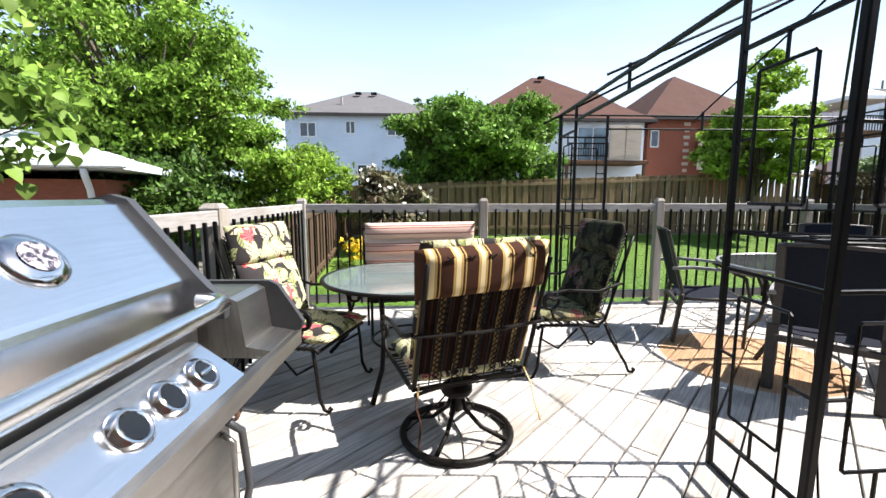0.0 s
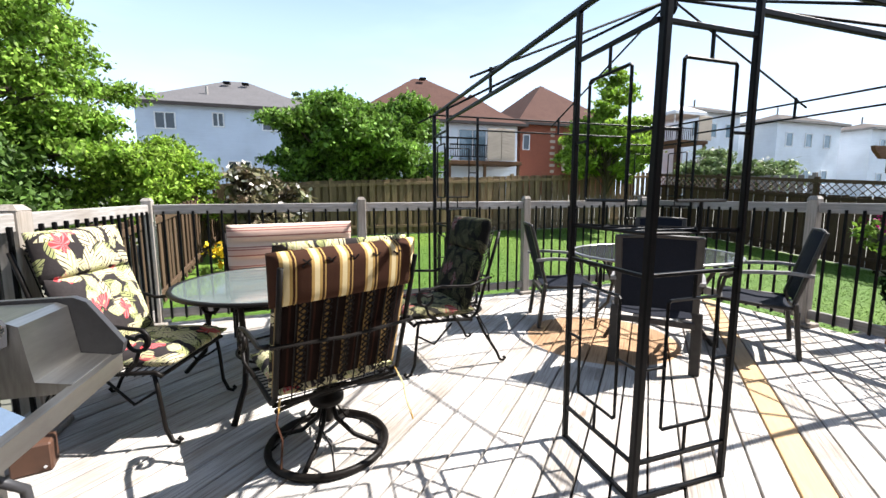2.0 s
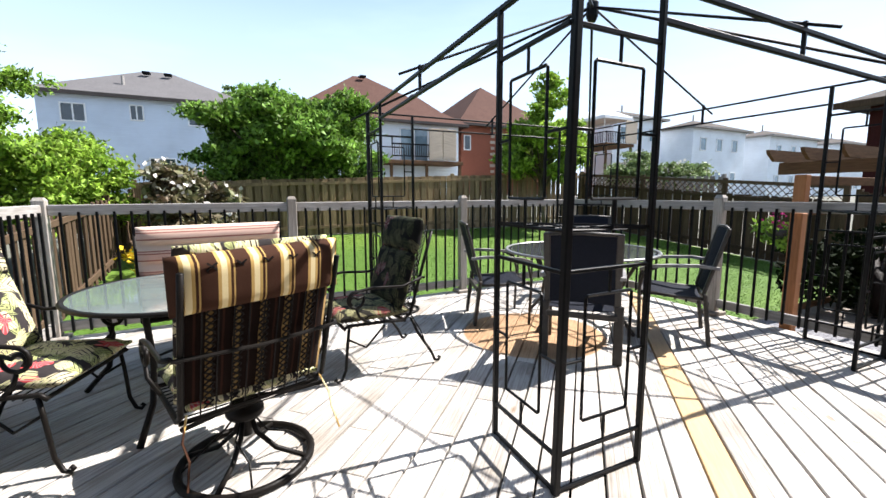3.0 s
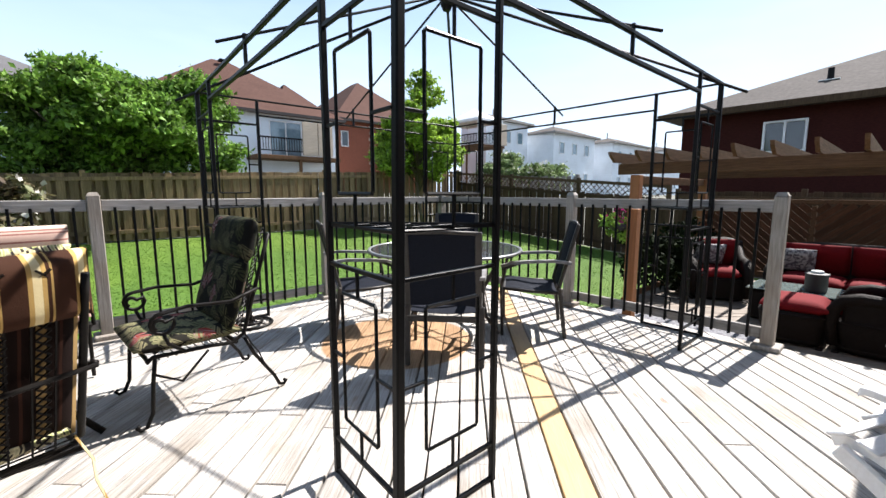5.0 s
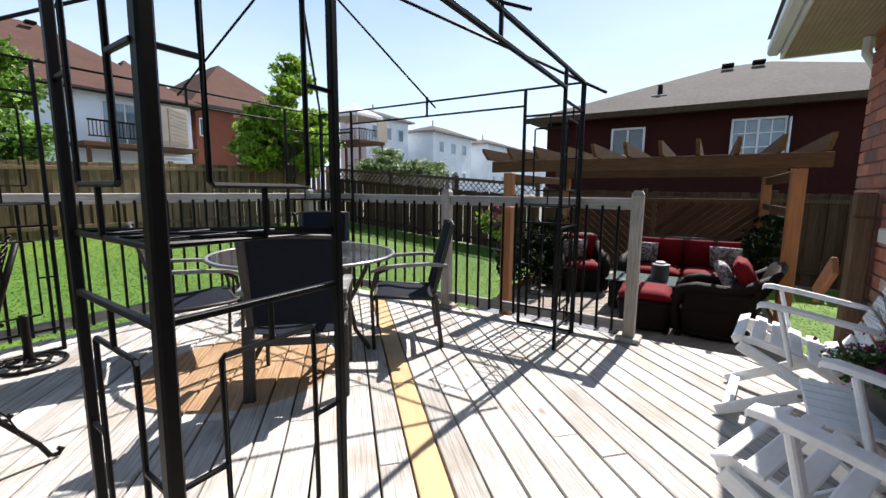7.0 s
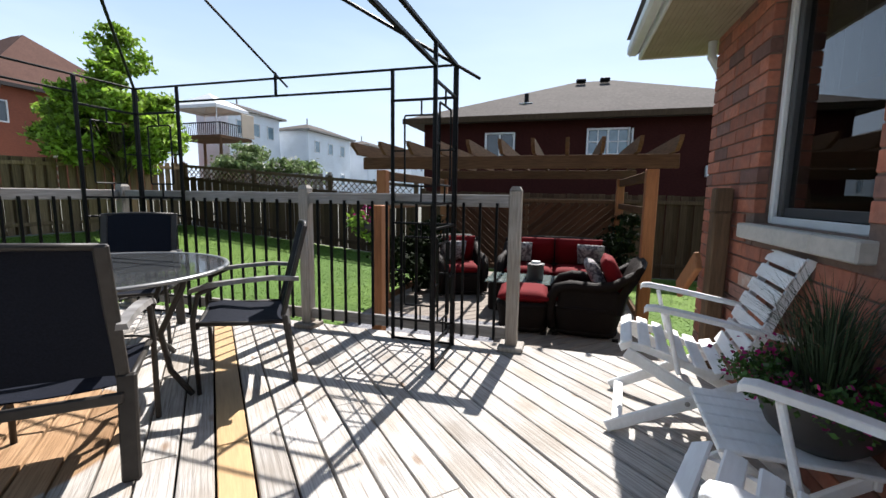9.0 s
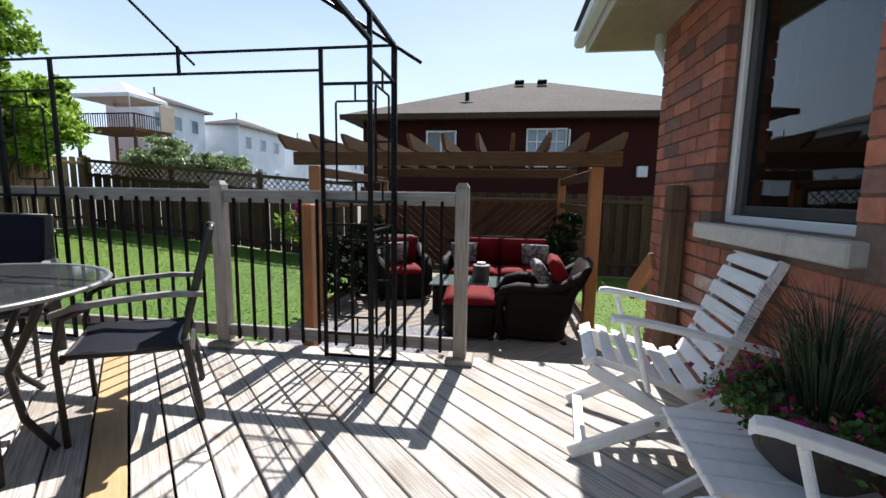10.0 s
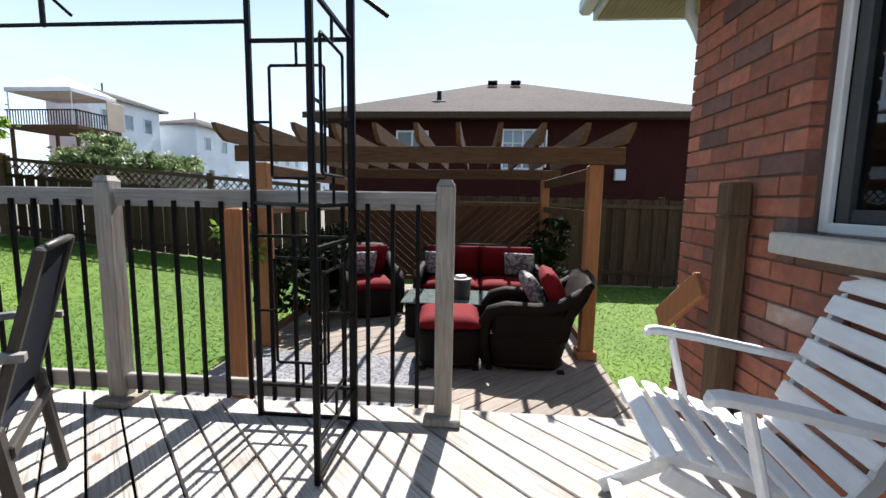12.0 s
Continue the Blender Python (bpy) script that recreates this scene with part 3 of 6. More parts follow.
# ---- fences ----
def fence(name, p, q, top_p, top_q, mat, label, pitch=0.135, w=0.14, lattice=False, deep=(0.012, -0.03)):
    p, q = Vector((*p, 0)), Vector((*q, 0))
    d = (q - p).normalized()
    ln = (q - p).length
    side = Vector((-d.y, d.x, 0))
    ob = thing(name, pose(0, 0, 0), label, "fence")
    n = int(ln / pitch)
    unit = Geo().box((0, 0, 0.5), (w, 0.018, 1.0), 0.003).mesh("board", mat)
    rnd = random.Random(len(name) + n)
    for i in range(n):
        s = (i + 0.5) / n
        c = p + (q - p) * s
        zt = top_p + (top_q - top_p) * s - (0.32 if lattice else 0.0)
        z0 = ground_z(c.x, c.y) + 0.03
        off = side * (deep[0] if i % 2 else deep[1])
        rot = math.degrees(math.atan2(d.y, d.x))
        part("board", unit, mat, ob, at=Matrix.Translation(c + off + Vector((0, 0, z0))) @ pose(0, 0, 0, 0, rnd.uniform(-0.5, 0.5), rot) @ Matrix.Diagonal((1, 1, zt - z0 + rnd.uniform(-0.015, 0.01), 1)))
    k = max(2, round(ln / 2.4))
    for i in range(k + 1):
        s = i / k
        c = p + (q - p) * s
        zt = top_p + (top_q - top_p) * s + 0.06
        z0 = ground_z(c.x, c.y) - 0.1
        part("fence_post", Geo().box((c.x, c.y, (zt + z0) / 2), (0.095, 0.095, zt - z0), 0.008), mat, ob)
    for f in (0.15, 0.92) if not lattice else (0.12, 0.78, 0.985):
        a, b = p.copy(), q.copy()
        a.z = ground_z(p.x, p.y) + (top_p - ground_z(p.x, p.y)) * f
        b.z = ground_z(q.x, q.y) + (top_q - ground_z(q.x, q.y)) * f
        part("rail", Geo().beam(a - side * 0.045, b - side * 0.045, 0.035, 0.08, 0.004), mat, ob)
    if lattice:
        g = Geo()
        m = int(ln / 0.16)
        for i in range(m):
            for sgn in (0.28, -0.28):
                s0, s1 = i / m, (i + 0.28 / 0.16) / m
                if s1 > 1:
                    continue
                z = [top_p + (top_q - top_p) * s - 0.31 for s in (s0, s1)]
                a, b = p + (q - p) * s0, p + (q - p) * s1
                a.z, b.z = (z[0], z[1] + 0.28) if sgn > 0 else (z[0] + 0.28, z[1])
                g.beam(a + side * (0.006 if sgn > 0 else -0.006), b + side * (0.006 if sgn > 0 else -0.006), 0.010, 0.03, 0, up=(-d.y, d.x, 0))
        part("lattice", g, mat, ob)
    return ob


fence("back_fence", (-0.4, 12.7), (12.7, 12.7), 1.55, 2.0, fence_wood, "weathered brown board fence along the back of the lawn", pitch=0.10, w=0.135, deep=(0.04, -0.04))
fence("side_fence", (12.7, 12.6), (12.7, 5.4), 1.95, 1.42, fence_dark, "dark wooden fence with a lattice top beside the lawn", lattice=True)
fence("plain_side_fence", (12.7, 5.2), (12.7, -4.0), 1.28, 1.2, fence_dark, "dark plain board fence beside the lawn and pergola")
fence("low_fence", (-0.45, 6.2), (-0.45, 12.6), 0.95, 1.35, fence_dark, "old dark board fence beside the deck and lawn", pitch=0.125, w=0.12)

# ---- houses beyond the fences ----
def hip_house(name, x0, x1, y0, y1, z0, ze, zr, wall_mat, roof_mat, label, over=0.5, ridge=0.25, turn=0.0, at=(0, 0), edge=None):
    """A hip-roofed house; ridge: the ridge's share of its length."""
    ob = thing(name, pose(at[0], at[1], 0, 0, 0, turn), label, "house")
    part("wall", Geo().box(((x0 + x1) / 2, (y0 + y1) / 2, (z0 + ze) / 2), (x1 - x0, y1 - y0, ze - z0)), wall_mat, ob)
    a0, a1, b0, b1 = x0 - over, x1 + over, y0 - over, y1 + over
    cx, cy = (x0 + x1) / 2, (y0 + y1) / 2
    if x1 - x0 >= y1 - y0:
        r0, r1 = (cx - (a1 - a0) * ridge / 2, cy), (cx + (a1 - a0) * ridge / 2, cy)
    else:
        r0, r1 = (cx, cy - (b1 - b0) * ridge / 2), (cx, cy + (b1 - b0) * ridge / 2)
    v = [(a0, b0, ze), (a1, b0, ze), (a1, b1, ze), (a0, b1, ze), (a0, b0, ze + 0.1), (a1, b0, ze + 0.1), (a1, b1, ze + 0.1), (a0, b1, ze + 0.1), (*r0, zr), (*r1, zr)]
    f = [(3, 2, 1, 0), (0, 1, 5, 4), (1, 2, 6, 5), (2, 3, 7, 6), (3, 0, 4, 7)]
    if x1 - x0 >= y1 - y0:
        f += [(4, 5, 9, 8), (5, 6, 9), (6, 7, 8, 9), (7, 4, 8)]
    else:
        f += [(4, 5, 8), (5, 6, 9, 8), (6, 7, 9), (7, 4, 8, 9)]
    rf = part("roof", Geo().add(v, f), roof_mat, ob)
    part("fascia", Geo().box((cx, b0 - 0.02, ze + 0.03), (a1 - a0 + 0.08, 0.05, 0.17)).box((a0 - 0.02, cy, ze + 0.03), (0.05, b1 - b0, 0.17)).box((a1 + 0.02, cy, ze + 0.03), (0.05, b1 - b0, 0.17)), edge or material(name + "_fascia", (0.05, 0.037, 0.032), rough=0.6), ob)
    ob["ridge_x"], ob["ridge_z"] = cx, zr
    return ob, rf


def house_window(ob, axis, plane, a, b, z0, z1, panes=2, mat=None, out=-1):
    """A window on the wall axis=plane, from a to b along it."""
    def bx(g, u, z, su, sz, d, t):
        c = (plane + out * d, u, z) if axis == "x" else (u, plane + out * d, z)
        return g.box(c, (t, su, sz) if axis == "x" else (su, t, sz), 0.01)
    g = Geo()
    w = 0.06
    for u in [a + (b - a) * i / panes for i in range(panes + 1)]:
        bx(g, u, (z0 + z1) / 2, w, z1 - z0 + w, 0.03, 0.08)
    for z in (z0, z1):
        bx(g, (a + b) / 2, z, b - a - w, w, 0.03, 0.076)
    wn = part("window", g, white_frame, ob, "white framed window")
    for i in range(panes):
        bx(g2 := Geo(), a + (b - a) * (i + 0.5) / panes, (z0 + z1) / 2, (b - a) / panes - w, z1 - z0 - w, 0.012, 0.02)
        part("pane", g2, mat or window_dark, wn)
    return wn


def roof_vent(ob, rf, x, y, z, s=0.3):
    part("roof_vent", Geo().box((x, y, z + s * 0.2), (s * 1.25, s * 1.25, s * 0.42), 0.03), baluster_metal, rf)


# pale blue two-storey house behind the back fence
bh, rf = hip_house("blue_house", -6.1, 2.6, 27, 35, -0.2, 5.9, 8.2, siding_blue, shingle_grey, "pale blue-grey sided two-storey house with a dark grey hip roof", over=0.35, ridge=0.12)
house_window(bh, "y", 27, -5.25, -4.35, 4.7, 5.5)
house_window(bh, "y", 27, -2.62, -2.1, 4.9, 5.6)
house_window(bh, "y", 27, -0.2, 0.7, 4.8, 5.5)
house_window(bh, "y", 27, -2.0, -0.9, 1.6, 3.1)
for x in (-2.2, -1.2):
    roof_vent(bh, rf, x, 29.9, 7.78)
part("siding_line", Geo().box((-1.75, 26.985, 1.0), (8.7, 0.02, 0.05)), siding_white, bh)
g = Geo()
for i in range(28):
    g.box((-1.75, 26.998, 0.3 + i * 0.2), (8.7, 0.016, 0.012))
part("siding", g, siding_blue, bh)
part("stack", Geo().tube([(-3.0, 28.2, 6.5), (-3.0, 28.2, 7.2)], 0.07), rail_wood, rf)

# brown-roofed house with a balcony
rh, rf = hip_house("brown_roof_house", 4.9, 15.5, 27, 37, -0.2, 5.75, 9.6, siding_white, shingle_brown, "pale sided house with a brown hip roof and a raised balcony", over=0.5, ridge=0.08)
house_window(rh, "y", 27, 11.3, 13.2, 3.35, 5.4, 2, pane_blue)
g = Geo()
for i in range(28):
    g.box((10.2, 26.998, 0.3 + i * 0.2), (10.6, 0.016, 0.012))
part("siding", g, siding_white, rh)
bal = part("balcony", Geo().box((12.4, 26.1, 3.2), (5.0, 1.7, 0.22), 0.02), pergola_beam, rh, "brown wooden balcony")
for x in (10.1, 12.4, 14.7):
    part("balcony_post", Geo().box((x, 25.4, 1.5), (0.16, 0.16, 3.3), 0.02), pergola_beam, bal)
part("balcony_rail", Geo().box((11.3, 25.3, 4.25), (2.4, 0.06, 0.08)).box((11.3, 25.3, 3.55), (2.4, 0.05, 0.06)), baluster_metal, bal)
bm_ = Geo().box((0, 0, 0), (0.03, 0.03, 0.7)).mesh("baluster", baluster_metal)
for i in range(17):
    part("baluster", bm_, baluster_metal, bal, at=pose(10.15 + i * 0.145, 25.3, 3.9))
for x0, x1, s in ((12.5, 13.45, 1), (13.45, 14.4, -1)):
    scr = part("privacy_screen", Geo().box(((x0 + x1) / 2, 25.28, 4.3), (x1 - x0 - 0.02, 0.06, 1.9), 0.01), siding_tan, bal, "tan wooden privacy screen")
    for i in range(9):
        z = 3.5 + i * 0.19
        part("slat", Geo().beam((x0 + 0.03, 25.23, z if s > 0 else z + 0.22), (x1 - 0.03, 25.23, z + 0.22 if s > 0 else z), 0.02, 0.15, 0.004), siding_tan, scr)
roof_vent(rh, rf, 10.2, 31.3, 9.35, 0.35)

# red brick house
kh, rf = hip_house("red_brick_house", 16.3, 24.3, 28, 37, -0.2, 6.1, 9.9, far_brick, shingle_brown, "red brick house with a brown hip roof", over=0.5, ridge=0.1)
for i in range(14):
    part("quoin", Geo().box((18.9, 27.99, 0.4 + i * 0.42), (0.42 if i % 2 else 0.3, 0.06, 0.2), 0.01), siding_tan, kh)
house_window(kh, "y", 28, 16.5, 17.0, 4.4, 5.4, 1)
scr = part("privacy_screen", Geo().box((20.5, 27.2, 4.0), (2.6, 0.08, 2.2), 0.01), siding_tan, kh, "tan wooden privacy screen")
for i in range(11):
    part("slat", Geo().beam((19.3, 27.14, 3.0 + i * 0.18), (21.7, 27.14, 3.2 + i * 0.18), 0.02, 0.12, 0.004), siding_tan, scr)
ch, rf = hip_house("brown_gable_house", 18.0, 22.0, 42, 50, -0.2, 9.0, 12.2, far_brick, shingle_brown, "far brick house with a brown roof", ridge=0.05)

# row of white houses to the side
for x0, x1, y0, y1, ze, zr in ((28.4, 34.0, 25.5, 28.4, 7.25, 8.0), (35.2, 42.5, 23.5, 27.0, 6.55, 7.5), (45.5, 54.0, 23.0, 27.0, 6.4, 7.3), (58.0, 66.0, 22.5, 26.5, 6.3, 7.2)):
    hb, rf = hip_house("white_house", x0, x1, y0, y1, -0.4, ze, zr, siding_white, shingle_warm, "white sided row house with a low brown hip roof", over=0.4, ridge=0.3, edge=rail_wood)
    hb["group"] = "white row houses"
    for k in range(3):
        u = x0 + (x1 - x0) * (0.13 + 0.3 * k)
        house_window(hb, "y", y0, u, u + 0.75, ze - 1.75, ze - 0.75, 1, pane_blue)
        house_window(hb, "y", y0, u, u + 0.75, ze - 4.6, ze - 3.5, 1, pane_blue)
    g = Geo()
    for k in range(int(ze / 0.25)):
        g.box(((x0 + x1) / 2, y0 - 0.004, 0.25 * k), (x1 - x0, 0.012, 0.014))
        g.box((x0 - 0.004, (y0 + y1) / 2, 0.25 * k), (0.012, y1 - y0, 0.014))
    part("siding", g, siding_white, hb)
    part("stack", Geo().tube([(x0 + 2.5, (y0 + y1) / 2, ze + 0.4), (x0 + 2.5, (y0 + y1) / 2, zr + 0.5)], 0.06), rail_wood, rf)
# raised deck and white canopy on the nearest white house
wd = thing("raised_deck", pose(25.7, 24.4, 1.24) @ Matrix.Scale(0.8, 4), "raised brown wooden deck with black railing", "deck")
part("platform", Geo().box((0, 0, 4.2), (3.4, 5.0, 0.25), 0.02), pergola_beam, wd)
for x in (-1.5, 1.5):
    for y in (-2.3, 2.3):
        part("post", Geo().box((x, y, 1.0), (0.18, 0.18, 6.4), 0.02), pergola_beam, wd)
part("rail", Geo().box((-1.65, 0, 5.25), (0.07, 5.0, 0.08)).box((0, -2.45, 5.25), (3.3, 0.07, 0.08)), baluster_metal, wd)
bm_ = Geo().box((0, 0, 0), (0.04, 0.04, 0.95)).mesh("baluster", baluster_metal)
for i in range(26):
    part("baluster", bm_, baluster_metal, wd, at=pose(-1.65, -2.4 + i * 0.19, 4.75))
for i in range(17):
    part("baluster", bm_, baluster_metal, wd, at=pose(-1.6 + i * 0.2, -2.45, 4.75))
part("side_screen", Geo().box((1.2, -2.55, 5.3), (1.4, 0.08, 1.9), 0.02), siding_tan, wd)
ct = thing("canopy_tent", pose(25.65, 24.4, 4.70) @ Matrix.Scale(0.8, 4), "white pop-up canopy tent on a raised deck", "canopy")
part("canopy", Geo().add([(-1.7, -2.3, 2.3), (1.7, -2.3, 2.3), (1.7, 2.3, 2.3), (-1.7, 2.3, 2.3), (-1.7, -2.3, 2.05), (1.7, -2.3, 2.05), (1.7, 2.3, 2.05), (-1.7, 2.3, 2.05), (0, 0, 3.5)], [(0, 1, 8), (1, 2, 8), (2, 3, 8), (3, 0, 8), (4, 5, 1, 0), (5, 6, 2, 1), (6, 7, 3, 2), (7, 4, 0, 3)]), white_frame, ct)
for x in (-1.6, 1.6):
    for y in (-2.2, 2.2):
        part("leg", Geo().tube([(x, y, 0), (x, y, 2.25)], 0.035), white_frame, ct)

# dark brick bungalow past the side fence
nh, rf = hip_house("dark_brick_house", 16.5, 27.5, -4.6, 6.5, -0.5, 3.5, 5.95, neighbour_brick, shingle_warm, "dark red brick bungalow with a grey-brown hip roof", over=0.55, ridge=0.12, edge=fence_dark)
house_window(nh, "x", 16.5, 3.5, 4.4, 2.35, 3.15, 2, window_dark)
nw = house_window(nh, "x", 16.5, 0.15, 1.3, 2.1, 3.2, 2, pane_blue)
part("muntin", Geo().box((16.46, 0.725, 2.47), (0.03, 1.1, 0.03)).box((16.46, 0.725, 2.83), (0.03, 1.1, 0.03)).box((16.458, 0.44, 2.65), (0.03, 0.03, 1.04)).box((16.458, 1.01, 2.65), (0.03, 0.03, 1.04)), white_frame, nw)
part("open_sash", Geo().box((16.35, 0.08, 2.65), (0.26, 0.04, 1.05), 0.01), white_frame, nh)
part("utility_box", Geo().box((16.42, -2.05, 1.95), (0.14, 0.3, 0.32), 0.02), gutter_mat, nh)
part("stack", Geo().lathe([(0.11, 0), (0.08, 0.05), (0.07, 0.35), (0.075, 0.4)], 12, Matrix.Translation((17.9, 3.3, 4.25))), baluster_metal, rf)
part("flashing", Geo().box((17.9, 3.3, 4.30), (0.5, 0.45, 0.03), 0.01), gutter_mat, rf)
for y in (1.5, 0.6):
    roof_vent(nh, rf, 21.2, y, 5.72, 0.3)
# neighbour's low white-roofed shed and grey fence
fence("grey_fence", (14.0, 8.6), (14.0, 13.2), 1.75, 1.9, rail_wood, "grey weathered wooden deck fence of the next garden", pitch=0.2, w=0.15)

# ---- cloth and furniture materials ----
def floral(name, ground, leaf, leaf2, flower, size=7.0):
    """Printed cloth: feathered palm fronds and red blooms on a dark ground."""
    m = material(name, ground, tuple(v * 0.8 for v in ground), 0.9, scale=60, bump=0.15, spec=0.12)
    n, l = m.node_tree.nodes, m.node_tree.links
    b = n["Principled BSDF"]
    col = b.inputs["Base Color"].links[0].from_socket
    tc = n.new("ShaderNodeTexCoord")

    def calc(op, *args):
        k = n.new("ShaderNodeMath")
        k.operation = op
        for sock, a in zip(k.inputs, args):
            if isinstance(a, (int, float)):
                sock.default_value = a
            else:
                l.new(a, sock)
        return k.outputs[0]

    def vec(op, a, c):
        k = n.new("ShaderNodeVectorMath")
        k.operation = op
        for sock, q in zip(k.inputs, (a, c)):
            if isinstance(q, tuple):
                sock.default_value = q
            else:
                l.new(q, sock)
        return k

    def step(sock, lo, hi):
        r = n.new("ShaderNodeMapRange")
        r.inputs["From Min"].default_value, r.inputs["From Max"].default_value = lo, hi
        l.new(sock, r.inputs["Value"])
        return r.outputs[0]

    def paint(mask, base, c):
        k = n.new("ShaderNodeMixRGB")
        l.new(mask, k.inputs[0])
        l.new(base, k.inputs[1])
        k.inputs[2].default_value = (*c, 1)
        return k.outputs[0]

    for scale, off, colour, tint, kind in ((size * 0.62, 0.0, leaf2, tuple(v * 0.6 for v in leaf2), "frond"), (size * 0.50, 3.7, leaf, tuple(v * 0.75 for v in leaf), "frond"), (size * 0.55, 9.1, flower, tuple(min(0.8, v * 0.5 + 0.16) for v in flower), "bloom"), (size * 0.75, 14.3, leaf, leaf2, "frond")):
        p = vec("ADD", tc.outputs["Object"], (off, off * 0.7, off * 1.3)).outputs[0]
        vo = n.new("ShaderNodeTexVoronoi")
        vo.inputs["Scale"].default_value = scale
        l.new(p, vo.inputs["Vector"])
        local = vec("SUBTRACT", p, vo.outputs["Position"]).outputs[0]
        local = vec("MULTIPLY", local, (scale, scale, scale)).outputs[0]
        sc_ = n.new("ShaderNodeSeparateColor")
        l.new(vo.outputs["Color"], sc_.inputs[0])
        rot = n.new("ShaderNodeVectorRotate")
        rot.inputs["Axis"].default_value = (0, 0.75, 0.66)
        l.new(local, rot.inputs["Vector"])
        l.new(calc("MULTIPLY", sc_.outputs[0], 6.283), rot.inputs["Angle"])
        sx = n.new("ShaderNodeSeparateXYZ")
        l.new(rot.outputs[0], sx.inputs[0])
        u = sx.outputs["X"]
        a = calc("ABSOLUTE", calc("SUBTRACT", sx.outputs["Z"], sx.outputs["Y"]))
        chosen = step(sc_.outputs[1], 0.40, 0.42) if kind == "frond" else step(sc_.outputs[1], 0.50, 0.52)
        if kind == "frond":
            bend = calc("SUBTRACT", calc("MULTIPLY", calc("MULTIPLY", u, u), -1.1), calc("SUBTRACT", a, 0.42))
            body = step(bend, -0.02, 0.03)
            rib = calc("SINE", calc("SUBTRACT", calc("MULTIPLY", u, 24.0), calc("MULTIPLY", a, 30.0)))
            feather = step(rib, -0.75, -0.35)
            mask = calc("MULTIPLY", calc("MULTIPLY", body, feather), chosen)
            shade = step(rib, 0.2, 0.9)
        else:
            ang = calc("ARCTAN2", sx.outputs["Z"], u)
            petal = calc("ADD", 0.36, calc("MULTIPLY", calc("SINE", calc("MULTIPLY", ang, 5.0)), 0.09))
            mask = calc("MULTIPLY", step(calc("SUBTRACT", petal, vo.outputs["Distance"]), 0.0, 0.03), chosen)
            shade = step(calc("SINE", calc("MULTIPLY", ang, 15.0)), 0.2, 0.8)
        col = paint(mask, col, colour)
        col = paint(calc("MULTIPLY", mask, shade), col, tint)
    l.new(col, b.inputs["Base Color"])
    return m


def striped(name, stops, period, axis="X"):
    """Cloth with bands across one axis; stops: (start, colour) over one period."""
    m = material(name, (0.5, 0.4, 0.3), rough=0.9, scale=60, bump=0.15, spec=0.1)
    n, l = m.node_tree.nodes, m.node_tree.links
    tc = n.new("ShaderNodeTexCoord")
    sp = n.new("ShaderNodeSeparateXYZ")
    l.new(tc.outputs["Object"], sp.inputs[0])
    k = n.new("ShaderNodeMath")
    k.operation = "MULTIPLY_ADD"
    k.inputs[1].default_value, k.inputs[2].default_value = 1 / period, 50.0
    l.new(sp.outputs[axis], k.inputs[0])
    fr = n.new("ShaderNodeMath")
    fr.operation = "FRACT"
    l.new(k.outputs[0], fr.inputs[0])
    r = n.new("ShaderNodeValToRGB")
    r.color_ramp.interpolation = "CONSTANT"
    while len(r.color_ramp.elements) < len(stops):
        r.color_ramp.elements.new(0.5)
    for e, (p, c) in zip(r.color_ramp.elements, stops):
        e.position, e.color = p, (*c, 1)
    l.new(fr.outputs[0], r.inputs[0])
    l.new(r.outputs[0], n["Principled BSDF"].inputs["Base Color"])
    return m


floral_light = floral("tropical_print", (0.035, 0.030, 0.030), (0.58, 0.52, 0.33), (0.34, 0.36, 0.15), (0.42, 0.045, 0.05), 13.0)
# print lowered towards black: shade on the sunless chair back is in its colours
floral_shaded = floral("shaded_tropical_print", (0.007, 0.007, 0.006), (0.028, 0.032, 0.015), (0.075, 0.07, 0.038), (0.07, 0.010, 0.012), 13.0)
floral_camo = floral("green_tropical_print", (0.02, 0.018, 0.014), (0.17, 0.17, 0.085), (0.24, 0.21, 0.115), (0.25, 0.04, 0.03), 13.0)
# brown and gold bands, darkened to hold the shade behind the swivel chair
underside = striped("shaded_brown_underside", [(0.0, (0.26, 0.17, 0.07)), (0.13, (0.010, 0.005, 0.004)), (0.46, (0.035, 0.014, 0.009)), (0.54, (0.010, 0.005, 0.004)), (0.87, (0.26, 0.17, 0.07))], 0.1)
BROWN, CREAM, GOLD = (0.045, 0.02, 0.012), (0.62, 0.52, 0.30), (0.40, 0.26, 0.09)
stripe_cloth = striped("brown_gold_stripe", [(0.0, BROWN), (0.42, GOLD), (0.52, CREAM), (0.70, GOLD), (0.80, BROWN), (0.88, GOLD), (0.93, BROWN)], 0.115)
PINK, ROSE, BEIGE = (0.52, 0.36, 0.30), (0.25, 0.11, 0.09), (0.56, 0.44, 0.36)
bench_cloth = striped("rose_stripe", [(0.0, BEIGE), (0.40, ROSE), (0.47, PINK), (0.72, ROSE), (0.78, PINK), (0.85, ROSE), (0.90, BEIGE)], 0.17, "Z")
iron = material("bronze_iron", (0.010, 0.008, 0.007), (0.006, 0.005, 0.004), 0.45, scale=40, bump=0.15, spec=0.14)
sling_cloth = material("charcoal_sling", (0.012, 0.014, 0.023), (0.006, 0.008, 0.013), 0.75, scale=120, bump=0.25, spec=0.1)
sling_frame = material("grey_brown_frame", (0.050, 0.045, 0.041), (0.032, 0.029, 0.026), 0.45, scale=20, bump=0.05, spec=0.25)
arm_worn = material("worn_arm_paint", (0.30, 0.29, 0.28), (0.12, 0.11, 0.105), 0.5, scale=9, bump=0.2)
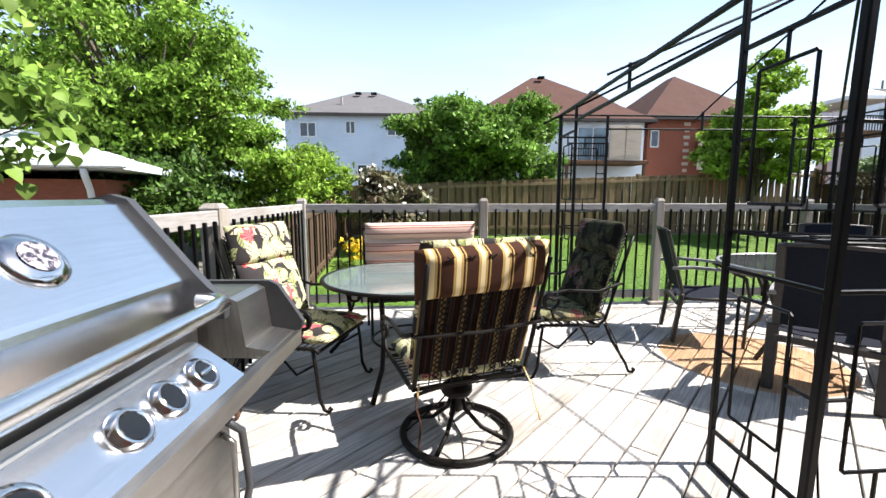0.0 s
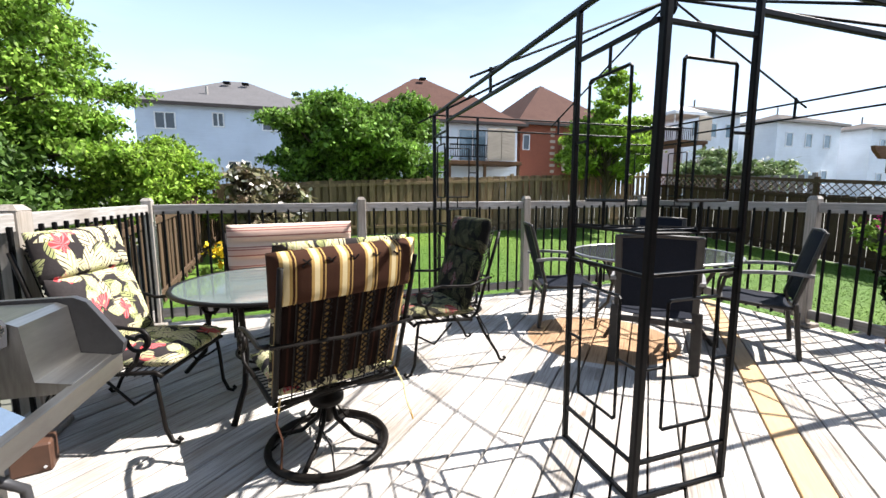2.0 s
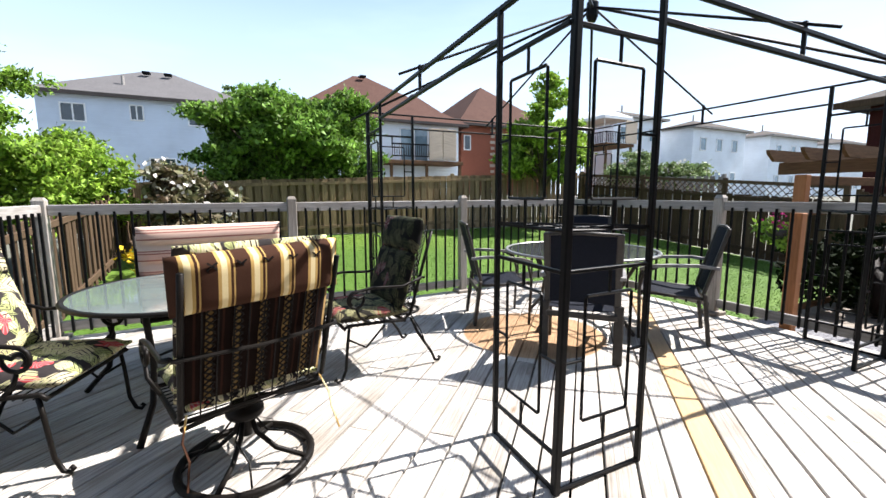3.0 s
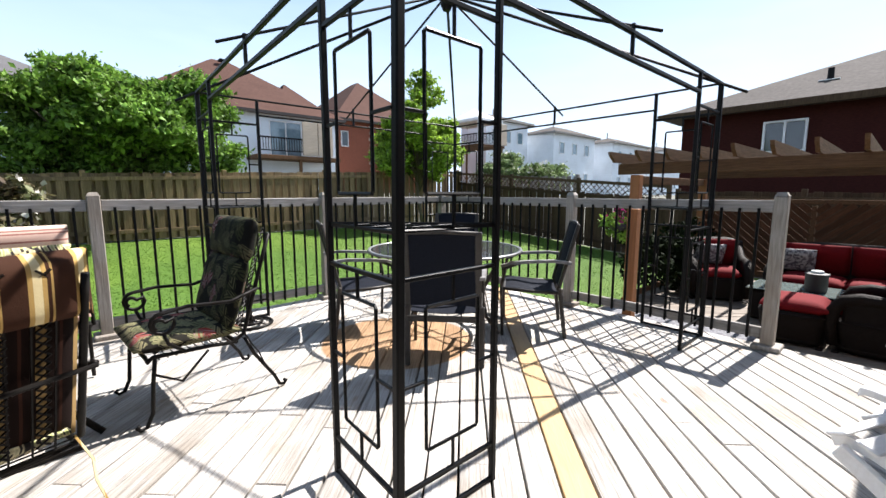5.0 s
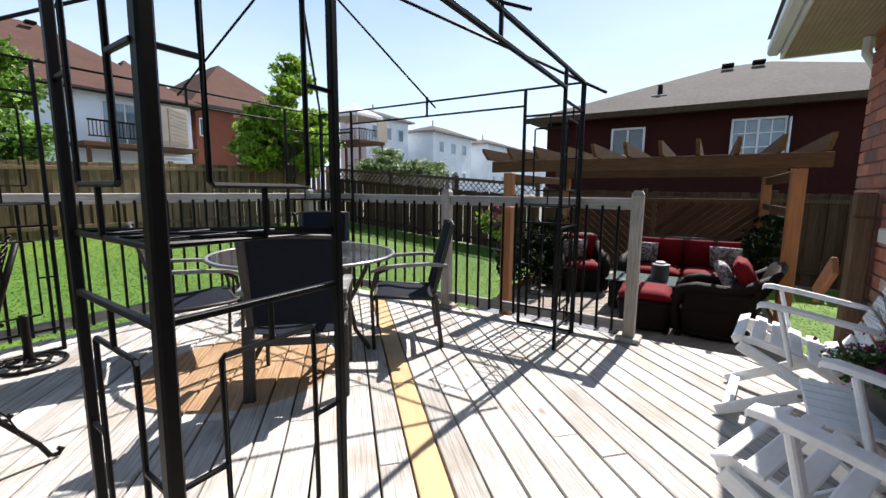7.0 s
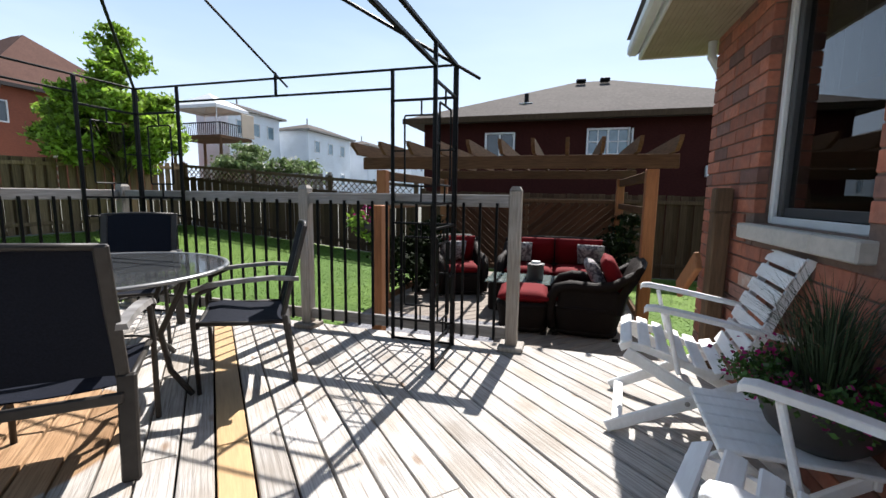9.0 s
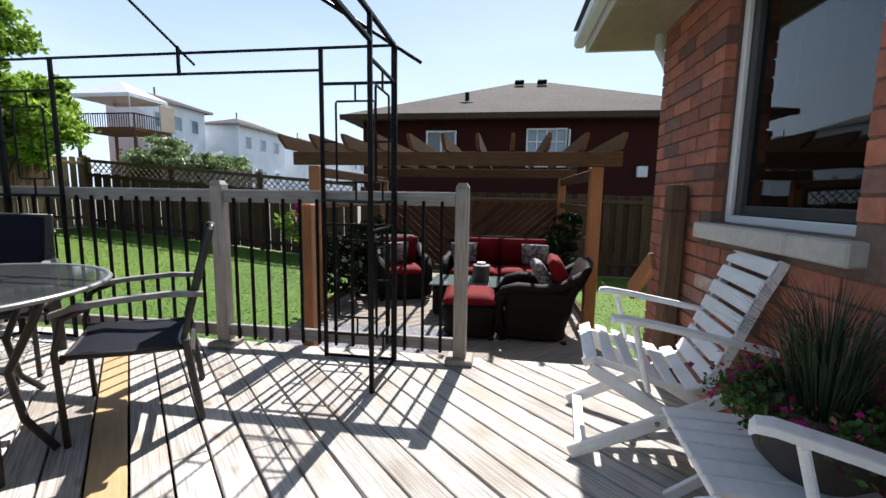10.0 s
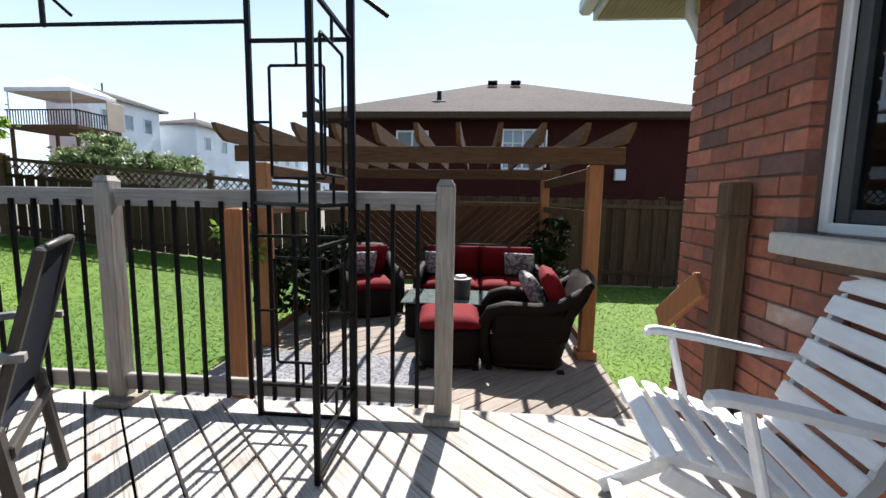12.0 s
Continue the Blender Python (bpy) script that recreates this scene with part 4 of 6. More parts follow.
rim_metal = material("pale_table_rim", (0.30, 0.30, 0.30), (0.22, 0.22, 0.22), 0.35, metal=0.5, scale=20, bump=0.05)
steel = material("stainless_steel", (0.82, 0.83, 0.85), (0.76, 0.77, 0.79), 0.22, metal=1.0, scale=3, stretch=(30, 1, 30), bump=0.015, big=4, stain_amount=0.12)
steel_dull = material("dull_steel", (0.46, 0.45, 0.43), (0.32, 0.31, 0.29), 0.38, metal=1.0, scale=3, stretch=(30, 1, 4), bump=0.06, big=5)
chrome = material("chrome", (0.75, 0.75, 0.76), (0.68, 0.68, 0.69), 0.12, metal=1.0, bump=0.0)
knob_black = material("glossy_black_enamel", (0.008, 0.008, 0.008), (0.005, 0.005, 0.005), 0.12, scale=30, bump=0.0)
grill_dark = material("dark_grey_enamel", (0.045, 0.046, 0.050), (0.033, 0.033, 0.036), 0.4, scale=30, bump=0.1)
wicker = material("dark_wicker", (0.014, 0.009, 0.007), (0.006, 0.004, 0.003), 0.65, scale=50, stretch=(1, 1, 2.5), bump=0.9, spec=0.12)
red_cloth = material("red_cushion_cloth", (0.16, 0.006, 0.009), (0.11, 0.003, 0.006), 0.85, scale=50, bump=0.1, big=3, spec=0.15)
pillow_cloth = material("grey_patterned_cloth", (0.32, 0.30, 0.30), (0.08, 0.07, 0.08), 0.9, scale=26, bump=0.1, lo=0.46, hi=0.54)
rug_cloth = material("grey_patterned_rug", (0.22, 0.22, 0.235), (0.10, 0.10, 0.112), 0.95, scale=34, bump=0.3, lo=0.45, hi=0.55)
pot_mat = material("dark_planter", (0.045, 0.042, 0.04), (0.03, 0.028, 0.027), 0.55, scale=12, bump=0.1)
block_wood = material("dark_brown_block", (0.10, 0.045, 0.025), (0.06, 0.028, 0.016), 0.6, scale=6, bump=0.2)


def smoked(name, tint, share):
    """Tempered table glass: partly see-through, glossy."""
    m = material(name, tint, tuple(v * 0.8 for v in tint), 0.06, scale=6, bump=0.02, big=2)
    m.node_tree.nodes["Principled BSDF"].inputs["Transmission Weight"].default_value = share
    return m


glass_frost = smoked("rippled_table_glass", (0.22, 0.27, 0.26), 0.35)
glass_smoke = smoked("smoked_table_glass", (0.07, 0.075, 0.08), 0.35)


def arc(c, r, a0, a1, n, plane="yz", x=0.0):
    out = []
    for i in range(n + 1):
        a = radians(a0 + (a1 - a0) * i / n)
        u, w = c[0] + r * math.cos(a), c[1] + r * math.sin(a)
        out.append((x, u, w) if plane == "yz" else (u, w, x))
    return out


# ---- wrought iron dining chairs ----
def iron_chair(at, front, label, swivel=False, back_cloth=None, seat_cloth=None, group="wrought iron chairs"):
    """Faces +y. A high sling of iron mesh with a stuffed seat and back cushion, scrolled arms."""
    ob = thing("patio_chair", at, label, "chair", group)
    lean = radians(17)
    bw, bh = 0.60, 0.64
    y0, z0 = -0.17, 0.40

    def back(u, s, off=0.0):
        return Vector((u, y0 - math.sin(lean) * s - math.cos(lean) * off, z0 + math.cos(lean) * s - math.sin(lean) * off))

    # frame: two side tubes running from the front of the seat up the back
    for s in (-1, 1):
        x = s * bw / 2
        pts = [(x, 0.30, 0.37), (x, 0.27, 0.395), (x, 0.0, 0.385), (x, -0.13, 0.372), tuple(back(x, 0.02, 0.02))] + [tuple(back(x, k, 0.02)) for k in (0.2, 0.45, bh)]
        part("frame_tube", Geo().tube(pts, 0.012, 8), iron, ob, smooth=True)
        # arm with a scrolled front, and its stay
        xa = s * (bw / 2 + 0.035)
        arm = [tuple(back(xa, 0.30, 0.02)), (xa, -0.12, 0.63), (xa, 0.10, 0.645), (xa, 0.22, 0.63)] + arc((0.22, 0.575), 0.055, 90, -200, 10, "yz", xa) + arc((0.235, 0.57), 0.028, 160, -60, 6, "yz", xa)
        part("arm", Geo().tube(arm, 0.011, 8), iron, ob, smooth=True)
        part("arm_stay", Geo().tube([(xa, 0.22, 0.52), (xa, 0.20, 0.46), (s * bw / 2, 0.12, 0.39)], 0.010, 8), iron, ob, smooth=True)
    for yy, zz in ((0.29, 0.375), (-0.15, 0.368)):
        part("cross_tube", Geo().tube([(-bw / 2, yy, zz), (bw / 2, yy, zz)], 0.011), iron, ob)
    part("back_bar", Geo().tube([tuple(back(-bw / 2 - 0.035, 0.30, 0.035)), tuple(back(0, 0.29, 0.05)), tuple(back(bw / 2 + 0.035, 0.30, 0.035))], 0.009), iron, ob)
    # mesh behind the back cushion
    g = Geo()
    for i in range(9):
        u = -bw / 2 + 0.07 + (bw - 0.14) * i / 8
        g.tube([tuple(back(u, 0.0, 0.02)), tuple(back(u, bh - 0.02, 0.02))], 0.0035, 4)
    for band in (-0.2, -0.1, 0.0, 0.1, 0.2):
        for i in range(22):
            s0 = 0.03 + i * 0.029
            for sg in (1, -1):
                g.tube([tuple(back(band - 0.018 * sg, s0, 0.021)), tuple(back(band + 0.018 * sg, s0 + 0.029, 0.021))], 0.0042, 3)
    tagged(part("back_mesh", g, iron, ob, "woven iron back mesh"), kind="stuff")
    g = Geo()
    for i in range(13):
        y = -0.2 + i * 0.04
        g.tube([(-bw / 2, y, 0.375), (bw / 2, y, 0.375)], 0.0035, 4)
    tagged(part("seat_mesh", g, iron, ob), kind="stuff")
    # cushions
    seat = part("seat_cushion", Geo().pillow(0.55, 0.54, 0.10, pose(0, 0.075, 0.435)), seat_cloth or front, ob, "printed seat cushion", smooth=True)
    axis = (back(0, 1) - back(0, 0)).normalized()
    normal = Vector((0, math.cos(lean), math.sin(lean)))
    mb = Matrix((Vector((1, 0, 0)), axis, normal)).transposed().to_4x4()
    mb.translation = back(0, 0.33) + normal * 0.05
    if back_cloth:
        part("back_cushion", Geo().pillow(0.60, 0.62, 0.07, mb @ pose(0, -0.02, -0.022), tufts=2), underside, ob, "brown striped underside of the cushion, darkened for its shade", smooth=True)
        part("cushion_face", Geo().pillow(0.60, 0.58, 0.07, mb @ pose(0, -0.03, 0.03), tufts=2), front, ob, smooth=True)
        part("top_roll", Geo().pillow(0.66, 0.22, 0.14, mb @ pose(0, 0.245, -0.018, 10, 0, 2)), back_cloth, ob, "striped folded top of the cushion", smooth=True)
        part("top_face", Geo().pillow(0.60, 0.18, 0.06, mb @ pose(0, 0.28, 0.055, -14)), front, ob, smooth=True)
    else:
        part("back_cushion", Geo().pillow(0.57, 0.44, 0.12, mb @ pose(0, -0.08, 0.01)), front, ob, "printed back cushion", smooth=True)
        part("head_cushion", Geo().pillow(0.58, 0.26, 0.13, mb @ pose(0, 0.25, 0.015, 4)), front, ob, "printed head roll of the cushion", smooth=True)
    for s in (-1, 1):
        part("tie", Geo().tube([(s * 0.28, -0.20, 0.42), (s * 0.31, -0.24, 0.33), (s * 0.30, -0.28, 0.27), (s * 0.32, -0.31, 0.17)], 0.005, 4), back_cloth or iron, ob)
    if swivel:
        n = 40
        part("base_ring", Geo().tube([(0.29 * math.cos(2 * math.pi * i / n), 0.29 * math.sin(2 * math.pi * i / n), 0.02) for i in range(n)], 0.019, 8, True), iron, ob, smooth=True)
        for i in range(4):
            a = radians(45 + 90 * i)
            c, s = math.cos(a), math.sin(a)
            part("spoke", Geo().tube([(0.025 * c, 0.025 * s, 0.24), (0.05 * c, 0.05 * s, 0.15), (0.14 * c, 0.14 * s, 0.07), (0.285 * c, 0.285 * s, 0.025)], 0.012, 6), iron, ob, smooth=True)
            c2, s2 = math.cos(a + 0.5), math.sin(a + 0.5)
            part("scroll", Geo().tube([(0.27 * c2, 0.27 * s2, 0.03), (0.19 * c2, 0.19 * s2, 0.10), (0.10 * c, 0.10 * s, 0.16), (0.04 * c, 0.04 * s, 0.24)], 0.005, 5), iron, ob, smooth=True)
        part("swivel_hub", Geo().lathe([(0.03, 0.14), (0.035, 0.22), (0.075, 0.235), (0.085, 0.25), (0.085, 0.275), (0.05, 0.30), (0.045, 0.37)], 20), iron, ob, smooth=True)
        for s in (-1, 1):
            part("spring_bar", Geo().tube([(0, -0.04, 0.34), (s * 0.16, -0.1, 0.33), (s * 0.3, -0.2, 0.365)], 0.010), iron, ob)
    else:
        for sx in (-1, 1):
            for y, fy in ((0.26, 0.32), (-0.20, -0.40)):
                part("leg", Geo().tube([(sx * 0.30, y, 0.385), (sx * 0.30, y + (fy - y) * 0.25, 0.27), (sx * 0.295, fy - (0.03 if fy > 0 else -0.03), 0.09), (sx * 0.295, fy, 0.022), (sx * 0.295, fy + (0.03 if fy > 0 else -0.03), 0.014), (sx * 0.295, fy + (0.045 if fy > 0 else -0.045), 0.032), (sx * 0.295, fy + (0.03 if fy > 0 else -0.03), 0.042)], 0.011, 8), iron, ob, smooth=True)
            part("leg_brace", Geo().tube([(sx * 0.30, 0.27, 0.30), (sx * 0.29, 0.14, 0.22), (sx * 0.29, 0.0, 0.36)], 0.008, 6), iron, ob, smooth=True)
    return ob


iron_chair(pose(1.46, 3.46, 0, 0, 0, 18), floral_light, "swivel patio chair with striped cushion back and black iron ring base", True, stripe_cloth)
iron_chair(pose(0.49, 4.10, 0, 0, 0, -108), floral_light, "black wrought iron chair with a cream and red floral cushion")
iron_chair(pose(2.36, 4.40, 0, 0, 0, 94), floral_shaded, "black wrought iron chair with a tropical print cushion, its back coloured for shade", seat_cloth=floral_camo)


def round_table(at, r, h, glass_mat, rim, leg_mat, legs, label, glass_label):
    ob = thing("round_table", at, label, "table")
    part("tabletop", Geo().lathe([(r - 0.022, h - 0.012), (r - 0.022, h - 0.004)], 64), glass_mat, ob, glass_label)
    n = 64
    g = Geo()
    prof = [(r - 0.024, h - 0.024), (r, h - 0.022), (r + 0.008, h - 0.012), (r, h), (r - 0.024, h - 0.001)]
    k = len(prof)
    g.add([(p[0] * math.cos(2 * math.pi * i / n), p[0] * math.sin(2 * math.pi * i / n), p[1]) for i in range(n) for p in prof], [(i * k + j, ((i + 1) % n) * k + j, ((i + 1) % n) * k + (j + 1) % k, i * k + (j + 1) % k) for i in range(n) for j in range(k)])
    part("rim", g, rim, ob, smooth=True)
    for i in range(4):
        a = radians(legs[0] + 90 * i)
        c, s = math.cos(a), math.sin(a)
        part("leg", Geo().tube([(c * q, s * q, z) for q, z in legs[1](r, h)], 0.017, 8), leg_mat, ob, smooth=True)
    m = 40
    part("hoop", Geo().tube([(r * 0.45 * math.cos(2 * math.pi * i / m), r * 0.45 * math.sin(2 * math.pi * i / m), h * 0.3) for i in range(m)], 0.009, 6, True), leg_mat, ob, smooth=True)
    return ob


round_table(pose(1.22, 4.46, 0), 0.66, 0.69, glass_frost, iron, iron, (-110, lambda r, h: [(r - 0.10, h - 0.02), (r - 0.11, h - 0.10), (r - 0.14, h * 0.55), (r - 0.10, h * 0.25), (r + 0.05, 0.01)]), "round black iron patio table with a rippled glass top", "rippled grey-green glass top")
glass_table = round_table(pose(4.50, 4.42, 0), 0.72, 0.735, glass_smoke, rim_metal, sling_frame, (10, lambda r, h: [(r - 0.12, h - 0.02), (r - 0.15, h - 0.10), (r - 0.30, h * 0.5), (r - 0.25, h * 0.2), (r - 0.12, 0.01)]), "round metal patio table with a smoked glass top", "smoked glass top")
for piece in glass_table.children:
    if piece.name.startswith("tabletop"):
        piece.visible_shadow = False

# striped loveseat at the back railing
ls = thing("loveseat", pose(1.32, 5.40, 0, 0, 0, 190), "iron loveseat with rose and beige striped cushions", "loveseat")
part("back_cushion", Geo().pillow(1.08, 0.46, 0.13, pose(0, -0.06, 0.80, 78), tufts=3, nx=28, ny=24, depth=0.75), bench_cloth, ls, smooth=True)
part("seat_cushion", Geo().pillow(1.06, 0.5, 0.12, pose(0, 0.16, 0.44), nx=20), bench_cloth, ls, smooth=True)
part("seat_frame", Geo().box((0, 0.12, 0.365), (1.08, 0.52, 0.03), 0.008), iron, ls)
for s in (-1, 1):
    for y in (-0.1, 0.36):
        part("leg", Geo().tube([(s * 0.52, y, 0.36), (s * 0.52, y, 0.01)], 0.012), iron, ls)
    part("arm", Geo().tube([(s * 0.55, -0.12, 0.95), (s * 0.55, -0.08, 0.62), (s * 0.55, 0.32, 0.60), (s * 0.55, 0.36, 0.36)], 0.012), iron, ls, smooth=True)
part("back_frame", Geo().tube([(-0.55, -0.04, 0.36), (-0.55, -0.13, 0.96), (0, -0.14, 0.985), (0.55, -0.13, 0.96), (0.55, -0.04, 0.36)], 0.013), iron, ls, smooth=True)


# ---- sling chairs round the glass table ----
def sling_chair():
    ob = thing("sling_chair", pose(0, 0, 0), "charcoal sling patio chair with a grey-brown metal frame", "chair", "sling chairs round the glass table")
    for s in (-1, 1):
        x = s * 0.27
        part("rear_leg", Geo().beam((x, -0.21, 0.44), (x, -0.265, 0.0), 0.032, 0.068, 0.008, up=(1, 0, 0)), sling_frame, ob)
        part("back_post", Geo().beam((x * 0.94, -0.20, 0.42), (x * 0.94, -0.35, 0.99), 0.028, 0.05, 0.008, up=(1, 0, 0)), sling_frame, ob)
        part("front_leg", Geo().tube([(s * 0.285, 0.27, 0.0), (s * 0.285, 0.285, 0.45), (s * 0.285, 0.25, 0.60), (s * 0.285, 0.15, 0.645)], 0.014, 8), sling_frame, ob, smooth=True)
        arm = Geo()
        pts = [(-0.30, 0.66, 0.022), (-0.15, 0.675, 0.026), (0.05, 0.665, 0.030), (0.20, 0.65, 0.032), (0.29, 0.62, 0.026)]
        v, f = [], []
        for y, z, w in pts:
            v += [(s * 0.285 - w, y, z - 0.012), (s * 0.285 + w, y, z - 0.012), (s * 0.285 + w * 0.8, y, z + 0.012), (s * 0.285 - w * 0.8, y, z + 0.012)]
        for i in range(len(pts) - 1):
            for j in range(4):
                f.append((i * 4 + j, i * 4 + (j + 1) % 4, (i + 1) * 4 + (j + 1) % 4, (i + 1) * 4 + j))
        f += [(3, 2, 1, 0), tuple(len(pts) * 4 - 4 + j for j in range(4))]
        part("arm", Geo().add(v, f), arm_worn, ob, "worn grey armrest")
        part("seat_rail", Geo().tube([(x, 0.27, 0.42), (x, 0.0, 0.40), (x, -0.22, 0.395)], 0.014, 8), sling_frame, ob, smooth=True)
    part("front_bar", Geo().tube([(-0.27, 0.265, 0.40), (0.27, 0.265, 0.40)], 0.013), sling_frame, ob)
    part("rear_bar", Geo().box((0, -0.235, 0.35), (0.52, 0.025, 0.045), 0.006), sling_frame, ob)
    part("top_bar", Geo().tube([(-0.25, -0.345, 0.98), (0, -0.36, 0.99), (0.25, -0.345, 0.98)], 0.014), sling_frame, ob, smooth=True)

    def sheet(line, w, t=0.006, cols=8):
        v, f = [], []
        n = len(line)
        for lay in (0, 1):
            for i, (y, z) in enumerate(line):
                for j in range(cols + 1):
                    u = 2 * j / cols - 1
                    sag = -0.018 * (1 - u * u)
                    dy, dz = (line[min(i + 1, n - 1)][0] - line[max(i - 1, 0)][0], line[min(i + 1, n - 1)][1] - line[max(i - 1, 0)][1])
                    ln = math.hypot(dy, dz)
                    ny, nz = -dz / ln, dy / ln
                    o = sag - lay * t
                    v.append((u * w / 2, y + ny * o, z + nz * o))
        k = n * (cols + 1)
        for i in range(n - 1):
            for j in range(cols):
                a = i * (cols + 1) + j
                f.append((a, a + 1, a + cols + 2, a + cols + 1))
                f.append((k + a, k + a + cols + 1, k + a + cols + 2, k + a + 1))
        return Geo().add(v, f)

    part("seat", sheet([(0.27, 0.42), (0.18, 0.43), (0.0, 0.405), (-0.2, 0.40)][::-1], 0.53), sling_cloth, ob, "charcoal sling seat", smooth=True)
    part("backrest", sheet([(-0.35, 0.98), (-0.305, 0.8), (-0.26, 0.6), (-0.22, 0.44)][::-1], 0.49), sling_cloth, ob, "charcoal sling back", smooth=True)
    return ob


sc = sling_chair()
sc.matrix_basis = pose(3.97, 3.83, 0, 0, 0, 42 - 90)
for x, y, a in ((5.02, 3.77, 128), (3.86, 4.92, -22), (5.27, 5.12, 218)):
    copy_thing(sc, pose(x, y, 0, 0, 0, a - 90))

# umbrella stand left at the railing
us = thing("umbrella_stand", pose(3.07, 5.62, 0), "empty dark iron umbrella stand with a scrolled round base", "umbrella stand")
for r, z in ((0.20, 0.015), (0.11, 0.03)):
    part("ring", Geo().tube([(r * math.cos(2 * math.pi * i / 32), r * math.sin(2 * math.pi * i / 32), z) for i in range(32)], 0.014, 6, True), iron, us, smooth=True)
for i in range(6):
    a = radians(60 * i)
    part("spoke", Geo().tube([(0.02 * math.cos(a), 0.02 * math.sin(a), 0.05), (0.20 * math.cos(a), 0.20 * math.sin(a), 0.02)], 0.008, 5), iron, us)
part("tube", Geo().lathe([(0.035, 0.0), (0.03, 0.08), (0.026, 0.10), (0.026, 0.34), (0.03, 0.36)], 16), iron, us, smooth=True)

# ---- barbecue ----
bq = thing("barbecue", Matrix.Translation((0.63, 2.68, 0)) @ pose(0, 0, 0, 0, 0, -3.3) @ Matrix.Translation((-0.63, -2.68, 0)), "stainless steel gas barbecue with a closed lid", "barbecue")


def extrude_y(profile, y0, y1):
    """A closed (x, z) outline drawn out along y."""
    n = len(profile)
    return Geo().add([(x, y0, z) for x, z in profile] + [(x, y1, z) for x, z in profile], [tuple(range(n)), tuple(range(n, 2 * n))[::-1]] + [(i, n + i, n + (i + 1) % n, (i + 1) % n) for i in range(n)])


lid_prof = [(0.10, 0.90), (0.10, 1.16), (0.16, 1.245), (0.28, 1.272), (0.325, 1.256), (0.502, 1.034), (0.511, 1.02), (0.515, 1.004), (0.520, 0.90)]
lid = part("lid", extrude_y(lid_prof, 1.55, 2.70), steel, bq, "brushed stainless lid")
cap = [(0.085, 0.89), (0.085, 1.165), (0.15, 1.26), (0.285, 1.288), (0.338, 1.272), (0.53, 1.036), (0.57, 0.99), (0.615, 0.955), (0.622, 0.94), (0.618, 0.885)]
for y0, y1 in ((1.50, 1.55), (2.70, 2.735)):
    part("end_cap", extrude_y(cap, y0, y1), grill_dark, lid, "dark grey lid end")
part("handle", Geo().tube([(0.56, 2.66, 0.955), (0.62, 2.665, 0.955), (0.645, 2.64, 0.952), (0.65, 2.55, 0.95), (0.65, 1.70, 0.95), (0.645, 1.61, 0.952), (0.62, 1.585, 0.955), (0.56, 1.59, 0.955)], 0.026, 14), steel, lid, smooth=True)
gm = Matrix.Translation((0.418, 2.29, 1.139)) @ Matrix.Rotation(radians(51.4), 4, "Y")
gauge = part("gauge", Geo().lathe([(0.074, 0), (0.072, 0.008), (0.056, 0.012), (0.046, 0.018), (0.042, 0.018)], 32, gm), chrome, lid, "round lid thermometer", smooth=True)
part("dial", Geo().lathe([(0.041, 0.0205), (0.038, 0.0215)], 24, gm), material("gauge_face", (0.34, 0.30, 0.32), (0.03, 0.03, 0.045), 0.25, scale=70, bump=0, lo=0.46, hi=0.54), gauge)
part("firebox", Geo().box((0.325, 2.12, 0.80), (0.42, 1.15, 0.19), 0.01), steel_dull, bq)
slot = Geo().box((0, 0, 0), (0.006, 0.022, 0.012), 0.002).mesh("vent_slot", baluster_metal)
for i in range(16):
    part("vent_slot", slot, baluster_metal, bq, at=pose(0.537, 1.75 + i * 0.056, 0.872))
panel = part("control_panel", extrude_y([(0.575, 0.70), (0.565, 0.848), (0.595, 0.848), (0.735, 0.745), (0.735, 0.70)], 1.52, 2.58), steel, bq, "sloping steel control panel")
part("panel_rivet_strip", extrude_y([(0.570, 0.847), (0.570, 0.854), (0.597, 0.854), (0.604, 0.844)], 1.53, 2.57), steel_dull, panel)
km = Matrix.Translation((0.668, 0, 0.797)) @ Matrix.Rotation(radians(50), 4, "Y")
for y in (2.46, 2.32, 2.19, 1.95):
    mk = Matrix.Translation((0, y, 0)) @ km
    kn = part("knob", Geo().lathe([(0.054, 0), (0.053, 0.008), (0.045, 0.013), (0.042, 0.020), (0.036, 0.022), (0.033, 0.016)], 24, mk), chrome, panel, smooth=True)
    part("knob_face", Geo().lathe([(0.035, 0.0165), (0.031, 0.0185)], 20, mk), knob_black, kn)
part("knob_grip", Geo().box((0.685, 2.46, 0.812), (0.012, 0.05, 0.014), 0.004), chrome, panel)
sh = part("side_shelf", extrude_y([(0.12, 0.74), (0.12, 0.945), (0.615, 0.945), (0.642, 0.932), (0.662, 0.775), (0.745, 0.76), (0.745, 0.735)], 2.74, 2.97), steel_dull, bq, "steel side shelf")
part("shelf_end", extrude_y([(0.11, 0.73), (0.11, 0.955), (0.655, 0.957), (0.69, 0.94), (0.782, 0.795), (0.775, 0.765), (0.745, 0.73)], 2.972, 3.0), grill_dark, sh, "dark grey shelf end")
part("shelf_front", extrude_y([(0.735, 0.70), (0.735, 0.755), (0.775, 0.762), (0.775, 0.71)], 1.5, 2.97), steel_dull, sh)
part("cabinet", Geo().box((0.38, 2.08, 0.40), (0.54, 1.06, 0.58), 0.012), steel_dull, bq)
for y in (1.83, 2.34):
    dr = part("cabinet_door", Geo().box((0.66, y, 0.40), (0.02, 0.50, 0.55), 0.006), steel_dull, bq)
    part("door_handle", Geo().tube([(0.672, y + (0.2 if y > 2 else 0.21), 0.30), (0.70, y + 0.205, 0.33), (0.70, y + 0.205, 0.55), (0.672, y + 0.2, 0.58)], 0.009), steel_dull, dr, smooth=True)
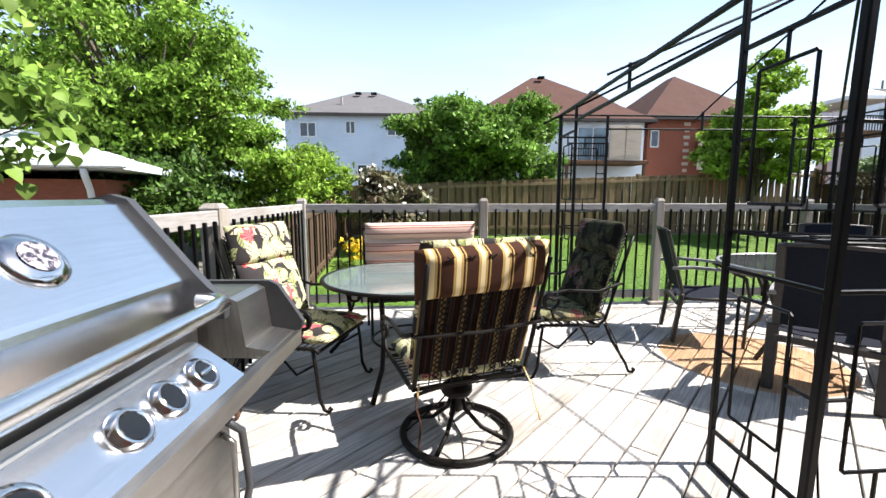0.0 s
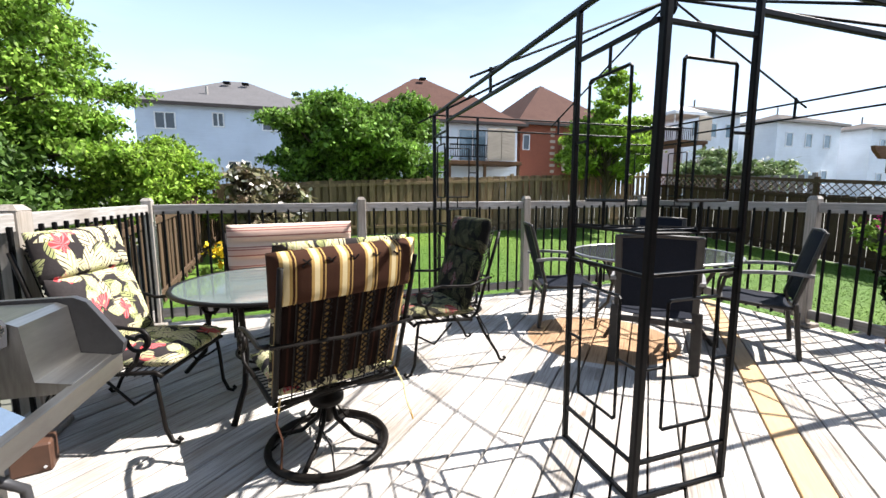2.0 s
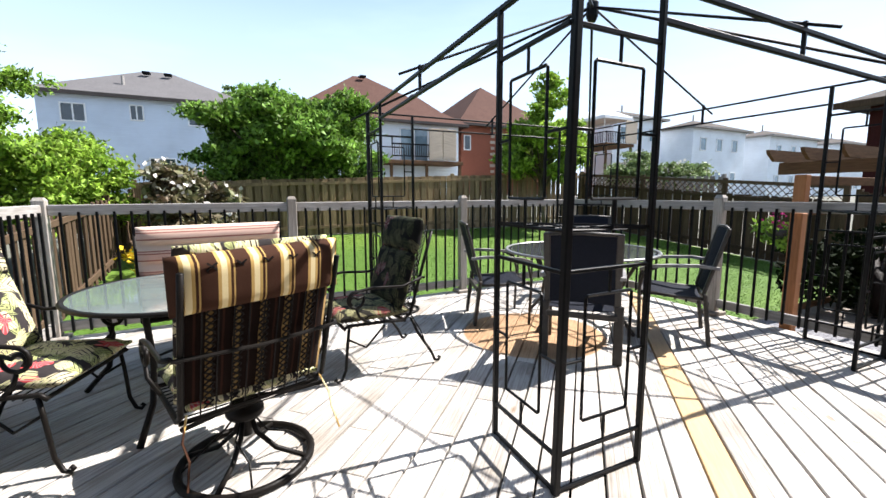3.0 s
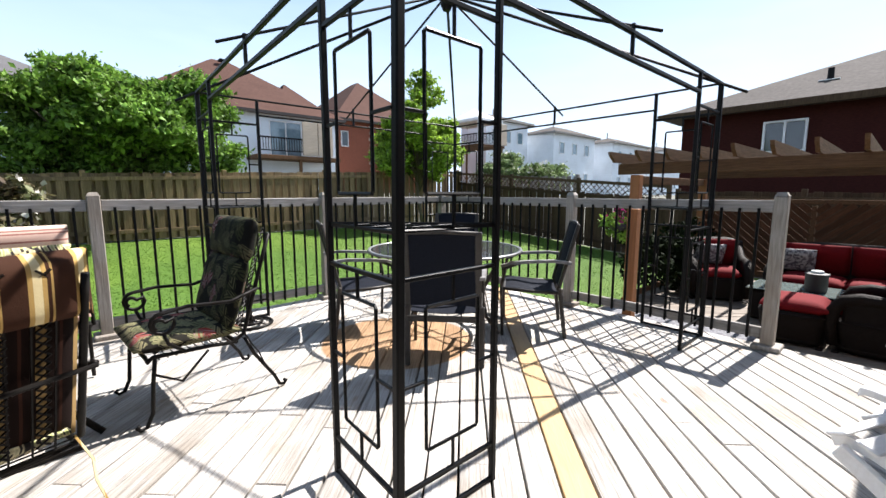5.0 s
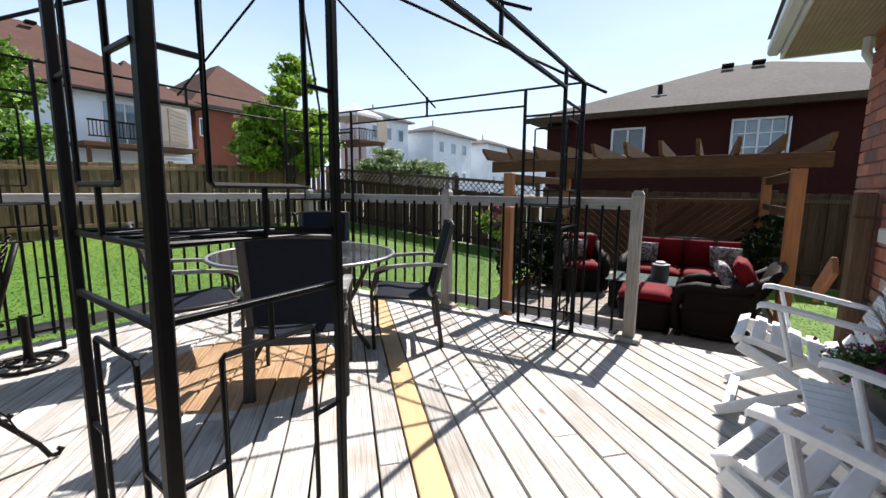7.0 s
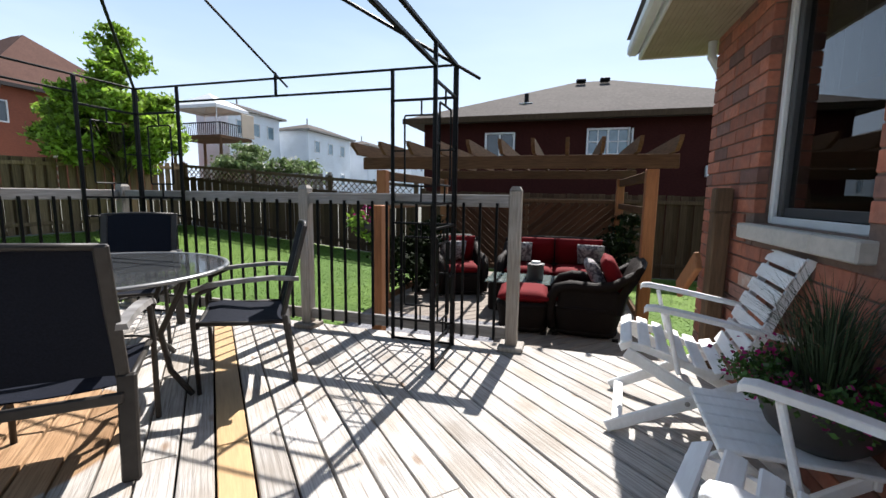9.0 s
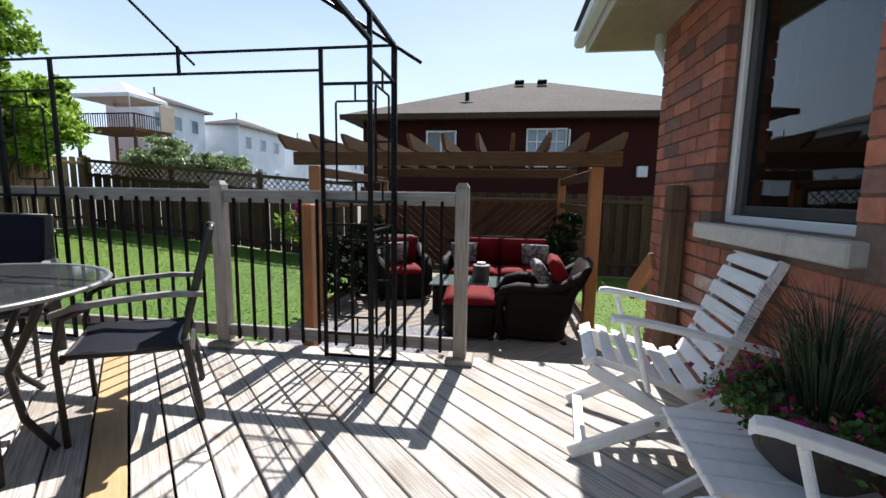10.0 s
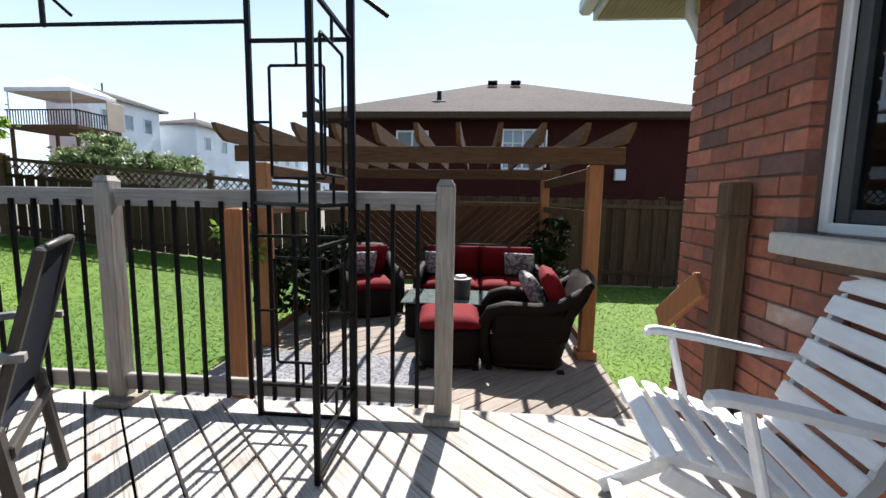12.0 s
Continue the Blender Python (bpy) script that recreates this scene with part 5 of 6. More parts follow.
for y in (1.60, 2.56):
    for x in (0.16, 0.6):
        part("caster", Geo().lathe([(0.02, -0.018), (0.045, -0.014), (0.045, 0.014), (0.02, 0.018)], 16, Matrix.Translation((x, y, 0.046)) @ Matrix.Rotation(radians(90), 4, "X")), grill_dark, bq, smooth=True)
        part("caster_fork", Geo().box((x, y, 0.085), (0.05, 0.05, 0.06), 0.008), grill_dark, bq)
part("gas_hose", Geo().tube([(0.68, 2.50, 0.66), (0.72, 2.56, 0.58), (0.73, 2.57, 0.40), (0.70, 2.55, 0.22), (0.64, 2.5, 0.15)], 0.012, 8), grill_dark, bq, smooth=True)
bl = thing("wooden_block", pose(0.14, 3.72, 0, 0, 0, 12), "dark brown stained wooden block on the deck", "block")
part("block", Geo().box((0, 0, 0.07), (0.15, 0.12, 0.14), 0.008), block_wood, bl)
part("bolt", Geo().lathe([(0.008, 0), (0.008, 0.006)], 8, pose(0.05, -0.06, 0.03, 90)), chrome, bl)


# ---- white folding garden chairs ----
def garden_chair(at):
    """Faces +y: slats over two curved rails, crossed legs and sloping arms."""
    ob = thing("folding_chair", at, "white painted slatted wooden garden chair by the brick wall", "chair", "white garden chairs")
    curve = [(0.44, 0.455), (0.40, 0.475), (0.32, 0.47), (0.24, 0.45), (0.16, 0.425), (0.08, 0.40), (0.0, 0.385), (-0.05, 0.40), (-0.085, 0.46), (-0.115, 0.54), (-0.145, 0.62), (-0.175, 0.70), (-0.205, 0.78), (-0.24, 0.86), (-0.275, 0.94)]
    seat_pts, back_pts = curve[:8], curve[6:]
    for s in (-1, 1):
        x = s * 0.205
        for nm, cv in (("seat_rail", seat_pts), ("back_rail", back_pts)):
            v, f = [], []
            for i, (y, z) in enumerate(cv):
                y2, z2 = cv[min(i + 1, len(cv) - 1)]
                y1, z1 = cv[max(i - 1, 0)]
                l_ = math.hypot(y2 - y1, z2 - z1)
                ny, nz = (z2 - z1) / l_, -(y2 - y1) / l_
                if nz > 0:
                    ny, nz = -ny, -nz
                if nm == "back_rail" and i > 2:
                    ny, nz = -abs((z2 - z1) / l_), -abs((y2 - y1) / l_)
                for dx in (-0.011, 0.011):
                    for k in (0.010, 0.046):
                        v.append((x + dx, y + ny * k, z + nz * k))
            for i in range(len(cv) - 1):
                a = i * 4
                f += [(a, a + 1, a + 5, a + 4), (a + 2, a + 6, a + 7, a + 3), (a, a + 4, a + 6, a + 2), (a + 1, a + 3, a + 7, a + 5)]
            k = (len(cv) - 1) * 4
            f += [(0, 2, 3, 1), (k, k + 1, k + 3, k + 2)]
            part(nm, Geo().add(v, f), white_paint, ob)
        part("front_leg", Geo().beam((s * 0.235, 0.40, 0.42), (s * 0.235, -0.36, 0.02), 0.022, 0.06, 0.006), white_paint, ob)
        part("rear_leg", Geo().beam((s * 0.26, -0.20, 0.40), (s * 0.26, 0.47, 0.02), 0.022, 0.06, 0.006), white_paint, ob)
        part("bolt", Geo().lathe([(0.012, 0), (0.010, 0.006)], 10, pose(s * 0.272, 0.12, 0.22, 0, 90 * s)), steel_dull, ob)
        xa = s * 0.29
        v, f = [], []
        pts = [(0.335, 0.655, 0.016), (0.325, 0.668, 0.026), (0.29, 0.672, 0.031), (0.15, 0.655, 0.031), (-0.1, 0.615, 0.028), (-0.27, 0.585, 0.022)]
        for y, z, w in pts:
            v += [(xa - w, y, z - 0.011), (xa + w, y, z - 0.011), (xa + w, y, z + 0.009), (xa + w * 0.85, y, z + 0.012), (xa - w * 0.85, y, z + 0.012), (xa - w, y, z + 0.009)]
        for i in range(len(pts) - 1):
            for j in range(6):
                f.append((i * 6 + j, i * 6 + (j + 1) % 6, (i + 1) * 6 + (j + 1) % 6, (i + 1) * 6 + j))
        f += [tuple(range(6))[::-1], tuple(len(pts) * 6 - 6 + j for j in range(6))]
        part("arm", Geo().add(v, f), white_paint, ob)
        part("arm_post", Geo().beam((xa, 0.24, 0.65), (xa, 0.17, 0.37), 0.022, 0.044, 0.006, up=(1, 0, 0)), white_paint, ob)
    slat = Geo().box((0, 0, 0), (0.51, 0.060, 0.014), 0.005).mesh("slat", white_paint)
    wide = Geo().box((0, 0, 0), (0.45, 0.066, 0.013), 0.005).mesh("slat", white_paint)

    def lay(cv, mesh_, count):
        tot = [0.0]
        for p, q in zip(cv, cv[1:]):
            tot.append(tot[-1] + math.hypot(q[0] - p[0], q[1] - p[1]))
        for i in range(count):
            s = (i + 0.5) / count * tot[-1]
            k = max(j for j in range(len(tot) - 1) if tot[j] <= s)
            u = (s - tot[k]) / (tot[k + 1] - tot[k])
            y, z = (cv[k][0] + (cv[k + 1][0] - cv[k][0]) * u, cv[k][1] + (cv[k + 1][1] - cv[k][1]) * u)
            a = math.degrees(math.atan2(cv[k + 1][1] - cv[k][1], -(cv[k + 1][0] - cv[k][0])))
            part("slat", mesh_, white_paint, ob, at=pose(0, y, z, -a, 0, 0))

    lay(seat_pts, slat, 6)
    lay(curve[7:], wide, 7)
    part("stretcher", Geo().box((0, 0.42, 0.055), (0.50, 0.05, 0.016), 0.004), white_paint, ob)
    part("stretcher", Geo().box((0, -0.30, 0.06), (0.46, 0.05, 0.016), 0.004), white_paint, ob)
    return ob


garden_chair(pose(5.16, 1.045, 0, 0, 0, -7))
garden_chair(pose(3.70, 1.11, 0, 0, 0, -24))
st = thing("side_table", pose(4.52, 1.02, 0, 0, 0, -4), "white slatted wooden side table", "table")
for i in range(6):
    part("slat", Geo().box((-0.21 + i * 0.084, 0, 0.355), (0.076, 0.46, 0.018), 0.005), white_paint, st)
for y in (-0.2, 0.2):
    part("apron", Geo().box((0, y, 0.325), (0.46, 0.02, 0.04), 0.004), white_paint, st)
for s in (-1, 1):
    part("leg", Geo().beam((s * 0.18, 0.2, 0.33), (s * 0.18, -0.2, 0.01), 0.02, 0.045, 0.005), white_paint, st)
    part("leg", Geo().beam((s * 0.205, -0.2, 0.33), (s * 0.205, 0.2, 0.01), 0.02, 0.045, 0.005), white_paint, st)


# ---- plants ----
def leaf_material(name, c1, c2, warm=0.25, lo=0.4, hi=1.5):
    m = material(name, c1, c2, 0.55, scale=3.0, bump=0.0, big=1.0, spec=0.22)
    n, l = m.node_tree.nodes, m.node_tree.links
    b = n["Principled BSDF"]
    gi = n.new("ShaderNodeNewGeometry")
    r = n.new("ShaderNodeMapRange")
    r.inputs["To Min"].default_value, r.inputs["To Max"].default_value = lo, hi
    l.new(gi.outputs["Random Per Island"], r.inputs["Value"])
    hs = n.new("ShaderNodeHueSaturation")
    l.new(b.inputs["Base Color"].links[0].from_socket, hs.inputs["Color"])
    l.new(r.outputs[0], hs.inputs["Value"])
    l.new(hs.outputs[0], b.inputs["Base Color"])
    tr = n.new("ShaderNodeBsdfTranslucent")
    l.new(hs.outputs[0], tr.inputs["Color"])
    mx = n.new("ShaderNodeMixShader")
    mx.inputs[0].default_value = warm
    l.new(b.outputs[0], mx.inputs[1])
    l.new(tr.outputs[0], mx.inputs[2])
    l.new(mx.outputs[0], n["Material Output"].inputs["Surface"])
    return m


leaf_green = leaf_material("leaf_green", (0.27, 0.42, 0.065), (0.13, 0.24, 0.03), 0.34, 0.25, 1.7)
leaf_lime = leaf_material("leaf_lime", (0.33, 0.48, 0.065), (0.19, 0.33, 0.035), 0.36, 0.3, 1.5)
leaf_deep = leaf_material("leaf_deep", (0.20, 0.34, 0.06), (0.095, 0.19, 0.025), 0.3, 0.25, 1.6)
# near-black leaf copy: the pergola's shade is put into this colour
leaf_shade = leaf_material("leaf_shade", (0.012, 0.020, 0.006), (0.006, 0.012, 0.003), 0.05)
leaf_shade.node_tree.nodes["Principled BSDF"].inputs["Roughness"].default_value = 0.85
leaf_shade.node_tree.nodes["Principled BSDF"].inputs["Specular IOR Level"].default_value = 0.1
leaf_dusk = leaf_material("leaf_dusk", (0.09, 0.17, 0.03), (0.05, 0.10, 0.018), 0.25)
# leaf green darkened for the pot, which stands in shade by the wall
leaf_pot = leaf_material("leaf_pot", (0.06, 0.125, 0.028), (0.03, 0.075, 0.015), 0.2)
leaf_lilac = leaf_material("leaf_lilac", (0.29, 0.43, 0.085), (0.17, 0.28, 0.045), 0.4, 0.5, 1.4)
leaf_spike = leaf_material("leaf_spike", (0.055, 0.085, 0.045), (0.03, 0.05, 0.025), 0.1)
leaf_olive = leaf_material("leaf_olive", (0.12, 0.15, 0.06), (0.16, 0.10, 0.07), 0.25)
leaf_grey = leaf_material("leaf_grey_green", (0.25, 0.33, 0.14), (0.13, 0.19, 0.07), 0.25)
petal_white = leaf_material("white_petal", (0.7, 0.68, 0.62), (0.6, 0.55, 0.5), 0.2)
petal_pink = leaf_material("magenta_petal", (0.45, 0.02, 0.18), (0.3, 0.01, 0.12), 0.25)
petal_yellow = leaf_material("yellow_petal", (0.7, 0.5, 0.03), (0.6, 0.4, 0.02), 0.25)


def leaves(centres, size, seed, spread=1.0, droop=0.3, long=1.9):
    """Folded leaves at the centres, one small mesh of four points each."""
    rg = np.random.default_rng(seed)
    c = np.asarray(centres, float)
    n = len(c)
    d = rg.normal(size=(n, 3))
    d[:, 2] -= droop
    d /= np.linalg.norm(d, axis=1)[:, None]
    up = rg.normal(size=(n, 3)) + (0, 0, 1.2)
    w = np.cross(d, up)
    w /= np.linalg.norm(w, axis=1)[:, None] + 1e-9
    nn = np.cross(w, d)
    s = size * rg.uniform(0.6, 1.3, (n, 1))
    tip, base = c + d * s * 0.5 * long, c - d * s * 0.5 * long
    a, b = c + w * s * 0.5 - nn * s * 0.15, c - w * s * 0.5 - nn * s * 0.15
    v = np.stack([base, a, tip, b], 1).reshape(-1, 3)
    me = bpy.data.meshes.new("leaves")
    me.vertices.add(4 * n)
    me.vertices.foreach_set("co", v.ravel())
    k = np.arange(n)[:, None] * 4
    loops = np.concatenate([k, k + 1, k + 2, k, k + 2, k + 3], 1).ravel()
    me.loops.add(6 * n)
    me.loops.foreach_set("vertex_index", loops)
    me.polygons.add(2 * n)
    me.polygons.foreach_set("loop_start", np.arange(2 * n) * 3)
    me.update(calc_edges=True)
    return me


def crown_points(n, blobs, seed, shell=0.55):
    """Points in and near the skins of a set of blobs (x, y, z, rx, rz)."""
    rg = np.random.default_rng(seed)
    out = []
    wts = np.array([b[3] ** 2 for b in blobs])
    for b, k in zip(blobs, (wts / wts.sum() * n).astype(int)):
        # clumps on the skin, leaves round the clumps
        m = max(6, int(k / 60))
        d = rg.normal(size=(m, 3))
        d /= np.linalg.norm(d, axis=1)[:, None]
        rad = rg.uniform(shell, 1.12, (m, 1))
        cl = d * rad * (b[3], b[3], b[4]) + b[:3]
        pick = rg.integers(0, m, k)
        out.append(cl[pick] + rg.normal(size=(k, 3)) * (0.15 * b[3] ** 0.5, 0.15 * b[3] ** 0.5, 0.085 * b[3] ** 0.5))
    return np.concatenate(out)


def tree(name, base, blobs, count, size, mat, label, seed, trunk=0.12, droop=0.3, category="tree", shell=0.55):
    """A tapered trunk, limbs into each blob of the crown, and many small leaves."""
    ob = thing(name, pose(0, 0, 0), label, category)
    b = Vector(base)
    rnd = random.Random(seed)
    top = max(blobs, key=lambda q: q[2])
    mid = Vector((sum(q[0] for q in blobs) / len(blobs), sum(q[1] for q in blobs) / len(blobs), b.z + (top[2] - b.z) * 0.45))
    pts = [b, b.lerp(mid, 0.5) + Vector((rnd.uniform(-.08, .08), rnd.uniform(-.08, .08), 0)), mid, mid.lerp(Vector(top[:3]), 0.8)]
    part("trunk", Geo().tube(pts, [trunk, trunk * 0.8, trunk * 0.6, trunk * 0.15], 9), bark, ob, smooth=True)
    for q in blobs:
        e = Vector(q[:3])
        st_ = b.lerp(mid, rnd.uniform(0.5, 1.0))
        br = part("limb", Geo().tube([st_, st_.lerp(e, 0.5) + Vector((0, 0, 0.1)), e], [trunk * 0.4, trunk * 0.25, trunk * 0.06], 6), bark, ob, smooth=True)
    cr = part("crown", leaves(crown_points(count, blobs, seed, shell), size, seed + 1, droop=droop), mat, ob)
    cr.data.materials.append(mat)
    tagged(cr, kind="stuff")
    return ob


def blob_cloud(c, rx, rz, n, size, seed, flat=1.0, squash=0.72):
    rg = random.Random(seed)
    out = []
    for i in range(n):
        a, e = rg.uniform(0, 2 * math.pi), math.asin(rg.uniform(-0.8, 1.0))
        k = rg.uniform(0.45, 0.85)
        s = size * rg.uniform(0.7, 1.25)
        out.append((c[0] + rx * k * math.cos(e) * math.cos(a), c[1] + rx * k * math.cos(e) * math.sin(a) * flat, c[2] + rz * k * math.sin(e), s, s * squash))
    return out


tree("broad_tree", (-4.5, 10.9, -0.1), blob_cloud((-4.45, 10.8, 3.1), 3.2, 3.0, 90, 0.62, 3, 1.0, 0.34) + blob_cloud((-3.5, 10.9, 1.75), 2.5, 1.6, 36, 0.6, 33, 1.0, 0.36), 120000, 0.058, leaf_green, "large spreading green tree beyond the low fence", 3, 0.2, 0.6)
tree("low_tree", (-5.2, 8.9, -0.2), blob_cloud((-4.2, 9.0, 1.1), 2.0, 1.1, 14, 0.7, 8), 26000, 0.07, leaf_dusk, "dense dark green shrub beyond the low fence", 8, 0.09, 0.5, "shrub")
tree("lime_shrub", (-1.25, 11.2, 0.05), blob_cloud((-1.2, 11.0, 1.35), 1.15, 1.15, 20, 0.40, 5), 26000, 0.052, leaf_lime, "bright lime green leafy shrub in the yard corner", 5, 0.07, 0.2, "shrub")
tree("flowering_shrub", (0.7, 11.4, 0.1), blob_cloud((0.75, 11.0, 1.25), 0.8, 1.05, 14, 0.33, 9), 5200, 0.085, leaf_olive, "sparse shrub with reddish leaves and pale flowers", 9, 0.05, 0.3, "shrub", 0.3)
fl = tagged(part("flowers", leaves(crown_points(260, blob_cloud((0.75, 10.95, 1.3), 0.82, 1.0, 14, 0.33, 9), 19), 0.09, 20, long=1.1), petal_white), "white blossoms on the sparse shrub", "flowers", kind="stuff")
fl.data.materials.append(petal_white)
tree("round_tree", (3.1, 14.4, 0.2), blob_cloud((3.1, 14.0, 2.85), 2.6, 1.65, 60, 0.50, 12, 1.0, 0.5) + [(1.2 + 0.75 * i, 13.5, 1.95 + 0.15 * (i % 2), 0.62, 0.5) for i in range(6)], 92000, 0.075, leaf_deep, "rounded dense green tree leaning over the back fence", 12, 0.16, 0.2)
tree("young_maple", (10.6, 12.15, 0.15), blob_cloud((10.5, 12.1, 2.7), 1.5, 1.75, 40, 0.40, 14) + [(10.6, 12.1, 4.3, 0.5, 0.5), (10.5, 12.1, 4.8, 0.25, 0.35)], 42000, 0.075, leaf_lime, "slim young maple with light green leaves at the fence", 14, 0.06, 0.4, "tree", 0.2)
tree("white_lilac", (15.0, 11.4, -0.1), blob_cloud((14.9, 11.4, 1.9), 1.6, 0.95, 16, 0.5, 16), 18000, 0.07, leaf_grey, "grey-green bush with pale blossom behind the side fence", 16, 0.07, 0.2, "shrub")
fl = tagged(part("blossom", leaves(crown_points(900, blob_cloud((14.9, 11.4, 1.95), 1.6, 0.95, 16, 0.5, 16), 29), 0.08, 30, long=1.1), petal_white), "pale blossom on the grey-green bush", "flowers", kind="stuff")
fl.data.materials.append(petal_white)
for i, (x, y, z, r) in enumerate(((1.4, 46, 9.6, 2.0), (26.0, 60, 12.0, 2.6), (52, 9, 4.2, 1.8))):
    tree("far_tree", (x, y, 0.5), blob_cloud((x, y, z), r, r, 10, r * 0.35, 40 + i), 4000, 0.22, leaf_grey, "far tree top behind the houses", 40 + i, 0.2)
def broad_leaves(centres, size, seed):
    """Hanging heart-shaped leaves, folded along the midrib and curled at the tip."""
    rnd = random.Random(seed)
    half = [(0.0, 0.0), (0.10, 0.36), (0.26, 0.47), (0.48, 0.42), (0.72, 0.26), (0.90, 0.09)]
    g = Geo()
    for c in centres:
        d = Vector((rnd.gauss(0.3, 0.6), rnd.gauss(-0.2, 0.5), rnd.gauss(-0.5, 0.45))).normalized()
        w = d.cross(Vector((rnd.gauss(0, 0.5), rnd.gauss(0, 0.5), 1))).normalized()
        nn = w.cross(d)
        k = size * rnd.uniform(0.65, 1.25)
        fold = rnd.uniform(0.10, 0.35)
        def pt(a, b):
            return Vector(c) + d * (a * k) + w * (b * k) + nn * (abs(b) * fold * k - a * a * 0.22 * k)
        mid = [pt(a, 0) for a, b in half] + [pt(1.08, 0)]
        lf = [pt(a, b) for a, b in half[1:]]
        rt = [pt(a, -b) for a, b in half[1:]]
        m = len(lf)
        faces = [(0, 7, 1), (0, 1, 7 + m)]
        for i in range(m - 1):
            faces += [(1 + i, 7 + i, 8 + i, 2 + i), (1 + i, 2 + i, 8 + m + i, 7 + m + i)]
        faces += [(m, 6 + m, 6), (m, 6, 6 + 2 * m)]
        g.add(mid + lf + rt, faces)
    return g


NEAR = [(-0.92, 3.75, 2.62, 0.22, 0.24), (-1.02, 3.6, 2.2, 0.32, 0.26), (-0.80, 3.72, 1.88, 0.25, 0.22), (-0.95, 3.7, 1.5, 0.28, 0.20), (-1.15, 3.8, 2.9, 0.28, 0.3), (-0.72, 3.75, 1.68, 0.18, 0.14)]
nb_ = thing("near_branch", pose(0, 0, 0), "leafy branches of a young tree beside the deck", "tree")
part("trunk", Geo().tube([(-1.35, 3.4, -0.55), (-1.3, 3.45, 0.6), (-1.15, 3.55, 1.6), (-1.05, 3.65, 2.9)], [0.035, 0.03, 0.022, 0.008], 8), bark, nb_, smooth=True)
for q in NEAR:
    part("limb", Geo().tube([(-1.2, 3.52, max(0.9, q[2] - 0.7)), (-1.05, 3.6, q[2] - 0.2), q[:3]], [0.012, 0.008, 0.003], 6), bark, nb_, smooth=True)
tagged(part("crown", broad_leaves(crown_points(520, NEAR, 23, 0.2), 0.078, 24), leaf_lilac, nb_, smooth=True), kind="stuff")
yf = tagged(part("yellow_flowers", leaves(crown_points(240, [(0.15, 9.6, 0.30, 0.28, 0.25)], 50), 0.07, 51, long=1.2), petal_yellow), "yellow flowers at the foot of the low fence", "flowers", kind="stuff")
yf.data.materials.append(petal_yellow)

# planter with spiky grass and petunias on the side table
pt = thing("flower_pot", pose(4.42, 0.93, 0.364), "dark bowl planter with spiky grass and magenta petunias", "plant pot")
part("bowl", Geo().lathe([(0.10, 0.0), (0.15, 0.05), (0.185, 0.14), (0.20, 0.20), (0.205, 0.21), (0.19, 0.212), (0.18, 0.19)], 28), pot_mat, pt, smooth=True)
part("soil", Geo().lathe([(0.18, 0.185), (0.10, 0.195)], 20), bark, pt)
rg = random.Random(4)
g = Geo()
for i in range(380):
    a, r0 = rg.uniform(0, 2 * math.pi), rg.uniform(0, 0.09)
    out, hgt = rg.uniform(0.04, 0.34), rg.uniform(0.22, 0.46)
    c, s = math.cos(a), math.sin(a)
    w = 0.002
    p = [(r0 * c, r0 * s, 0.19), ((r0 + out * 0.35) * c, (r0 + out * 0.35) * s, 0.19 + hgt * 0.62), ((r0 + out) * c, (r0 + out) * s, 0.19 + hgt * (1 - out * 0.5))]
    g.add([(p[0][0] - w * s, p[0][1] + w * c, p[0][2]), (p[0][0] + w * s, p[0][1] - w * c, p[0][2]), (p[1][0] + w * s * .8, p[1][1] - w * c * .8, p[1][2]), (p[1][0] - w * s * .8, p[1][1] + w * c * .8, p[1][2]), p[2]], [(0, 1, 2, 3), (3, 2, 4)])
tagged(part("spiky_grass", g, leaf_spike, pt, "dark green spiky grass"), kind="stuff")
ring = [(0.19 * math.cos(a) * k, 0.19 * math.sin(a) * k, 0.22, 0.055, 0.045) for a, k in ((0.3, 1), (1.2, 1.1), (2.0, 1.1), (2.8, 1.2), (3.6, 1.0), (4.4, 1), (5.4, 1))]
me = leaves(crown_points(2200, ring, 61), 0.015, 62, long=1.6)
me.materials.append(leaf_pot)
tagged(part("foliage", me, leaf_pot, pt), kind="stuff")
me = leaves(crown_points(300, [(q[0] * 1.05, q[1] * 1.05, q[2] + 0.01, 0.07, 0.045) for q in ring], 63), 0.020, 64, long=1.0)
me.materials.append(petal_pink)
tagged(part("petunia_bloom", me, petal_pink, pt, "magenta petunia blooms"), kind="stuff")


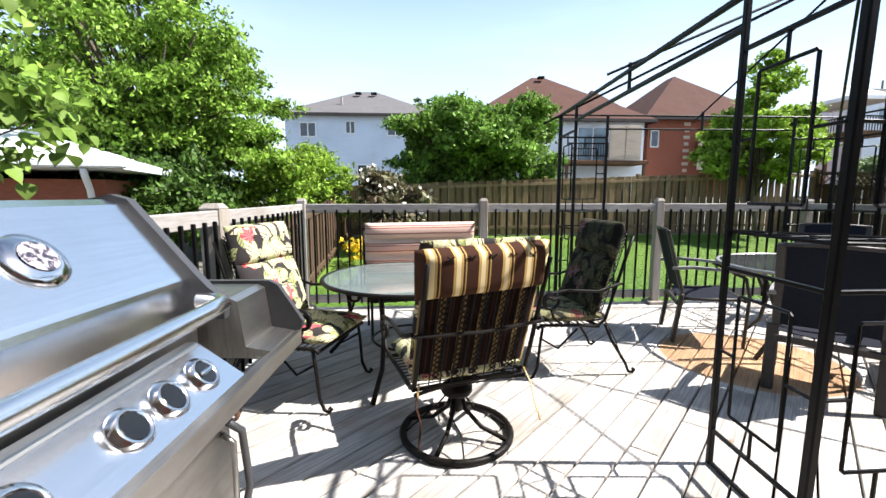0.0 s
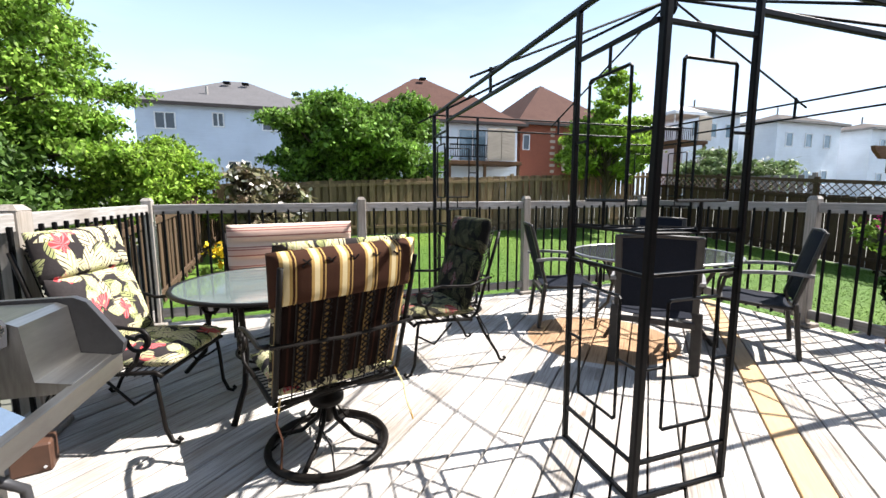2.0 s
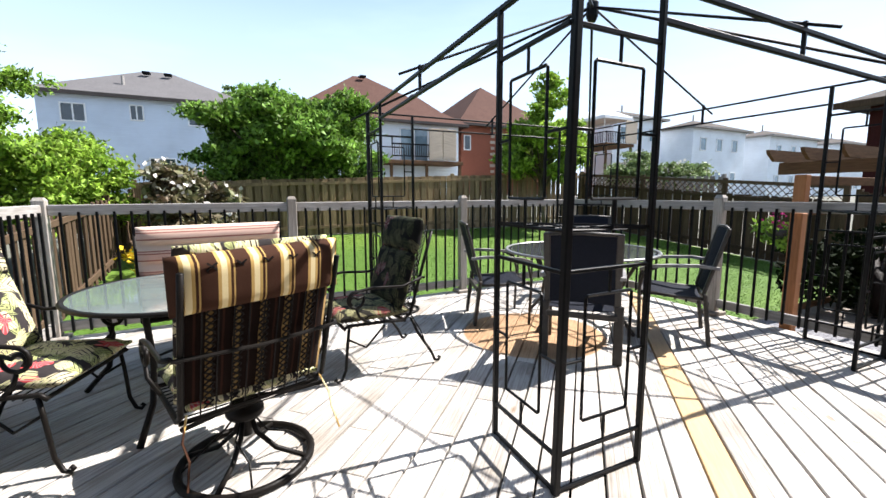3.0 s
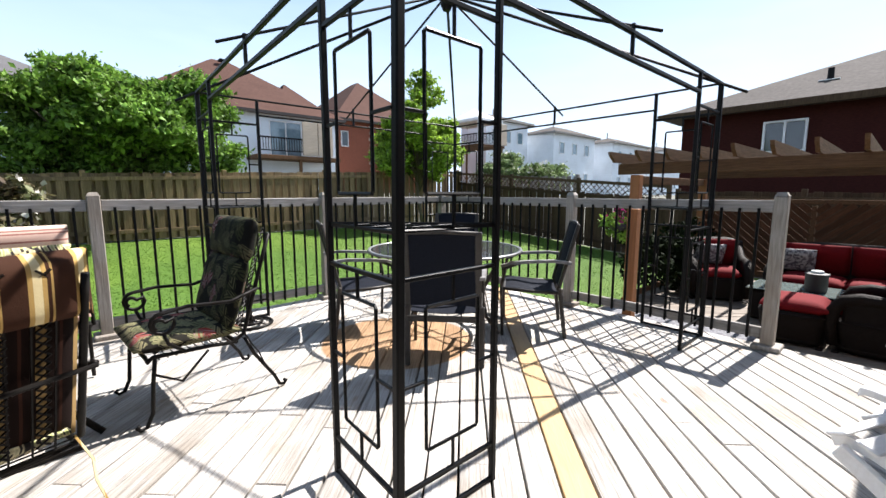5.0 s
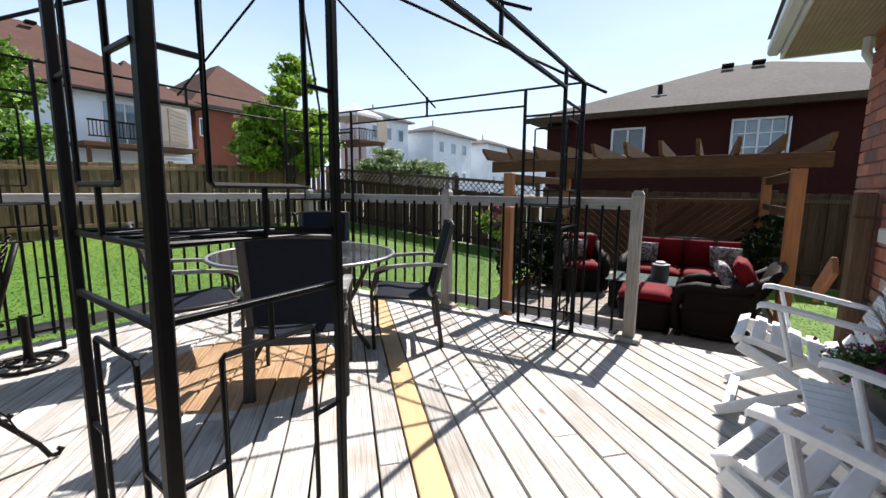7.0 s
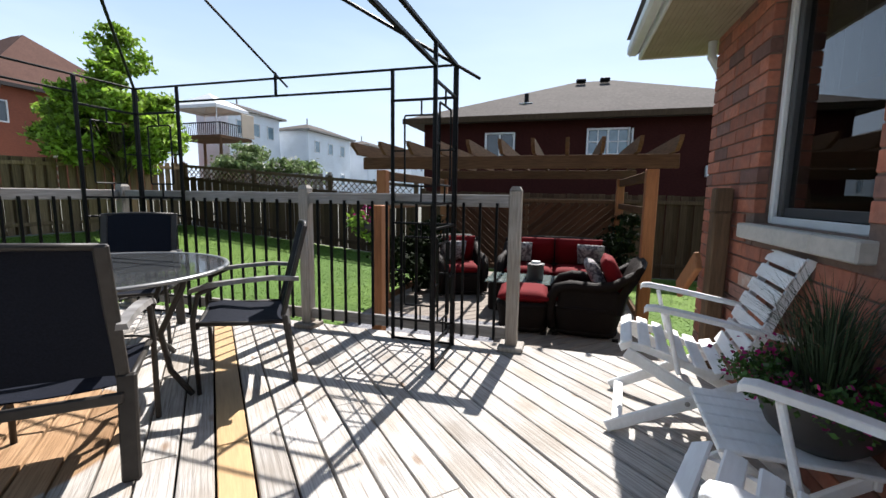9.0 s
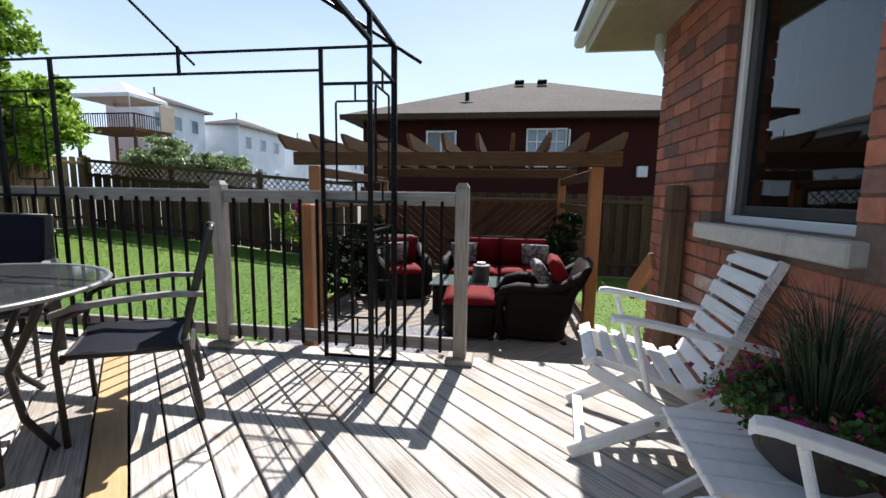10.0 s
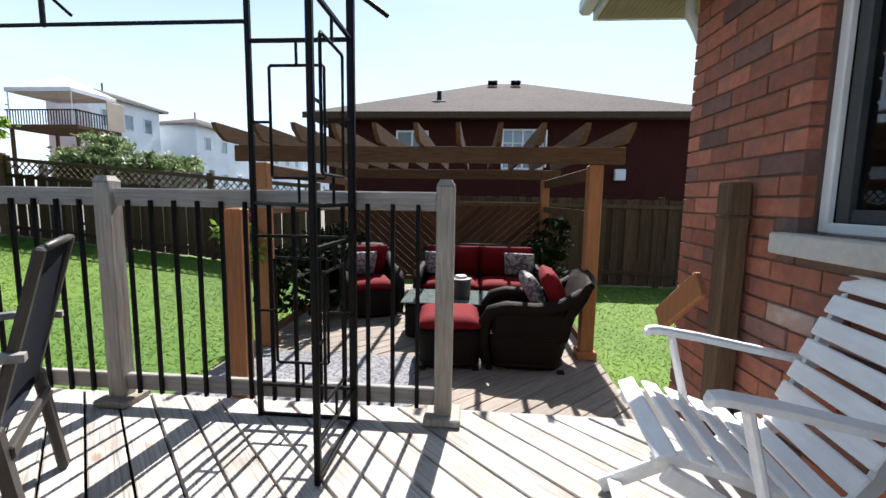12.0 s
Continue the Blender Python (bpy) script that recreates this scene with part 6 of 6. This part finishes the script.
# ---- furniture under the pergola ----
def wicker_seat(name, at, w, d, label, back=True, cushions=1, pillows=0, arms=True, h=0.36):
    """Faces +y: a woven body with rounded arms, red seat and back cushions."""
    ob = thing(name, at, label, name.replace("wicker_", "").replace("_", " "))
    body = Geo()
    rows = [(0.02, 0.86), (0.10, 0.90), (0.22, 0.98), (h - 0.06, 1.0), (h, 0.97)]
    n = 28
    ring = []
    for z, k in rows:
        for i in range(n):
            a = 2 * math.pi * i / n
            cx, sy = math.cos(a), math.sin(a)
            q = (abs(cx) ** 5 + abs(sy) ** 5) ** -0.2
            ring.append((cx * q * w / 2 * k, sy * q * d / 2 * k, z))
    body.add(ring, [(r * n + i, r * n + (i + 1) % n, (r + 1) * n + (i + 1) % n, (r + 1) * n + i) for r in range(len(rows) - 1) for i in range(n)] + [tuple(range(n))[::-1], tuple(range((len(rows) - 1) * n, len(rows) * n))])
    part("base", body, wicker, ob, "woven dark brown wicker body", smooth=True)
    for z in (0.06, h - 0.03):
        hoop = [(math.cos(2 * math.pi * i / n) * (abs(math.cos(2 * math.pi * i / n)) ** 5 + abs(math.sin(2 * math.pi * i / n)) ** 5) ** -0.2 * w * 0.497, math.sin(2 * math.pi * i / n) * (abs(math.cos(2 * math.pi * i / n)) ** 5 + abs(math.sin(2 * math.pi * i / n)) ** 5) ** -0.2 * d * 0.497, z) for i in range(n)]
        part("braid", Geo().tube(hoop if z > 0.1 else [(x * 0.9, y * 0.9, q) for x, y, q in hoop], 0.014, 6, True), wicker, ob, smooth=True)
    cw = (w - (0.24 if arms else 0.04)) / cushions
    for i in range(cushions):
        x = -cw * (cushions - 1) / 2 + cw * i
        part("seat_cushion", Geo().pillow(cw - 0.01, d - (0.14 if back else 0.03), 0.15, pose(x, 0.06 if back else 0, h + 0.055)), red_cloth, ob, "red seat cushion", smooth=True)
        if back:
            part("back_cushion", Geo().pillow(cw - 0.02, 0.48, 0.17, pose(x, -d / 2 + 0.10, h + 0.31, 64)), red_cloth, ob, "red back cushion", smooth=True)
    if back:
        # the back leans out and its upper edge curls over
        v, f, m = [], [], 10
        prof = [(0.02, -0.06), (-0.04, 0.16), (-0.12, 0.36), (-0.20, 0.50), (-0.25, 0.53), (-0.28, 0.50), (-0.22, 0.36), (-0.13, 0.16), (-0.08, -0.06)]
        for i in range(m + 1):
            u = 2 * i / m - 1
            for y, z in prof:
                v.append((u * w / 2 * (0.98 if z > 0.3 else 0.94), -d / 2 + 0.05 + y + 0.05 * u * u, h + z - 0.10 * max(0.0, abs(u) - 0.55) * (1 if z > 0.3 else 0)))
        k = len(prof)
        for i in range(m):
            for q in range(k):
                f.append((i * k + q, i * k + (q + 1) % k, (i + 1) * k + (q + 1) % k, (i + 1) * k + q))
        f += [tuple(range(k)), tuple(m * k + q for q in range(k))[::-1]]
        part("back", Geo().add(v, f), wicker, ob, smooth=True)
    if arms:
        for s in (-1, 1):
            x = s * (w / 2 - 0.055)
            part("arm", Geo().tube([(x, -d / 2 - 0.10, h + 0.38), (x, -d / 2 + 0.10, h + 0.25), (x, -0.08, h + 0.21), (x, d / 2 - 0.20, h + 0.22), (x, d / 2 - 0.07, h + 0.18), (x, d / 2 - 0.01, h + 0.08), (x, d / 2, h - 0.08), (x, d / 2 - 0.03, 0.08)], [0.05, 0.055, 0.06, 0.062, 0.062, 0.058, 0.05, 0.045], 10), wicker, ob, smooth=True)
            part("arm_side", Geo().box((x, -0.02, h + 0.05), (0.075, d - 0.12, 0.30), 0.03), wicker, ob)
    for i in range(pillows):
        x = (-1) ** i * (w / 2 - 0.30)
        tw = tagged(part("throw_pillow", Geo().pillow(0.40, 0.36, 0.14, pose(0, 0, 0)), pillow_cloth, None, smooth=True), "grey and white patterned throw pillow", "pillow", "throw pillows")
        tw.matrix_basis = at @ pose(x, -d / 2 + 0.30, h + 0.30, 62, 0, 8 * (-1) ** i)
    for sx in (-1, 1):
        for sy in (-1, 1):
            part("foot", Geo().box((sx * (w / 2 - 0.06), sy * (d / 2 - 0.06), 0.012), (0.06, 0.06, 0.024), 0.005), wicker, ob)
    return ob


wicker_seat("wicker_armchair", pose(7.88, 1.52, LOW, 0, 0, -3), 0.78, 0.76, "dark wicker armchair with bright red cushions", pillows=1)
wicker_seat("wicker_ottoman", pose(7.80, 2.24, LOW, 0, 0, 4), 0.70, 0.60, "dark wicker ottoman with a red cushion", back=False, arms=False, h=0.36)
wicker_seat("wicker_sofa", pose(9.55, 1.95, LOW, 0, 0, 90), 1.70, 0.80, "dark wicker sofa with red cushions and patterned pillows", cushions=2, pillows=2)
wicker_seat("wicker_armchair", pose(9.35, 3.42, LOW, 0, 0, 112), 0.80, 0.76, "dark wicker armchair with red cushions in the pergola corner", pillows=1)
ct2 = thing("coffee_table", pose(8.60, 2.30, LOW), "dark wicker coffee table with a glass top", "table")
part("body", Geo().box((0, 0, 0.21), (0.62, 0.92, 0.38), 0.03), wicker, ct2)
part("tabletop", Geo().box((0, 0, 0.42), (0.70, 1.0, 0.015), 0.004), glass_frost, ct2, "pale glass top")
lp = thing("lantern_pot", pose(8.55, 2.16, LOW + 0.428), "black cylindrical fire pot on the coffee table", "pot")
part("body", Geo().lathe([(0.10, 0.0), (0.11, 0.02), (0.11, 0.20), (0.12, 0.21)], 20), pot_mat, lp, smooth=True)
part("lid", Geo().lathe([(0.122, 0.211), (0.12, 0.222), (0.07, 0.228)], 20), pot_mat, lp)
part("cap", Geo().lathe([(0.065, 0.229), (0.06, 0.255), (0.02, 0.262)], 16), gutter_mat, lp, "small pale cap")
rg2 = tagged(part("rug", Geo().box((7.15, 3.35, LOW + 0.006), (1.25, 1.75, 0.008), 0.003), rug_cloth), "grey patterned outdoor rug on the lower deck", "rug")
# climbers wear the near-black leaf colour that holds the pergola shade
vn = tagged(part("climbing_plant", leaves(crown_points(5000, [(8.6 + 0.5 * i, 4.12, 0.2 + 0.15 * math.sin(i * 2.1), 0.32, 0.55) for i in range(5)] + [(9.9 + 0.4 * i, 0.95, 0.3, 0.26, 0.60) for i in range(3)], 71), 0.06, 72), leaf_shade), "leafy climbers on the pergola side rails, coloured for deep shade", "plant", kind="stuff")
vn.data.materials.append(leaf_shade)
hb = thing("hanging_basket", pose(7.86, 4.32, 0.78), "hanging basket with trailing green plant and red blooms", "plant pot")
part("basket", Geo().lathe([(0.05, -0.12), (0.11, -0.06), (0.14, 0.02)], 18), pot_mat, hb, smooth=True)
me = leaves(crown_points(500, [(0, 0, 0.06, 0.19, 0.13), (0.05, -0.05, -0.06, 0.15, 0.15)], 73), 0.045, 74)
me.materials.append(leaf_green)
tagged(part("foliage", me, leaf_green, hb), kind="stuff")
me = leaves(crown_points(40, [(0, 0, 0.12, 0.17, 0.08)], 75), 0.045, 76, long=1.0)
me.materials.append(petal_pink)
tagged(part("blooms", me, petal_pink, hb), kind="stuff")
part("hanger", Geo().tube([(0.12, -0.17, 0.50), (0.04, -0.05, 0.48), (0, 0, 0.42), (0, 0, 0.05)], 0.006), black_metal, hb)

# low outbuilding past the railing, with gutter and downspout
ob_ = thing("outbuilding", pose(-2.55, 7.25, 0, 0, 0, 14), "low brick outbuilding with a pale roof edge and gutter", "building")
part("wall", Geo().box((-2.6, 1.4, 0.45), (4.6, 2.4, 2.1)), far_brick, ob_)
part("roof", Geo().add([(-5.4, -0.2, 1.62), (0.05, -0.2, 1.62), (0.05, 3.0, 1.62), (-5.4, 3.0, 1.62), (-5.4, -0.2, 1.72), (0.05, -0.2, 1.72), (-1.6, 1.4, 2.25), (-5.4, 1.4, 2.25), (0.05, 3.0, 1.72), (-5.4, 3.0, 1.72)], [(3, 2, 1, 0), (0, 1, 5, 4), (4, 5, 6, 7), (1, 2, 8, 5), (5, 8, 6), (8, 9, 7, 6), (2, 3, 9, 8), (3, 0, 4, 7, 9)]), gutter_mat, ob_)
part("gutter", Geo().box((-2.65, -0.26, 1.68), (5.5, 0.11, 0.10), 0.02), white_frame, ob_)
part("downspout", Geo().tube([(-0.35, -0.26, 1.62), (-0.36, -0.2, 1.52), (-0.42, 0.05, 1.36), (-0.44, 0.12, 1.25), (-0.44, 0.14, -0.5)], 0.04, 10), white_frame, ob_, smooth=True)

# ---- pieces of the large surfaces ----
# deck boards, laid at 45 degrees
deck = tagged(new("floor"), "weathered pale wooden deck of diagonal boards", "deck", kind="structure")
DECK = [(-0.08, WALL_Y + 0.004), (6.06, WALL_Y + 0.004), (6.06, 6.18), (-0.08, 6.18)]
PITCH = 0.1472


def boards(parent, area, z, mat, pitch, gap, nx, ny, origin, special=None, thick=0.035):
    """Boards that run square to (nx, ny), clipped to the area and cut into lengths."""
    vals = [nx * x + ny * y for x, y in area]
    k0, k1 = math.floor((min(vals) - origin) / pitch), math.ceil((max(vals) - origin) / pitch)
    tx, ty = -ny, nx
    rnd = random.Random(5)
    for k in range(k0, k1):
        lo, hi = origin + k * pitch + gap / 2, origin + (k + 1) * pitch - gap / 2
        strip = clip_strip(area, nx, ny, lo, hi)
        if len(strip) < 3:
            continue
        ends = [tx * x + ty * y for x, y in strip]
        e0, e1 = min(ends), max(ends)
        cuts = [e0]
        if e1 - e0 > 4.2:
            cuts.append(e0 + (e1 - e0) * rnd.uniform(0.35, 0.65))
        cuts.append(e1)
        for a, b in zip(cuts, cuts[1:]):
            poly = clip_strip(strip, tx, ty, a + 0.0015, b - 0.0015)
            if len(poly) < 3:
                continue
            c = Vector((sum(p[0] for p in poly) / len(poly), sum(p[1] for p in poly) / len(poly), 0))
            turn = math.atan2(ty, tx)
            inv = Matrix.Rotation(-turn, 4, "Z")
            local = [(inv @ (Vector((x, y, 0)) - c)).to_2d() for x, y in poly]
            if sum(p[0] * q[1] - q[0] * p[1] for p, q in zip(local, local[1:] + local[:1])) < 0:
                local = local[::-1]
            inner = [(p[0] * (1 - 0.004 / max(0.05, abs(p[0]))), p[1] * (1 - 0.004 / max(0.02, abs(p[1])))) for p in local]
            n = len(local)
            lift = rnd.uniform(-0.002, 0.002)
            g = Geo().add([(x, y, -thick) for x, y in local] + [(x, y, -0.004) for x, y in local] + [(x, y, lift) for x, y in inner],
                          [tuple(range(n))[::-1], tuple(range(2 * n, 3 * n))] + [(r * n + i, r * n + (i + 1) % n, (r + 1) * n + (i + 1) % n, (r + 1) * n + i) for r in (0, 1) for i in range(n)])
            part("plank", g, special if special and k == 0 else mat, parent, at=Matrix.Translation(c + Vector((0, 0, z))) @ Matrix.Rotation(turn, 4, "Z"))


R2 = math.sqrt(0.5)
# round patch that stayed brown where a mat lay
dn, dl = deck_wood.node_tree.nodes, deck_wood.node_tree.links
db = dn["Principled BSDF"]
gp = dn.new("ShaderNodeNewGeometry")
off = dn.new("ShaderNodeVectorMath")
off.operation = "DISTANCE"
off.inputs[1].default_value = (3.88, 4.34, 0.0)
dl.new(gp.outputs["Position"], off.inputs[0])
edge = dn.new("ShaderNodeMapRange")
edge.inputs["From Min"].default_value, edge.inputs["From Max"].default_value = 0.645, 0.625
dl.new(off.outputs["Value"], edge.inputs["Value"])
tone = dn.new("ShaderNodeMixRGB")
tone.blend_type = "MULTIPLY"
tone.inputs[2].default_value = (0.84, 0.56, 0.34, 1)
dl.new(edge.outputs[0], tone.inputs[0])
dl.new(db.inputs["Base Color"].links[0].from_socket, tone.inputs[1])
# knots, drawn out along the grain
tcd = dn.new("ShaderNodeTexCoord")
oi = dn.new("ShaderNodeObjectInfo")
sh2 = dn.new("ShaderNodeVectorMath")
sh2.operation = "MULTIPLY_ADD"
sh2.inputs[1].default_value = (57, 29, 13)
dl.new(oi.outputs["Random"], sh2.inputs[0])
dl.new(tcd.outputs["Object"], sh2.inputs[2])
mpd = dn.new("ShaderNodeMapping")
mpd.inputs["Scale"].default_value = (2.2, 5.0, 0.5)
dl.new(sh2.outputs[0], mpd.inputs[0])
vk = dn.new("ShaderNodeTexVoronoi")
vk.inputs["Scale"].default_value = 1.0
dl.new(mpd.outputs[0], vk.inputs["Vector"])
kr = dn.new("ShaderNodeMapRange")
kr.inputs["From Min"].default_value, kr.inputs["From Max"].default_value = 0.13, 0.05
kr.inputs["To Max"].default_value = 0.7
dl.new(vk.outputs["Distance"], kr.inputs["Value"])
knot = dn.new("ShaderNodeMixRGB")
knot.inputs[2].default_value = (0.20, 0.12, 0.065, 1)
dl.new(kr.outputs[0], knot.inputs[0])
dl.new(tone.outputs[0], knot.inputs[1])
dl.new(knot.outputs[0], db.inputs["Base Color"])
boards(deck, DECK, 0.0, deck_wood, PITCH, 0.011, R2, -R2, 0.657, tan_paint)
part("joists", Geo().box((2.985, 3.47, -0.26), (6.09, 5.38, 0.12)), fence_dark, deck)
part("skirt", Geo().box((6.075, 3.48, -0.22), (0.026, 5.4, 0.42)).box((2.985, 6.20, -0.25), (6.16, 0.03, 0.46)), rail_wood, deck)
lower = tagged(new("floor_lower"), "brown diagonal wooden boards of the lower deck", "deck", kind="structure")
LOWER = [(6.095, 0.80), (11.3, 0.80), (11.3, 4.32), (6.095, 4.32)]
boards(lower, LOWER, LOW, lower_wood, 0.15, 0.008, R2, R2, 0.1, None)
part("joists", Geo().box((8.70, 2.56, LOW - 0.12), (5.15, 3.46, 0.14)), fence_dark, lower)

# bricks of the near wall
brick_mesh = {}


def brick(w, mat):
    key = (round(w, 3), mat.name)
    if key not in brick_mesh:
        brick_mesh[key] = Geo().box((0, 0, 0), (w, 0.06, 0.0775), 0.0035).mesh("brick", mat)
    return brick_mesh[key]


rest = Geo()
rnd = random.Random(11)
count = 0
for row in range(44):
    z = -0.42 + row * 0.087
    if z > 2.38:
        break
    x = WALL_X - (0.0 if row % 2 else 0.1325)
    first = True
    while x > 2.2:
        w = 0.255
        if first and row % 2 == 0:
            a, b = WALL_X, WALL_X - 0.1225
            x = b - 0.01
        else:
            a, b = x, x - w
            x = b - 0.01
        first = False
        blocked = WIN_L - 0.005 < (a + b) / 2 < WIN_R + 0.005 and SILL_Z - 0.10 < z < WIN_T + 0.02
        spans = [(b, a)]
        if SILL_Z - 0.10 < z < WIN_T + 0.02:
            spans = [(max(b, WIN_R + 0.004), a), (b, min(a, WIN_L - 0.004))]
        for s0, s1 in spans:
            if s1 - s0 < 0.03:
                continue
            if SILL_Z - 0.10 < z < SILL_Z + 0.01 and s0 < 5.67 and s1 > WIN_L - 0.06:
                s0 = max(s0, 5.67)
                if s1 - s0 < 0.03:
                    continue
            c = ((s0 + s1) / 2, WALL_Y - 0.03 + rnd.uniform(-0.0015, 0.0015), z)
            roll = rnd.random()
            m = brick_dark if roll < 0.14 else brick_mat
            if 0.69 < z < 0.76 and 5.05 < c[0] < 5.75:
                m = brick_pale
            if c[0] > 4.35 and count < 420 and z > 0.0:
                part("brick", brick(s1 - s0, m), m, wall_north, at=Matrix.Translation(c))
                count += 1
            else:
                rest.box(c, (s1 - s0, 0.06, 0.0775), 0.003)
tagged(part("brickwork", rest, brick_mat, wall_north), kind="stuff")

# grass blades over the lawn that can be seen
rg = np.random.default_rng(8)
zone = [(-0.3, 12.6, 6.1, 12.6, 110000), (6.1, 12.6, 4.4, 6.1, 18000), (6.6, 12.6, -3.0, 0.75, 26000)]
pts = np.concatenate([np.stack([rg.uniform(a, b, n), rg.uniform(c, d, n)], 1) for a, b, c, d, n in zone])
zz = np.where(pts[:, 1] < 4, -0.57, -0.57 + 0.77 * (pts[:, 1] - 4) / 8.7)
n = len(pts)
ang = rg.uniform(0, 2 * np.pi, n)
wd = rg.uniform(0.004, 0.008, n)
ht = rg.uniform(0.008, 0.02, n)
base = np.stack([pts[:, 0], pts[:, 1], zz], 1)
sidev = np.stack([np.cos(ang), np.sin(ang), np.zeros(n)], 1) * wd[:, None]
tipv = np.stack([rg.normal(0, 0.02, n), rg.normal(0, 0.02, n), ht], 1)
v = np.stack([base - sidev, base + sidev, base + tipv], 1).reshape(-1, 3)
me = bpy.data.meshes.new("grass")
me.vertices.add(3 * n)
me.vertices.foreach_set("co", v.ravel())
me.loops.add(3 * n)
me.loops.foreach_set("vertex_index", np.arange(3 * n))
me.polygons.add(n)
me.polygons.foreach_set("loop_start", np.arange(n) * 3)
me.update(calc_edges=True)
blade = leaf_material("grass_blade", (0.070, 0.142, 0.009), (0.048, 0.106, 0.006), 0.3, 0.9, 1.15)
me.materials.append(blade)
tagged(part("grass", me, blade), "short bright green grass of the lawn", "grass", kind="stuff")
